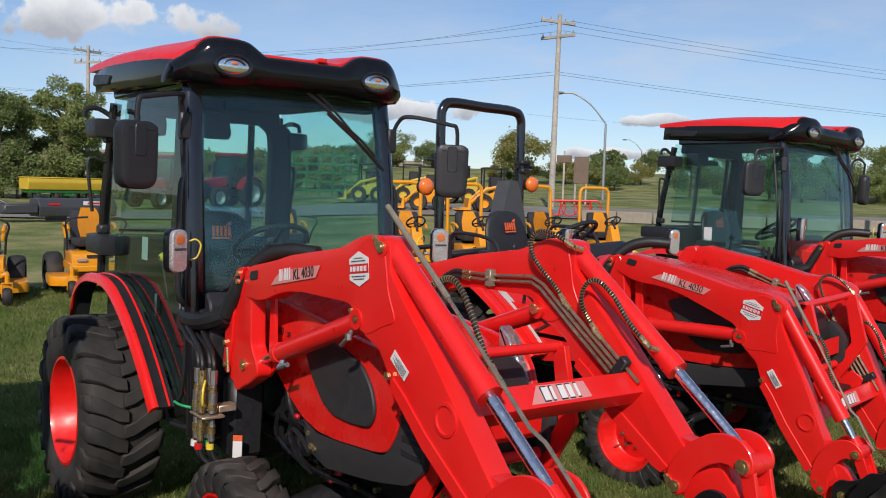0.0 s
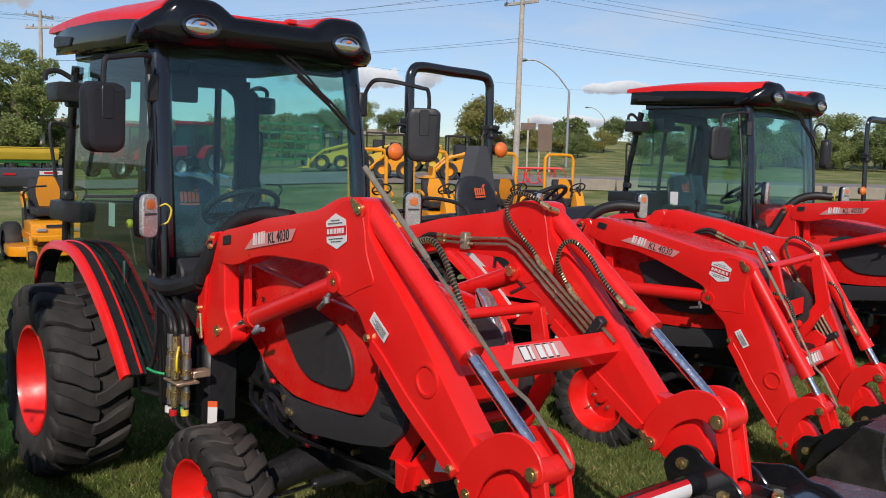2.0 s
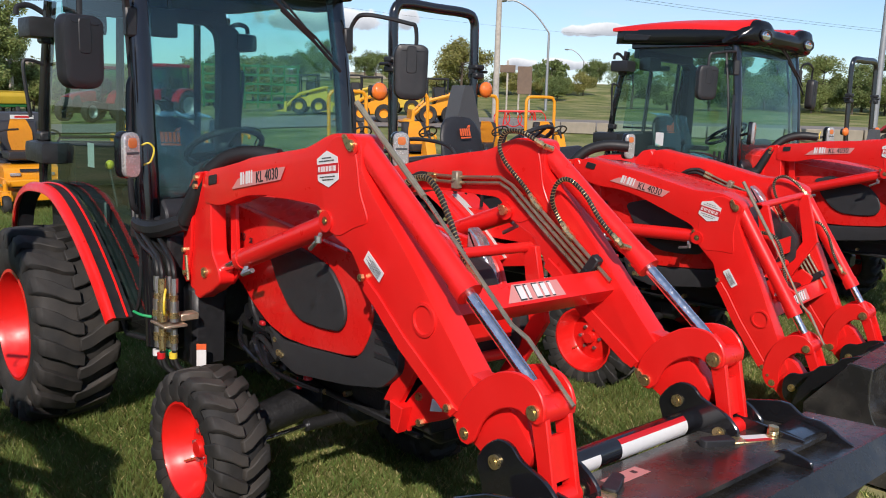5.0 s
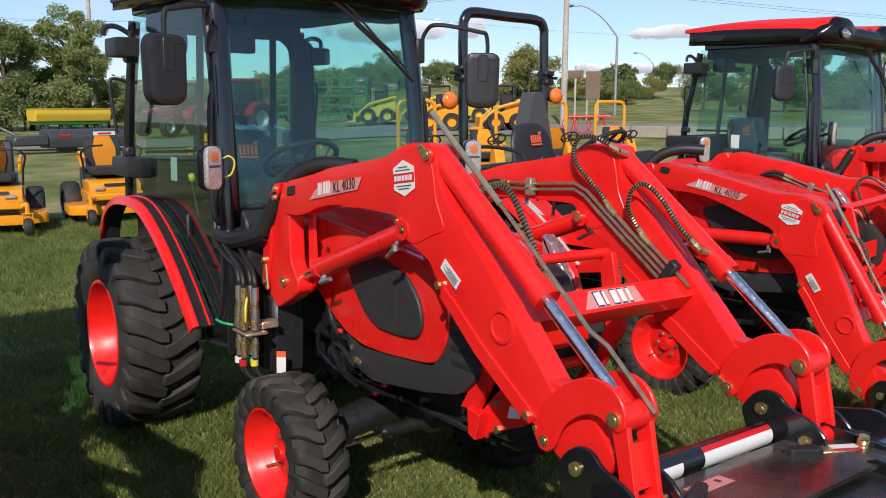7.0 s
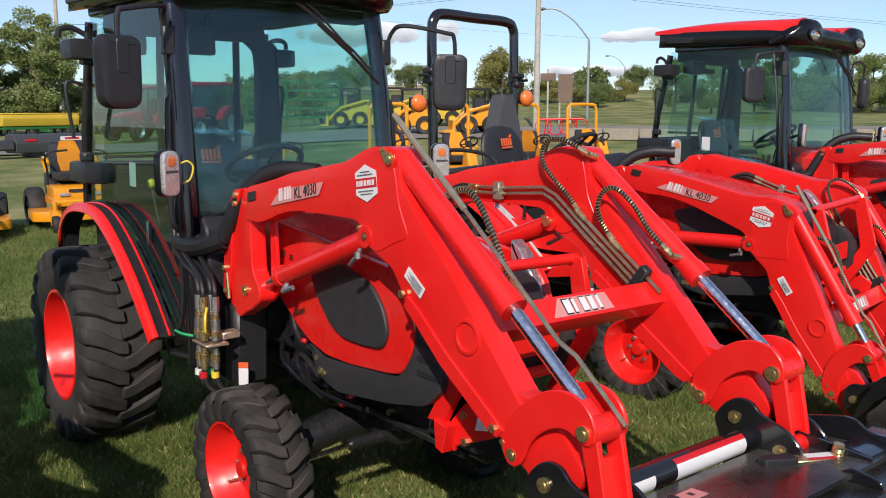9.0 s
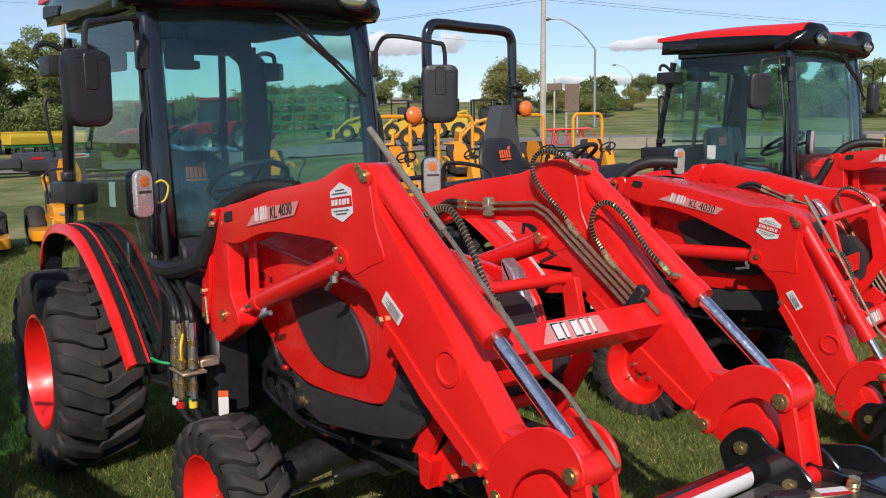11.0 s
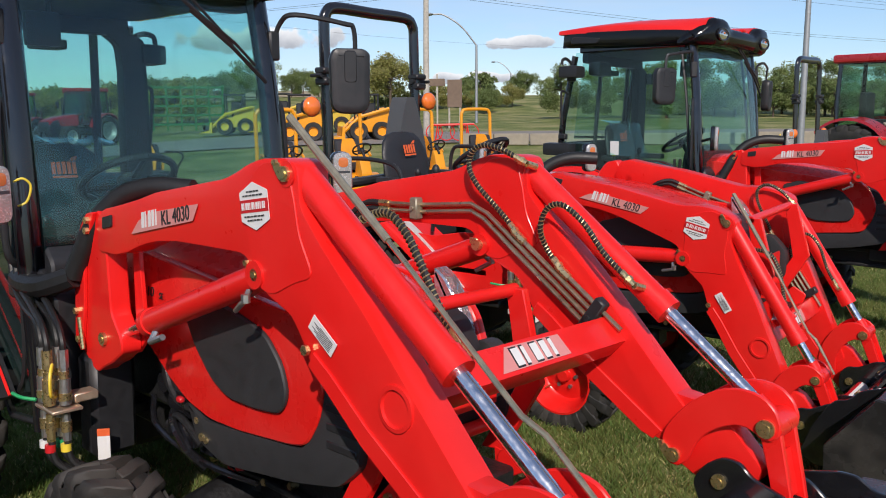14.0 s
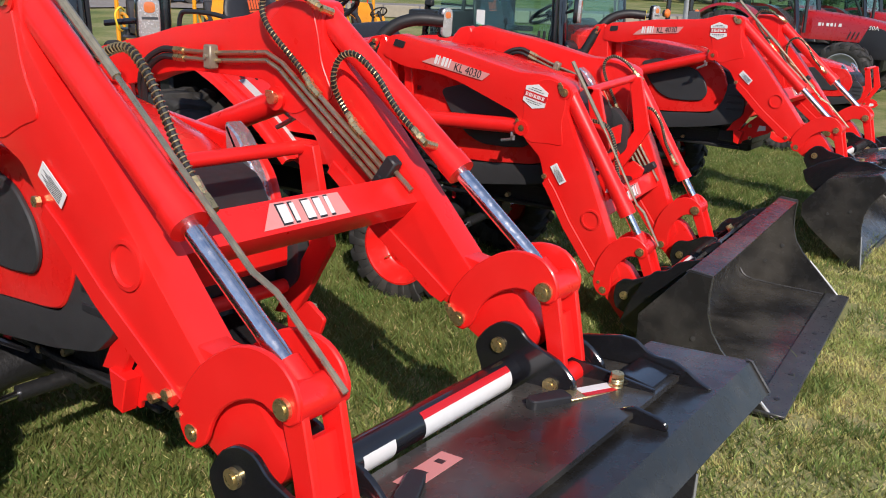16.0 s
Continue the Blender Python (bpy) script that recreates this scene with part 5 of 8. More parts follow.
        part("guard_bolt", (lambda q: (lambda: Geo().cyl((2.535, q * 0.26, 0.735), (2.535, q * 0.282, 0.735), 0.014, seg=6)))(s), BRASS, tractor, "", None, f"gboltc{s}")
        if s < 0:
            part("guard_label", (lambda q: (lambda: Geo().prism([(2.59, 0.70), (2.65, 0.715), (2.645, 0.745), (2.60, 0.745)], q * 0.2705, q * 0.272, bevel=0)))(s), WHITE, tractor, "", None, f"glab{s}")
    part("guard_tube", lambda: Geo().cyl((2.475, -0.30, 1.195), (2.475, 0.30, 1.195), 0.020, seg=16).box((2.45, 0, 0.90), (0.012, 0.50, 0.10), 0.003).cyl((2.43, -0.26, 0.78), (2.43, 0.26, 0.78), 0.022, seg=14), RED, tractor, "red round guard tube in front of the nose", None, "gtube")
    part("front_plate", lambda: Geo().box((2.42, 0, 0.635), (0.26, 0.46, 0.09), 0.01), CAST, tractor, "", None, "fplate")
    # oil couplers beside the cab
    cp = part("coupler_block", lambda: Geo().box((1.35, -0.545, 0.675), (0.14, 0.10, 0.012), 0.003).box((1.36, -0.47, 0.70), (0.06, 0.08, 0.03), 0.004), STEEL, tractor, "zinc bracket for the loader couplers", None, "cblock")
    cp.matrix_local = T((-0.03, -0.055, 0.09))
    for i, (x, y) in enumerate(((1.31, -0.575), (1.335, -0.535), (1.365, -0.58), (1.39, -0.54))):
        part("coupler", (lambda a, b: (lambda: Geo().cyl((a, b, 0.57), (a, b, 0.66), 0.014, seg=8).cyl((a, b, 0.69), (a, b, 0.775), 0.019, seg=10).cyl((a, b, 0.775), (a, b, 0.81), 0.013, seg=8).cyl((a, b, 0.81), (a, b, 0.87), 0.016, seg=6)))(x, y), (ALU, ALU, BRASS, ALU)[i], cp, "steel quick coupler", None, f"cpl{i}")
        for z_, h_, r_ in ((0.705, 0.025, 0.0215), (0.60, 0.035, 0.017), (0.776, 0.024, 0.0155)):
            part("brass_collar", (lambda u, v: (lambda: Geo().cyl((0, 0, 0), (0, 0, u), v, seg=10)))(h_, r_), BRASS, cp, "", T((x, y, z_)), f"bcol{z_}")
        part("coupler_hose", (lambda a, b, j: (lambda: Geo().tube(curve_pts([(a, b, 0.86), (a - 0.005, b, 0.90), (a - 0.06, b + 0.01, 0.945), (a - 0.22, b + 0.04, 0.955 + 0.012 * j), (a - 0.36, b + 0.06, 1.00 + 0.01 * j), (a - 0.42, b + 0.07, 1.10), (a - 0.43, b + 0.08, 1.22)], 6), 0.011, 8)))(x, y, i), HOSE, cp, "black hydraulic hose", None, f"chs{i}")
        part("coupler_tail", (lambda a, b, j: (lambda: Geo().tube(curve_pts([(a, b, 0.58), (a + 0.01, b + 0.01, 0.50), (a + 0.05, b + 0.08, 0.44)], 5), 0.012, 8)))(x, y, i), HOSE, cp, "", None, f"ctl{i}")
        part("dust_cap", (lambda a, b: (lambda: Geo().cyl((a, b - 0.004, 0.535), (a, b - 0.004, 0.56), 0.017, seg=10)))(x, y), (WHITE, GREEN_TAG, DECAL_RED, YELLOW_TAG)[i], cp, ("white", "green", "red", "yellow")[i] + " plastic dust cap", None, f"cap{i}")
    part("cap_strap", lambda: Geo().tube(curve_pts([(1.31, -0.60, 0.70), (1.27, -0.63, 0.705), (1.22, -0.64, 0.71)]), 0.006, 6), GREEN_TAG, cp, "green cap strap", None, "strapg")
    part("cap_strap", lambda: Geo().tube(curve_pts([(1.39, -0.57, 0.72), (1.43, -0.60, 0.74), (1.43, -0.60, 0.80), (1.40, -0.58, 0.83), (1.38, -0.575, 0.80)]), 0.005, 6), YELLOW_TAG, cp, "yellow cap strap", None, "strapy")
    part("manual_tube_label", lambda: Geo().box((1.36, -0.475, 0.60), (0.006, 0.04, 0.13), 0.001, Matrix.Rotation(radians(-35), 4, "Z")), WHITE, tractor, "white warning label below an orange header", None, "mlabel")
    part("label_header", lambda: Geo().box((1.3608, -0.4756, 0.655), (0.0066, 0.0405, 0.025), 0.001, Matrix.Rotation(radians(-35), 4, "Z")), ORANGE, tractor, "", None, "mlabelh")


def seat_parts(tractor, key, wrap):
    st = part("driver_seat", lambda: Geo().box((0.13, 0, 1.13), (0.48, 0.48, 0.13), 0.05, None, 3).loft([[(xc + 0.058 * math.cos(a) * (0.5 if math.cos(a) > 0 else 0.9), hw_ * math.copysign(abs(math.sin(a)) ** 0.6, math.sin(a)), z) for a in np.linspace(0, 2 * math.pi, 25)[:-1]] for xc, hw_, z in ((0.0, 0.20, 1.10), (0.0, 0.225, 1.20), (-0.012, 0.232, 1.34), (-0.035, 0.222, 1.45), (-0.055, 0.19, 1.525), (-0.068, 0.135, 1.57), (-0.072, 0.05, 1.585))]).box((0.1, 0, 0.98), (0.36, 0.36, 0.22), 0.02).box((0.12, -0.28, 1.28), (0.30, 0.06, 0.05), 0.02, None, 2).box((0.12, 0.28, 1.28), (0.30, 0.06, 0.05), 0.02, None, 2), SEAT, tractor, "black vinyl driver's seat", None, "seat")
    part("seat_mark", lambda: Geo().prism([(-0.075, 0.0), (0.075, 0.0), (0.075, 0.012), (-0.075, 0.012)], 0.0, 0.002, "x", 0).raw(*(lambda g: (g.v, g.f))(Geo().raw([p for k in range(5) for p in ((0.001, -0.075 + k * 0.031, 0.02), (0.001, -0.052 + k * 0.031, 0.02), (0.001, -0.052 + k * 0.031, 0.085), (0.001, -0.075 + k * 0.031, 0.085))], [(4 * k, 4 * k + 1, 4 * k + 2, 4 * k + 3) for k in range(5)]))).prism([(0.035, 0.09), (0.075, 0.09), (0.085, 0.115), (0.055, 0.11)], 0.0, 0.002, "x", 0), ORANGE, st, "orange letter-shaped bars on the backrest", T((0.022, 0, 1.425)) @ turn_y(-13) @ Matrix.Diagonal((1, 0.78, 0.9, 1)), "smark")
    if wrap:
        part("plastic_wrap", lambda: Geo().loft([[(x + 0.016 * math.sin(31 * y + 23 * z) + 0.012 * math.sin(67 * y - 17 * z), y * (1 + 0.12 * math.sin(7 * z + 3 * y)), z + 0.012 * math.sin(41 * y)) for y in np.linspace(-0.28, 0.28, 27)] for x, z in ((0.42, 1.18), (0.15, 1.235), (0.11, 1.30), (0.085, 1.42), (0.06, 1.51), (0.02, 1.59), (-0.06, 1.61))], False), CLEAR, st, "crumpled clear protective film", None, "wrap")
    # steering wheel and dash
    part("dash", lambda: Geo().prism(round_poly([(0.72, 1.0), (0.98, 1.0), (1.00, 1.34), (0.92, 1.42), (0.76, 1.36)], 0.04), -0.24, 0.24, bevel=0.03, seg=2).box((0.86, 0, 0.80), (0.26, 0.40, 0.5), 0.02), BLACK, tractor, "black plastic dash", None, "dash")
    sw = T((0.61, 0.02, 1.445)) @ turn_y(-32)
    whl = part("steering_wheel", lambda: Geo().tube([(0.19 * math.cos(a), 0.19 * math.sin(a), 0) for a in np.linspace(0, 2 * math.pi, 33)], 0.016, 8).cyl((0, 0, -0.05), (0, 0, 0.01), 0.05, seg=14).tube([(0, 0, -0.02), (0.19, 0, 0)], 0.012, 6).tube([(0, 0, -0.02), (-0.09, 0.165, 0)], 0.012, 6).tube([(0, 0, -0.02), (-0.09, -0.165, 0)], 0.012, 6), BLACK, tractor, "black steering wheel", sw, "swheel")
    part("column", lambda: Geo().cyl((0, 0, -0.22), (0.0, 0, -0.03), 0.035, seg=12), BLACK, whl, "", None, "scol")
    part("lever", lambda: Geo().tube([(0.35, -0.38, 0.95), (0.42, -0.39, 1.34)], 0.010, 8).ball((0.42, -0.39, 1.36), (0.022, 0.022, 0.03)).tube([(0.25, -0.36, 0.95), (0.17, -0.40, 1.31)], 0.008, 8), BLACK, tractor, "black control levers", None, "lever")
    if wrap:
        part("lever_knob", lambda: Geo().ball((0.17, -0.40, 1.33), (0.022, 0.022, 0.026)), YELLOW_TAG, tractor, "yellow lever knob", None, "knob")


def fenders(tractor, inner):
    line_ = curve_pts([(-0.62, 0.86, 0), (-0.54, 1.06, 0), (-0.36, 1.178, 0), (-0.09, 1.210, 0), (0.12, 1.188, 0), (0.32, 1.102, 0), (0.515, 0.980, 0), (0.70, 0.835, 0), (0.855, 0.690, 0)], 4)
    out = [(p.x, p.y) for p in line_]
    nrm = []
    for i in range(len(out)):
        d = Vector(out[min(i + 1, len(out) - 1)]) - Vector(out[max(i - 1, 0)])
        nrm.append(Vector((-d.y, d.x)).normalized())
    for s in (-1, 1):

        def band(rows_yo):
            return Geo().loft([[(x + n.x * o, y, z + n.y * o) for y, o in rows_yo] for (x, z), n in zip(out, nrm)])

        part("fender", (lambda q: (lambda: band([(q * inner, -0.004), (q * 0.60, -0.004), (q * 0.640, 0.004), (q * 0.645, -0.022), (q * inner, -0.022)])))(s), BLACK if inner > 0.5 else RED, tractor, "moulded rear fender", None, f"fender{s}{inner}", 50)
        part("fender_lip", (lambda q: (lambda: band([(q * 0.641, 0.005), (q * 0.654, 0.008), (q * 0.674, -0.006), (q * 0.678, -0.040), (q * 0.668, -0.040), (q * 0.645, -0.012)])))(s), RED, tractor, "red fender edge", None, f"lip{s}", 50)
        if inner < 0.5:
            part("fender_strip", (lambda q: (lambda: Geo().loft([[(x + n.x * 0.003, q * 0.465, z + n.y * 0.003), (x + n.x * 0.003, q * 0.53, z + n.y * 0.003)] for (x, z), n in zip(out, nrm) if 0.34 < x < 0.86], False)))(s), WHITE, tractor, "white warning strip on the fender", None, f"fstrip{s}")
        part("fender_line", (lambda q: (lambda: Geo().tube([(x + n.x * 0.002, q * 0.588, z + n.y * 0.002) for (x, z), n in zip(out, nrm)], 0.006, 6)))(s), RED, tractor, "thin red fender bead", None, f"fline{s}", 50)


CAB_X = Matrix.Translation((0.21, 0, -0.0436)) @ Matrix.Diagonal((0.824, 1.035, 1.036, 1))
OWN_POSE = set()


def cpart(name, geo, material, parent, label="", m=None, key=None, smooth=38):
    """A part of the cab, laid out on a plan of its own that CAB_X fits to the tractor; parts with a pose of their own are not scaled."""
    if m is not None or parent.name in OWN_POSE:
        ob = part(name, geo, material, parent, label, m, key, smooth)
        OWN_POSE.add(ob.name)
        return ob
    return part(name, (lambda: geo().moved(CAB_X)) if callable(geo) else geo.moved(CAB_X), material, parent, label, None, key, smooth)


def cab(tractor):
    """Closed cab with green glass, red roof, lamps, mirrors, wiper and grab handles."""
    fenders(tractor, 0.562)
    for s in (-1, 1):
        cpart("front_pillar", (lambda q: (lambda: Geo().tube(curve_pts([(0.966, q * 0.505, 0.62), (0.955, q * 0.508, 0.95), (0.925, q * 0.510, 1.35), (0.873, q * 0.506, 1.80), (0.800, q * 0.496, 2.18)], 4), [0.047] * 17, 12, 0.85)))(s), GLOSS, tractor, "glossy black front pillar", None, f"ap{s}")
        cpart("rear_pillar", (lambda q: (lambda: Geo().tube([(-0.74, q * 0.52, 1.15), (-0.70, q * 0.515, 1.6), (-0.59, q * 0.49, 2.14)], 0.032, 8)))(s), GLOSS, tractor, "glossy black rear pillar", None, f"rp{s}")
        cpart("side_sill", (lambda q: (lambda: Geo().tube([((x - 0.21) / 0.824, q * 0.515, (z + 0.0436) / 1.036) for x, z in ((1.00, 0.61), (0.72, 0.575), (0.62, 0.68), (0.48, 0.875), (0.30, 1.04), (0.06, 1.17), (-0.20, 1.21), (-0.37, 1.19))], 0.014, 8)))(s), BLACK, tractor, "black rubber-edged door sill", None, f"sill{s}")
        cpart("top_rail", (lambda q: (lambda: Geo().box((0.16, q * 0.50, 2.185), (1.34, 0.05, 0.05), 0.01)))(s), GLOSS, tractor, "", None, f"rail{s}")

        def door(q=s):
            ol = [(0.835, 2.20), (0.895, 1.77), (0.935, 1.35), (0.955, 0.95), (0.97, 0.62), (0.72, 0.585), (0.63, 0.69), (0.49, 0.885), (0.31, 1.05), (0.07, 1.18), (-0.20, 1.22), (-0.37, 1.20), (-0.345, 1.65), (-0.26, 2.20)]
            return Geo().raw([(x, q * (0.548 - 0.03 * max(0, z - 1.2) ** 2), z) for x, z in ol], [tuple(range(len(ol)))])

        dr = part("door", door, GLASS, tractor, "frameless green glass door", None, f"door{s}")
        cpart("door_frame", (lambda q: (lambda: Geo().tube(curve_pts([(0.708, q * 0.520, 2.12), (0.784, q * 0.522, 1.75), (0.837, q * 0.524, 1.35), (0.857, q * 0.524, 0.98), (0.819, q * 0.524, 0.80), (0.737, q * 0.524, 0.72)], 4), 0.013, 6)))(s), BLACK, dr, "", None, f"dframe{s}")
        cpart("door_handle", (lambda q: (lambda: Geo().box((0.831, q * 0.535, 1.10), (0.10, 0.03, 0.06), 0.012)))(s), BLACK, dr, "black door latch", None, f"dh{s}")
        cpart("hinge", (lambda q: (lambda: Geo().box((-0.60, q * 0.525, 1.95), (0.10, 0.05, 0.05), 0.01)))(s), BLACK, dr, "", None, f"hng{s}")
        cpart("hinge", (lambda q: (lambda: Geo().box((-0.68, q * 0.535, 1.45), (0.10, 0.05, 0.05), 0.01)))(s), BLACK, dr, "", None, f"hngb{s}")
        cpart("grab_handle", (lambda q: (lambda: Geo().tube(curve_pts([(0.854, q * 0.53, 1.76), (0.883, q * 0.565, 1.72), (0.896, q * 0.575, 1.50), (0.902, q * 0.575, 1.25), (0.879, q * 0.535, 1.19)], 5), 0.013, 8)))(s), BLACK, tractor, "black grab handle on the pillar", None, f"gh{s}")
        mr = cpart("mirror_arm", (lambda q: (lambda: Geo().tube(curve_pts([(0.860, q * 0.545, 1.98), (0.890, q * 0.57, 2.075), (0.972, q * 0.60, 2.105), (1.102, q * 0.77, 2.075), (1.119, q * 0.815, 2.05), (1.119, q * 0.820, 1.90)], 5), 0.011, 8).box((0.860, q * 0.545, 1.98), (0.05, 0.05, 0.12), 0.008)))(s), BLACK, tractor, "bent black mirror arm", None, f"ma{s}")
        cpart("mirror", (lambda q: (lambda: Geo().prism(round_poly([(-0.085, -0.132), (0.085, -0.132), (0.09, 0.13), (0.06, 0.15), (-0.07, 0.15), (-0.09, 0.11)], 0.06, 6), -0.035, 0.040, "x", 0.034, 4).prism(round_poly([(-0.03, 0.0), (0.03, 0.0), (0.03, 0.14), (-0.03, 0.14)], 0.02), 0.03, 0.043, "x", 0.006)))(s), BLACK, mr, "black mirror housing", T((1.13, 0.815 if s > 0 else -0.853, 1.85)) @ Matrix.Rotation(radians(-32 if s > 0 else 14), 4, "Z"), f"mir{s}")
        tl = cpart("turn_signal", (lambda q: (lambda: Geo().prism(round_poly([(-0.045, -0.095), (0.045, -0.095), (0.045, 0.095), (-0.045, 0.095)], 0.042, 6), -0.02, 0.012, "x", 0.008, 2).cyl((-0.02, 0, 0), (-0.10, 0.14 * -q, -0.02), 0.012, seg=8)))(s), GLOSS, tractor, "black-backed front turn signal lamp", T((1.19, s * 0.705, 1.463)) @ Matrix.Rotation(radians(-20 * s), 4, "Z"), f"ts{s}")
        cpart("lamp_lens", (lambda q: (lambda: Geo().prism(round_poly([(-0.042, -0.092), (0.042, -0.092), (0.042, 0.092), (-0.042, 0.092)], 0.04, 6), 0.010, 0.036, "x", 0.014, 3)))(s), LENS, tl, "clear ribbed lens over a bright reflector", None, f"tsl{s}")
        cpart("lens_divider", (lambda q: (lambda: Geo().box((0.0355, 0, 0.008), (0.004, 0.062, 0.010), 0.001)))(s), GREYPAINT, tl, "", None, f"tsd{s}")
        cpart("bulb", (lambda q: (lambda: Geo().prism(round_poly([(-0.022, 0.028), (0.022, 0.028), (0.022, 0.070), (-0.022, 0.070)], 0.018, 5), 0.034, 0.0378, "x", 0.002, 2)))(s), BULB, tl, "amber bulb", None, f"tsb{s}")
        part("wire_loop", (lambda q: (lambda: Geo().tube(curve_pts([(-0.01, -q * 0.085, 0.035), (0.01, -q * 0.105, 0.045), (0.02, -q * 0.125, 0.02), (0.01, -q * 0.115, -0.03), (-0.01, -q * 0.095, -0.045)], 5), 0.004, 6)))(s), YELLOW_TAG, tl, "", None, f"wl{s}")
        cpart("rear_light_bar", (lambda q: (lambda: Geo().box((-0.56, q * 0.57, 2.00), (0.24, 0.13, 0.10), 0.025, None, 2).tube(curve_pts([(-0.62, q * 0.50, 2.07), (-0.62, q * 0.58, 2.11), (-0.62, q * 0.64, 2.10), (-0.62, q * 0.65, 2.06)]), 0.014, 8)))(s), BLACK, tractor, "black rear light housing on a bracket", None, f"rlb{s}")
        cpart("fender_lamp", (lambda q: (lambda: Geo().box((-0.62, q * 0.55, 1.36), (0.36, 0.13, 0.11), 0.035, None, 2)))(s), BLACK, tractor, "black fender lamp housing", None, f"fl{s}")
        cpart("door_stay", (lambda q: (lambda: Geo().tube(curve_pts([(-0.64, q * 0.52, 1.82), (-0.64, q * 0.60, 1.84), (-0.64, q * 0.625, 1.80), (-0.64, q * 0.60, 1.55)], 4), 0.010, 6)))(s), BLACK, tractor, "", None, f"ds{s}")
    # windscreen
    cpart("windscreen", lambda: Geo().loft([[(x + 0.028 * (1 - (y / 0.48) ** 2), y, z) for y in np.linspace(-0.475, 0.475, 11)] for x, z in ((1.001, 0.95), (0.972, 1.30), (0.914, 1.75), (0.831, 2.17))], False), GLASS_F, tractor, "green tinted windscreen", None, "wind", 60)
    cpart("rear_window", lambda: Geo().loft([[(x, y, z) for y in np.linspace(-0.46, 0.46, 5)] for x, z in ((-0.60, 1.43), (-0.57, 1.7), (-0.50, 2.14))], False), GLASS, tractor, "green tinted rear window", None, "rearw", 60)
    cpart("rear_frame", lambda: Geo().tube([(-0.60, -0.16, 1.15), (-0.53, -0.15, 2.14)], 0.022, 6).tube([(-0.60, 0.30, 1.15), (-0.53, 0.29, 2.14)], 0.022, 6).box((-0.60, 0, 1.12), (0.06, 0.98, 0.10), 0.01).tube([(-0.58, -0.47, 1.45), (-0.59, 0.47, 1.45)], 0.010, 6), BLACK, tractor, "black rear window frame and rails", None, "rframe")
    cpart("rear_wall", lambda: Geo().box((-0.60, 0, 1.05), (0.06, 0.98, 0.74), 0.01).box((-0.52, -0.30, 1.30), (0.14, 0.30, 0.22), 0.03, None, 2).box((-0.50, 0.25, 1.27), (0.14, 0.34, 0.16), 0.03, None, 2).box((0.2, 0, 0.80), (1.5, 0.92, 0.04), 0.01).box((-0.2, -0.46, 0.98), (0.7, 0.03, 0.36), 0.01).box((-0.2, 0.46, 0.98), (0.7, 0.03, 0.36), 0.01), BLACK, tractor, "black cab floor and rear panel", None, "rwall")
    cpart("cowl", lambda: Geo().box((1.05, 0, 1.02), (0.06, 0.96, 0.12), 0.01).prism(round_poly([(0.98, 0.62), (1.10, 0.66), (1.10, 1.20), (1.02, 1.26)], 0.03), -0.50, -0.34, bevel=0.01).prism(round_poly([(0.98, 0.62), (1.10, 0.66), (1.10, 1.20), (1.02, 1.26)], 0.03), 0.34, 0.50, bevel=0.01), BLACK, tractor, "black cowl below the windscreen", None, "cowl")
    part("wrapped_joint", lambda: Geo().tube(curve_pts([(1.62, -0.27, 1.47), (1.50, -0.34, 1.475), (1.40, -0.40, 1.44), (1.33, -0.45, 1.36), (1.28, -0.48, 1.26), (1.24, -0.50, 1.17)], 5), 0.034, 10), HOSE, tractor, "bundle of hoses in a black sleeve", None, "sleeve")
    part("hose_wrap", lambda: Geo().tube(curve_pts([(0.88, -0.545, 1.13), (1.00, -0.56, 1.12), (1.13, -0.55, 1.13), (1.25, -0.50, 1.17)], 5), [0.032, 0.040, 0.036, 0.042, 0.037, 0.041, 0.036, 0.041, 0.037, 0.042, 0.037, 0.041, 0.038, 0.040, 0.037, 0.036], 9), HOSE, tractor, "black taped hose wrap", None, "hwrap")
    part("corner_panel", lambda: Geo().prism(round_poly([(0.96, 0.55), (1.10, 0.58), (1.16, 0.75), (1.16, 1.10), (1.00, 1.18)], 0.03), -0.53, -0.38, bevel=0.01).box((1.24, -0.40, 0.72), (0.12, 0.16, 0.36), 0.02), BLACK, tractor, "black cab corner panel", None, "cpanel")
    for s in (-1, 1):
        part("inner_fender", (lambda q: (lambda: Geo().prism(round_poly([(-0.34, 0.70), (-0.34, 1.19), (0.10, 1.17), (0.42, 0.98), (0.66, 0.80), (0.76, 0.64), (0.60, 0.60)], 0.05), q * 0.36, q * 0.535, bevel=0.02)))(s), BLACK, tractor, "black inner fender wall", None, f"ifen{s}")
    # roof: a red dome over black side bands, and a black front cap that swells round the two lamps
    def bump(y, c=0.390, w=0.190):
        k = max(0.0, 1 - ((abs(y) - c) / w) ** 2)
        return k * k * (3 - 2 * k)

    def cap_top(y):
        e = max(0.0, abs(y) - 0.48) / 0.14
        return 2.352 + 0.062 * bump(y) - 0.060 * e * e

    def cap_front(y):
        e = max(0.0, abs(y) - 0.40) / 0.24
        return 1.052 + 0.010 * bump(y, 0.395, 0.15) - 0.030 * (y / 0.6) ** 2 - 0.120 * e**3

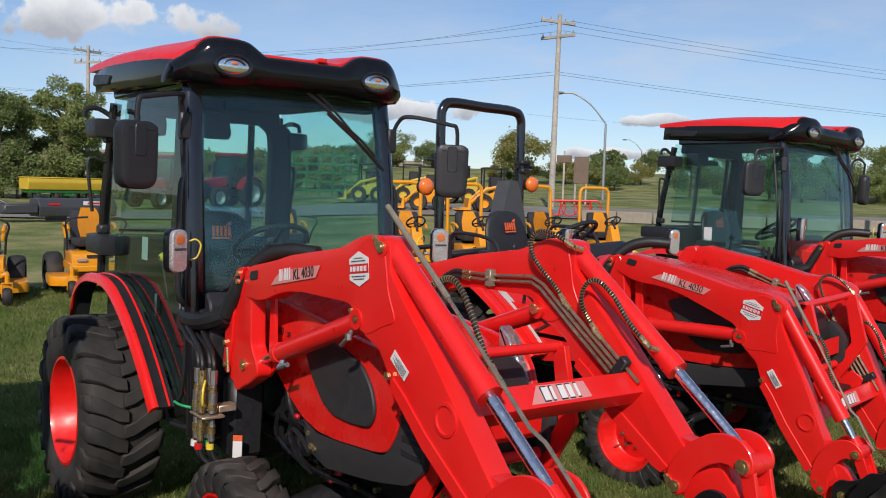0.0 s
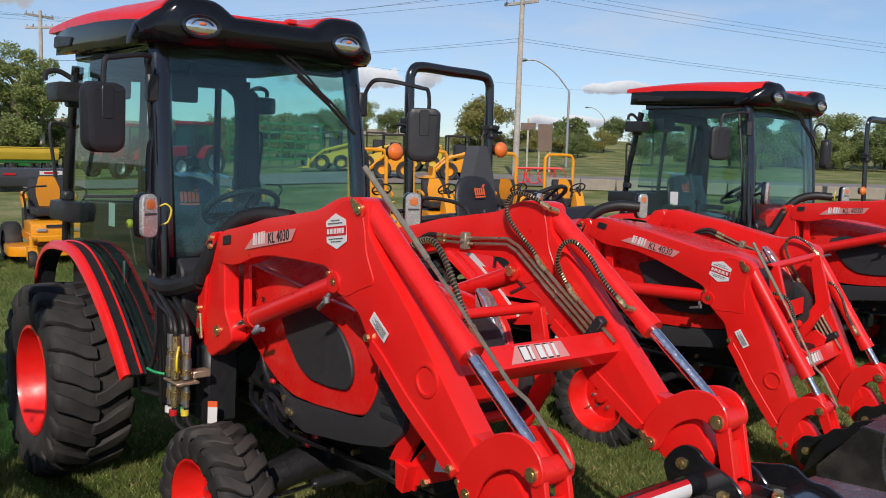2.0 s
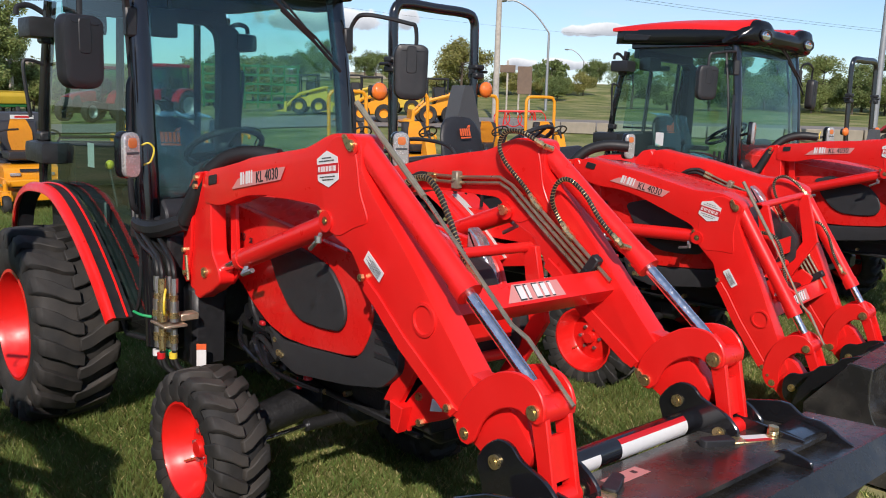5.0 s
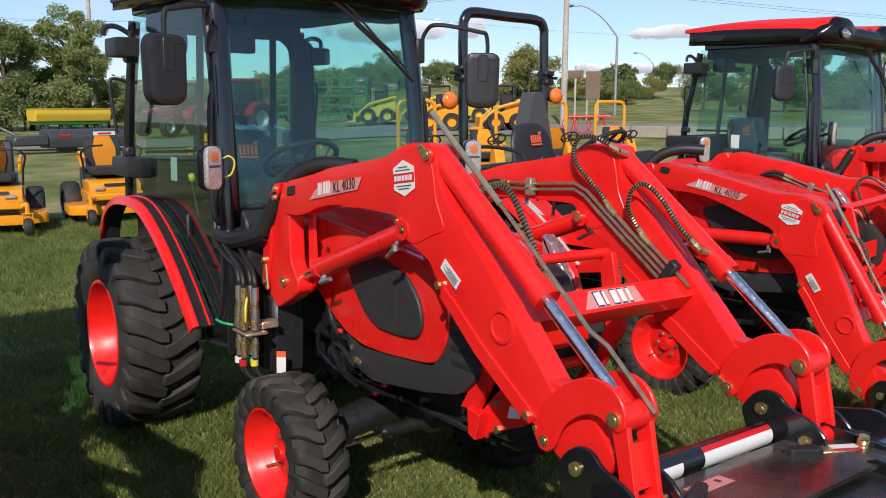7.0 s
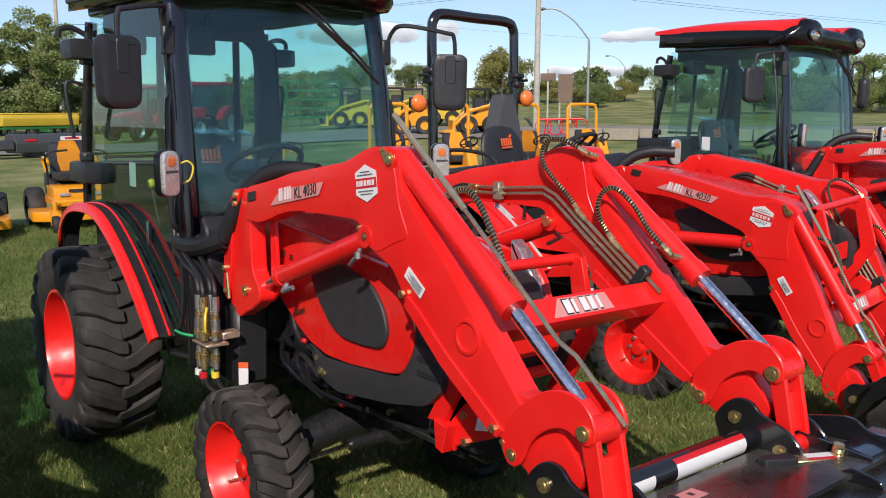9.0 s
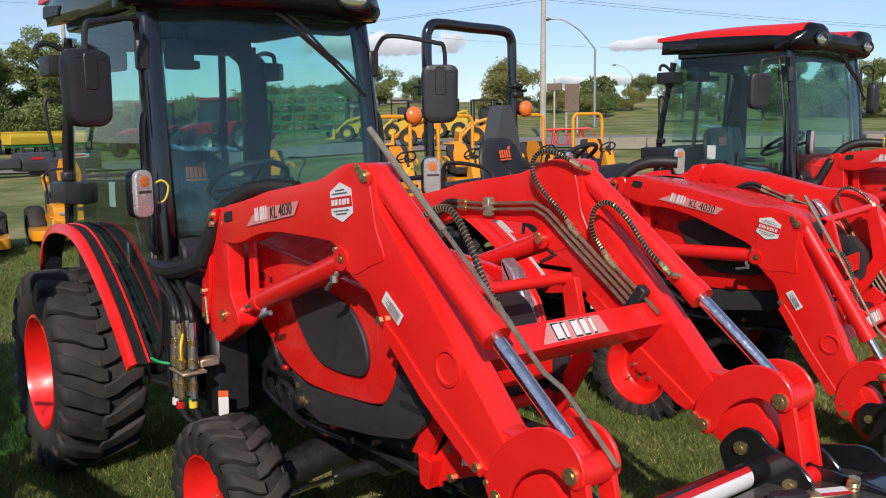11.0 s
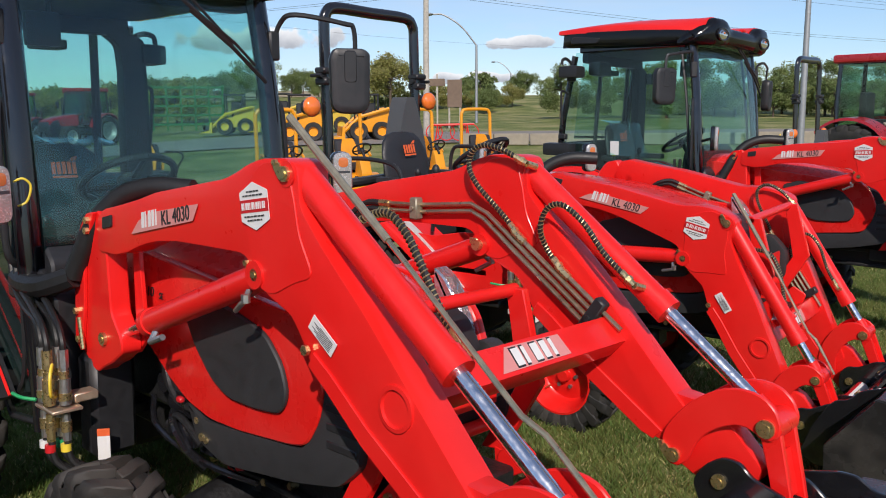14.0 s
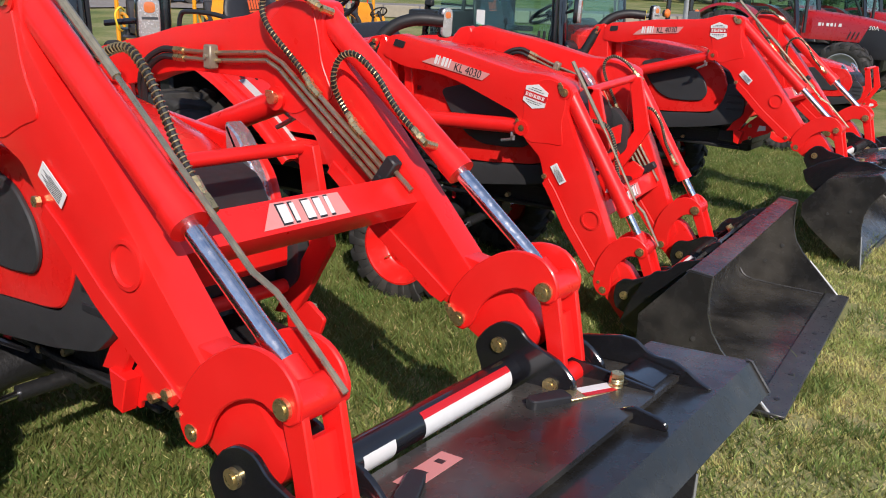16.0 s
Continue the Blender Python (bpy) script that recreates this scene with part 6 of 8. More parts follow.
    def cap():
        rows = []
        for y in np.linspace(-0.618, 0.618, 61):
            y = float(y)
            xf, zt, b = cap_front(y), cap_top(y), 2.196 + 0.012 * (1 - bump(y, 0.40, 0.16))
            rows.append([(0.78, y, b), (xf - 0.045, y, b - 0.004), (xf - 0.012, y, b + 0.018), (xf, y, b + 0.055), (xf + 0.001, y, zt - 0.052), (xf - 0.008, y, zt - 0.022), (xf - 0.028, y, zt - 0.005), (xf - 0.055, y, zt), (xf - 0.075, y, zt - 0.004), (0.78, y, zt - 0.060)])
        return Geo().loft(rows)

    def red_roof():
        rings = []
        for f in np.linspace(0, 1, 25):
            f = float(f)
            x = -0.405 + 1.385 * f
            w = 0.622 - 0.012 * (1 - f) ** 2 - 0.075 * f**8
            low = 2.352 - 0.012 * f - 0.048 * f * f
            k = f**3
            top = 2.372 + 0.115 * math.sin(math.pi * (0.10 + 0.55 * f)) * (1 - 0.35 * f)
            half = [(-w, low), (-w, low + 0.012)]
            for a in np.linspace(0.16, math.pi / 2, 14):
                y = -w * math.cos(float(a))
                dome = low + 0.012 + (top - low - 0.012) * math.sin(float(a)) ** 0.45
                half.append((y, dome * (1 - k) + (cap_top(y) + 0.006) * k))
            r = [(x, y, z) for y, z in half]
            rings.append(r + [(a, -b, c) for a, b, c in r[-2::-1]])
        return Geo().loft(rings)

    part("roof", red_roof, RED, tractor, "red moulded roof", None, "roof", 40)
    part("roof_cap", cap, LINER, tractor, "glossy black front cap of the roof, swelling round the lamps", None, "roofcap", 60)
    part("roof_edge", lambda: Geo().loft([[(x, y, 2.352), (x + 0.016, y, 2.352), (x + 0.014, y, 2.362), (x, y, 2.366)] for y in np.linspace(-0.21, 0.21, 9) for x in (cap_front(float(y)) - 0.075,)]), RED, tractor, "thin red roof edge between the lamps", None, "roofedge")
    for s in (-1, 1):
        part("side_band", (lambda q: (lambda: Geo().loft([[(x, q * 0.585, zb), (x, q * w, zb + 0.010), (x, q * (w + 0.012), zb + 0.045), (x, q * (w + 0.006), zt), (x, q * 0.56, zt)] for x, w, zb, zt in ((-0.37, 0.570, 2.236, 2.360), (-0.28, 0.602, 2.232, 2.360), (0.0, 0.612, 2.220, 2.352), (0.4, 0.614, 2.208, 2.340), (0.75, 0.608, 2.200, 2.320), (0.93, 0.590, 2.200, 2.302))])))(s), LINER, tractor, "black moulded band along the roof side", None, f"sband{s}", 50)
        part("roof_vent", (lambda q: (lambda: Geo().prism(round_poly([(-0.26, 2.262), (0.02, 2.252), (0.05, 2.298), (-0.24, 2.325)], 0.015), q * 0.600, q * 0.631, bevel=0.006)))(s), BLACK, tractor, "black rear roof vent", None, f"rvent{s}")
        part("roof_tab", (lambda q: (lambda: Geo().box((0.985, -0.285 if q < 0 else 0.10, 2.368), (0.05, 0.045, 0.022), 0.009, None, 2)))(s), RED, tractor, "small red roof tab", None, f"rtab{s}")
        lp = part("lamp_pod", (lambda q: (lambda: Geo().tube([(cap_front(q * 0.385) + 0.004, q * 0.385 + 0.084 * math.cos(a), 2.284 + 0.047 * math.sin(a)) for a in np.linspace(0, 2 * math.pi, 33)], 0.010, 8)))(s), GLOSS, tractor, "glossy black rim round the roof lamp", T((0, 0, 0)), f"pod{s}")
        part("roof_lamp", (lambda q: (lambda: Geo().ball((cap_front(q * 0.385) + 0.001, q * 0.385, 2.284), (0.016, 0.080, 0.043), 24, 12)))(s), REFLECT, lp, "oval clear work lamp", None, f"rl{s}")
        part("lens_rib", (lambda q: (lambda: Geo().tube([(cap_front(q * 0.385) + 0.0165, q * 0.385 + 0.05 * math.cos(a), 2.284 + 0.030 * math.sin(a)) for a in np.linspace(0.2, math.pi - 0.2, 13)], 0.004, 6)))(s), GREYPAINT, lp, "dark ring inside the lamp", None, f"rr{s}")
        part("bulb", (lambda q: (lambda: Geo().ball((cap_front(q * 0.385) + 0.015, q * 0.385, 2.294), (0.006, 0.018, 0.009), 12, 6)))(s), BULB, lp, "amber bulb shield", None, f"rb{s}")
    cpart("roof_beacon_socket", lambda: Geo().cyl((-0.45, 0.30, 2.36), (-0.45, 0.30, 2.43), 0.035, 0.025, 12), GREYPAINT, tractor, "small grey aerial socket", None, "socket")
    wp = part("wiper", lambda: Geo().tube([(0.985, -0.03, 2.245), (1.003, 0.07, 2.175), (1.020, 0.20, 2.070), (1.028, 0.30, 1.990)], 0.008, 6).tube([(0.985, 0.03, 2.245), (1.005, 0.13, 2.165), (1.020, 0.24, 2.055), (1.028, 0.30, 1.990)], 0.006, 6).box((0.965, 0.0, 2.240), (0.06, 0.10, 0.030), 0.012, None, 2), BLACK, tractor, "black double windscreen wiper arm", None, "wiper")
    part("blade", lambda: Geo().tube([(1.006, 0.13, 2.115), (1.026, 0.30, 1.980), (1.020, 0.46, 1.845)], 0.0085, 6).tube([(1.024, 0.20, 2.075), (1.040, 0.30, 1.998), (1.034, 0.40, 1.912)], 0.006, 6), HOSE, wp, "rubber wiper blade", None, "blade")
    # inside
    part("inner_mirror", lambda: Geo().box((0.72, -0.33, 2.03), (0.04, 0.13, 0.13), 0.02, None, 2).cyl((0.72, -0.30, 2.08), (0.72, -0.30, 2.17), 0.012, seg=8), BLACK, tractor, "inside mirror", None, "imir")
    cpart("headliner", lambda: Geo().prism(round_poly([(-0.52, -0.49), (0.76, -0.49), (0.76, 0.49), (-0.52, 0.49)], 0.05), 2.158, 2.172, "z", 0.005, 2).box((-0.50, 0, 2.125), (0.08, 0.90, 0.09), 0.03, None, 2).box((0.70, 0, 2.14), (0.10, 0.98, 0.05), 0.02, None, 2), SEAT, tractor, "black headliner inside the cab", None, "hliner")
    part("roll_post", lambda: Geo().prism(round_poly([(0.40, 1.05), (0.56, 1.05), (0.55, 1.85), (0.545, 2.10), (0.36, 2.16), (0.34, 2.12), (0.41, 2.07), (0.42, 1.95)], 0.03), -0.25, -0.17, "x", 0.012, 2), SEAT, tractor, "wide black trimmed roll post inside the cab", None, "rpost")
    part("interior_light", lambda: Geo().box((-0.30, 0.10, 2.06), (0.10, 0.16, 0.05), 0.015, None, 2), BLACK, tractor, "", None, "ilight")
    cpart("speaker_pod", lambda: Geo().box((-0.36, -0.38, 2.03), (0.16, 0.18, 0.12), 0.04, None, 2), BLACK, tractor, "black speaker pod", None, "speaker")
    cpart("side_console", lambda: Geo().box((0.15, -0.36, 1.02), (0.55, 0.14, 0.20), 0.03, None, 2).box((0.15, 0.36, 1.02), (0.55, 0.14, 0.20), 0.03, None, 2), BLACK, tractor, "black side console", None, "console")
    part("door_label", lambda: Geo().box((0.255, -0.525, 1.385), (0.085, 0.002, 0.12), 0), WHITE, tractor, "white warning sheet inside the door", None, "dlabel")


def open_station(tractor):
    """Open driver's platform with a folding roll bar."""
    fenders(tractor, 0.30)
    rb = part("roll_bar", lambda: Geo().tube(curve_pts([(-0.34, -0.455, 0.75), (-0.34, -0.455, 1.3), (-0.36, -0.455, 1.9), (-0.37, -0.455, 2.25), (-0.37, -0.44, 2.36), (-0.37, -0.35, 2.41), (-0.37, 0, 2.41), (-0.37, 0.35, 2.41), (-0.37, 0.44, 2.36), (-0.37, 0.455, 2.25), (-0.36, 0.455, 1.9), (-0.34, 0.455, 1.3), (-0.34, 0.455, 0.75)], 4), 0.040, 10, 0.9), GLOSS, tractor, "glossy black roll bar", None, "ropsbar")
    for s in (-1, 1):
        part("fold_joint", (lambda q: (lambda: Geo().box((-0.35, q * 0.47, 1.92), (0.11, 0.10, 0.05), 0.012).box((-0.35, q * 0.47, 1.99), (0.10, 0.11, 0.04), 0.01).cyl((-0.40, q * 0.55, 1.955), (-0.30, q * 0.55, 1.955), 0.012, seg=8).cyl((-0.35, q * 0.40, 1.955), (-0.35, q * 0.54, 1.955), 0.02, seg=10)))(s), BLACK, rb, "roll bar hinge with pin", None, f"fold{s}")
        sl = part("signal_lamp", (lambda q: (lambda: Geo().cyl((-0.36, q * 0.592, 1.78), (-0.31, q * 0.592, 1.78), 0.05, 0.054, 18).box((-0.35, q * 0.53, 1.78), (0.04, 0.12, 0.05), 0.01)))(s), BLACK, tractor, "black lamp base on the roll bar", None, f"osig{s}")
        part("lens", (lambda q: (lambda: Geo().ball((-0.30, q * 0.595, 1.78), (0.045, 0.068, 0.068), 18, 10)))(s), AMBER, sl, "orange lens", None, f"olens{s}")
        part("grab_rail", (lambda q: (lambda: Geo().tube(curve_pts([(0.42, q * 0.55, 1.10), (0.44, q * 0.56, 1.30), (0.36, q * 0.56, 1.42), (0.05, q * 0.56, 1.45), (-0.06, q * 0.56, 1.40), (-0.08, q * 0.55, 1.12)], 5), 0.014, 8)))(s), BLACK, tractor, "black grab rail on the fender", None, f"grail{s}")
        tl = part("turn_signal", (lambda q: (lambda: Geo().prism(round_poly([(-0.045, -0.095), (0.045, -0.095), (0.045, 0.095), (-0.045, 0.095)], 0.042, 6), -0.02, 0.012, "x", 0.008, 2).cyl((-0.02, 0, 0), (-0.10, 0.14 * -q, -0.02), 0.012, seg=8)))(s), GLOSS, tractor, "black-backed front turn signal lamp with an oval lens", T((1.05, s * 0.62, 1.42)) @ Matrix.Rotation(radians(-20 * s), 4, "Z"), f"ts{s}")
        part("lamp_lens", Geo(), LENS, tl, "clear ribbed lens over a bright reflector", None, f"tsl{s}")
        part("bulb", Geo(), BULB, tl, "amber bulb", None, f"tsb{s}")
    part("step_guard", lambda: Geo().prism(round_poly([(0.40, 1.00), (0.62, 0.99), (0.85, 1.03), (1.12, 1.03), (1.30, 0.88), (1.26, 0.70), (0.80, 0.62), (0.60, 0.72)], 0.03), -0.50, -0.488, bevel=0.004), RED, tractor, "red plate ahead of the fender", None, "stepg")
    for x_ in (0.92, 1.04):
        part("pedal_knob", lambda: Geo().tube([(0, 0, 0), (0.01, -0.02, 0.06)], 0.007, 6).ball((0.01, -0.02, 0.065), (0.026, 0.020, 0.012), 12, 6), BLACK, tractor, "black mushroom-shaped knob", T((x_, -0.49, 1.03)), "pknob")
    part("platform", lambda: Geo().box((0.55, 0, 0.80), (0.95, 1.0, 0.05), 0.01).box((-0.30, 0, 0.95), (0.12, 1.02, 0.35), 0.02).box((-0.28, 0, 1.25), (0.10, 0.90, 0.06), 0.02).box((1.04, 0, 1.05), (0.10, 0.66, 0.55), 0.04), BLACK, tractor, "black platform and rear cross member", None, "platform")
    part("seat_shroud", lambda: Geo().loft([[(-0.24, 0.16 + y * w, z), (-0.10, 0.16 + y * w, z)][::1] + [(-0.10, 0.16 - y * w, z), (-0.24, 0.16 - y * w, z)] for z, w in ((1.2, 0.17), (1.45, 0.15), (1.62, 0.11), (1.76, 0.065), (1.82, 0.04)) for y in (1,)]), GREY_SHROUD, tractor, "grey tall seat back shroud", None, "shroud")
    part("wrapped_joint", Geo(), HOSE, tractor, "bundle of hoses in a black sleeve", None, "sleeve")
    part("joystick", lambda: Geo().tube([(0.55, -0.42, 1.0), (0.60, -0.43, 1.35)], 0.012, 8).ball((0.60, -0.43, 1.38), (0.025, 0.025, 0.04)), BLACK, tractor, "black loader joystick", None, "joy")


ROOF_PARTS = {"roof", "roof_cap", "roof_edge", "side_band", "roof_vent", "roof_tab", "lamp_pod", "roof_beacon_socket", "wiper"}
LEANING = ROOF_PARTS | {"front_pillar", "rear_pillar", "top_rail", "door", "mirror_arm", "turn_signal", "windscreen", "rear_window", "rear_frame", "headliner", "roll_post", "inner_mirror", "grab_handle", "rear_light_bar", "door_stay", "speaker_pod", "interior_light", "roll_bar"}


def compact_tractor(m, closed, boom, tip, label, key="L", lean=0.0, settle=(0, 0, 0), ahead=0.0, mirrors=0.0, tall=1.0):
    """lean: tilt of the cab or roll bar; ahead: how far forward it is mounted; mirrors: degrees by which the mirrors are swung back; tall: height of the roll bar."""
    tr = thing("tractor", m, label, "tractor", "red compact tractors in a row")
    engine_half(tr, key)
    if closed:
        cab(tr)
    else:
        open_station(tr)
    # the cab or roll bar sits on soft mounts and leans a little on the chassis
    for ob in tr.children:
        kind = ob.name.split(".")[0]
        if kind == "roll_bar":
            ob.matrix_basis = T((0, 0, 0.75)) @ Matrix.Diagonal((1, 1, tall, 1)) @ T((0, 0, -0.75)) @ ob.matrix_basis
        if kind == "mirror_arm" and mirrors:
            q = 1 if ob.data.vertices[0].co.y > 0 else -1
            hinge = T((0.92, q * 0.56, 0))
            ob.matrix_basis = hinge @ Matrix.Rotation(radians(q * mirrors), 4, "Z") @ hinge.inverted() @ ob.matrix_basis
        if lean and kind in LEANING:
            a = lean * (1.33 if kind in ROOF_PARTS else 1.0)
            ob.matrix_basis = T((0, 0, 0.9)) @ Matrix.Rotation(radians(a), 4, "X") @ T((ahead, 0, -0.9)) @ ob.matrix_basis
    seat_parts(tr, key, closed)
    if boom is not None:
        loader(tr, boom, tip, key, True, settle)
    return tr

# ---- the row of compact tractors ----
ROLL1 = T((-5.0, 1.867, 0)) @ Matrix.Rotation(radians(-1.65), 4, "X") @ T((0, 0.6, 0))
compact_tractor(ROLL1, True, 0.0, 46, "bright red cab tractor, green glass, its loader bucket tipped down", "L1", 1.2)
compact_tractor(pose(-5.192, 5.006, -0.017, 2.0, 0, 4.34), False, 21.07, 0, "bright red open tractor, black roll bar, bucket flat on grass", "L2", -3.0, (0.02, 0.042, -2.6))
compact_tractor(pose(-5.22, 7.782, 0.0, 0.2, 0, -0.8), True, 5.3, 38, "bright red cab tractor with raised loader, beside an open tractor", "L3", -2.0, (0, 0, 0), 0.06, 45)
compact_tractor(pose(-4.68, 11.6, 0.0, 0, 0, 0) @ Matrix.Diagonal((0.80, 0.80, 0.80, 1)), False, None, 0, "small bright red open tractor, black roll bar, without loader", "L4", tall=1.28)
# out of view: added so that its shadow falls on the near grass
compact_tractor(pose(-5.05, -0.02, 0.0, 0, 0, 0), True, 4, 40, "unseen bright red cab tractor, added at the near end of the row for its shadow", "L0")

# ---- ground ----
def height(x, y):
    """The lot is flat; far behind it the land rises to a low grassy ridge."""
    d = math.hypot(x + 0.5, y - 0.5)
    side = min(max((math.atan2(y, -x) - 0.30) / 0.35, 0), 1)
    side = side * side * (3 - 2 * side)
    z = 0.55 * side * min(max((d - 24) / 14, 0), 1) + 0.75 * side * min(max((d - 38) / 25, 0), 1)
    k = min(max((d - 66) / 32, 0), 1)
    z += (0.4 + 1.9 * side) * k * k * (3 - 2 * k)
    return z


def ground_mesh():
    xs, ys = [], []
    rad = [0, 2, 4, 6, 8, 10, 13, 16, 20, 24, 28, 31, 33, 36, 40, 44, 48, 54, 60, 66, 72, 78, 84, 90, 98, 110, 140, 200, 400, 900, 2500]
    n = 120
    v, f = [], []
    for r in rad:
        for k in range(n):
            a = 2 * math.pi * k / n
            x, y = -0.5 + r * math.cos(a), 0.5 + r * math.sin(a)
            v.append((x, y, height(x, y) + (0.02 * noise.noise((x * 0.35, y * 0.35, 0)) if 9 < r < 60 else 0)))
    for i in range(len(rad) - 1):
        for k in range(n):
            f.append((i * n + k, i * n + (k + 1) % n, (i + 1) * n + (k + 1) % n, (i + 1) * n + k))
    return Geo().raw(v, f)


def grass_material(name, cols, scale):
    m = bpy.data.materials.new(name)
    m.use_nodes = True
    n, l = m.node_tree.nodes, m.node_tree.links
    bs = n["Principled BSDF"]
    co, a, b, c = n.new("ShaderNodeTexCoord"), n.new("ShaderNodeTexNoise"), n.new("ShaderNodeTexNoise"), n.new("ShaderNodeTexNoise")
    a.inputs["Scale"].default_value, a.inputs["Detail"].default_value = 0.55 * scale, 5
    b.inputs["Scale"].default_value, b.inputs["Detail"].default_value = 9 * scale, 6
    c.inputs["Scale"].default_value, c.inputs["Detail"].default_value = 70 * scale, 3
    for q in (a, b, c):
        l.new(co.outputs["Object"], q.inputs["Vector"])
    s1, s2 = n.new("ShaderNodeMath"), n.new("ShaderNodeMath")
    s1.operation = s2.operation = "MULTIPLY_ADD"
    s1.inputs[1].default_value, s2.inputs[1].default_value = 0.35, 0.35
    l.new(b.outputs["Fac"], s1.inputs[0])
    l.new(a.outputs["Fac"], s1.inputs[2])
    l.new(c.outputs["Fac"], s2.inputs[0])
    l.new(s1.outputs[0], s2.inputs[2])
    r = n.new("ShaderNodeValToRGB")
    e = r.color_ramp.elements
    e[0].position, e[0].color = 0.58, (*cols[0], 1)
    e[1].position, e[1].color = 1.0, (*cols[2], 1)
    k = e.new(0.80)
    k.color = (*cols[1], 1)
    l.new(s2.outputs[0], r.inputs["Fac"])
    sep, dry, mixc, dn = n.new("ShaderNodeSeparateXYZ"), n.new("ShaderNodeMapRange"), n.new("ShaderNodeMixRGB"), n.new("ShaderNodeMath")
    dry.inputs["From Min"].default_value, dry.inputs["From Max"].default_value, dry.inputs["To Max"].default_value = -3.0, -1.2, 0.80
    l.new(co.outputs["Object"], sep.inputs[0])
    l.new(sep.outputs["X"], dry.inputs["Value"])
    dn.operation = "MULTIPLY"
    l.new(dry.outputs["Result"], dn.inputs[0])
    l.new(s1.outputs[0], dn.inputs[1])
    l.new(dn.outputs[0], mixc.inputs["Fac"])
    l.new(r.outputs["Color"], mixc.inputs["Color1"])
    mixc.inputs["Color2"].default_value = (0.345, 0.315, 0.155, 1)
    l.new(mixc.outputs["Color"], bs.inputs["Base Color"])
    bs.inputs["Roughness"].default_value, bs.inputs["Specular IOR Level"].default_value = 0.85, 0.2
    bp = n.new("ShaderNodeBump")
    bp.inputs["Strength"].default_value, bp.inputs["Distance"].default_value = 0.6, 0.03
    l.new(s2.outputs[0], bp.inputs["Height"])
    l.new(bp.outputs["Normal"], bs.inputs["Normal"])
    return m


def spun(x, y):
    """A place beyond the lot, swung a little about the head of the lot on the side of the road."""
    a = math.degrees(math.atan2(y - 0.6, -0.6 - x))
    k = min(max((a - 12) / 24, 0), 1)
    w = Matrix.Rotation(radians(1.12 * k * k * (3 - 2 * k)), 2)
    p = w @ Vector((x + 0.6, y - 0.6))
    return (p.x - 0.6, p.y + 0.6)


GRASS = grass_material("mown_grass", ((0.055, 0.080, 0.020), (0.145, 0.175, 0.048), (0.30, 0.27, 0.12)), 1.0)
tagged(new("ground", ground_mesh().mesh("ground", GRASS, 80)), "mown green lot grass with dry patches, rising to a ridge", "grass", kind="structure")
GRAVEL = mat("gravel", (0.23, 0.205, 0.18), 0.95, vary=0.25, scale=2.5, bump=0.4, bump_scale=14)
ASPHALT = mat("asphalt", (0.13, 0.125, 0.12), 0.9, vary=0.15, scale=1.5)


def strip(pts, w0, w1, lift, name, material, label, category):
    """A band of road that lies on the ground along a line."""
    rows = []
    P_ = [Vector((*p, 0)) for p in pts]
    line = curve_pts(P_, 10)
    for i, p in enumerate(line):
        d = (line[min(i + 1, len(line) - 1)] - line[max(i - 1, 0)]).normalized()
        s = Vector((-d.y, d.x, 0))
        for k in range(5):
            q = p + s * (w0 + (w1 - w0) * k / 4)
            rows.append((q.x, q.y, height(q.x, q.y) + lift))
    f = [(i * 5 + k, i * 5 + k + 1, i * 5 + k + 6, i * 5 + k + 5) for i in range(len(line) - 1) for k in range(4)]
    return tagged(new(name, Geo().raw(rows, f).mesh(name, material, 80)), label, category, kind="structure")


strip([(-40, -30), (-38, 0), (-34, 14), (-26, 28), (-10, 40), (10, 46)], -2, 6, 0.05, "road", GRAVEL, "pale gravel service road behind the lot", "road")

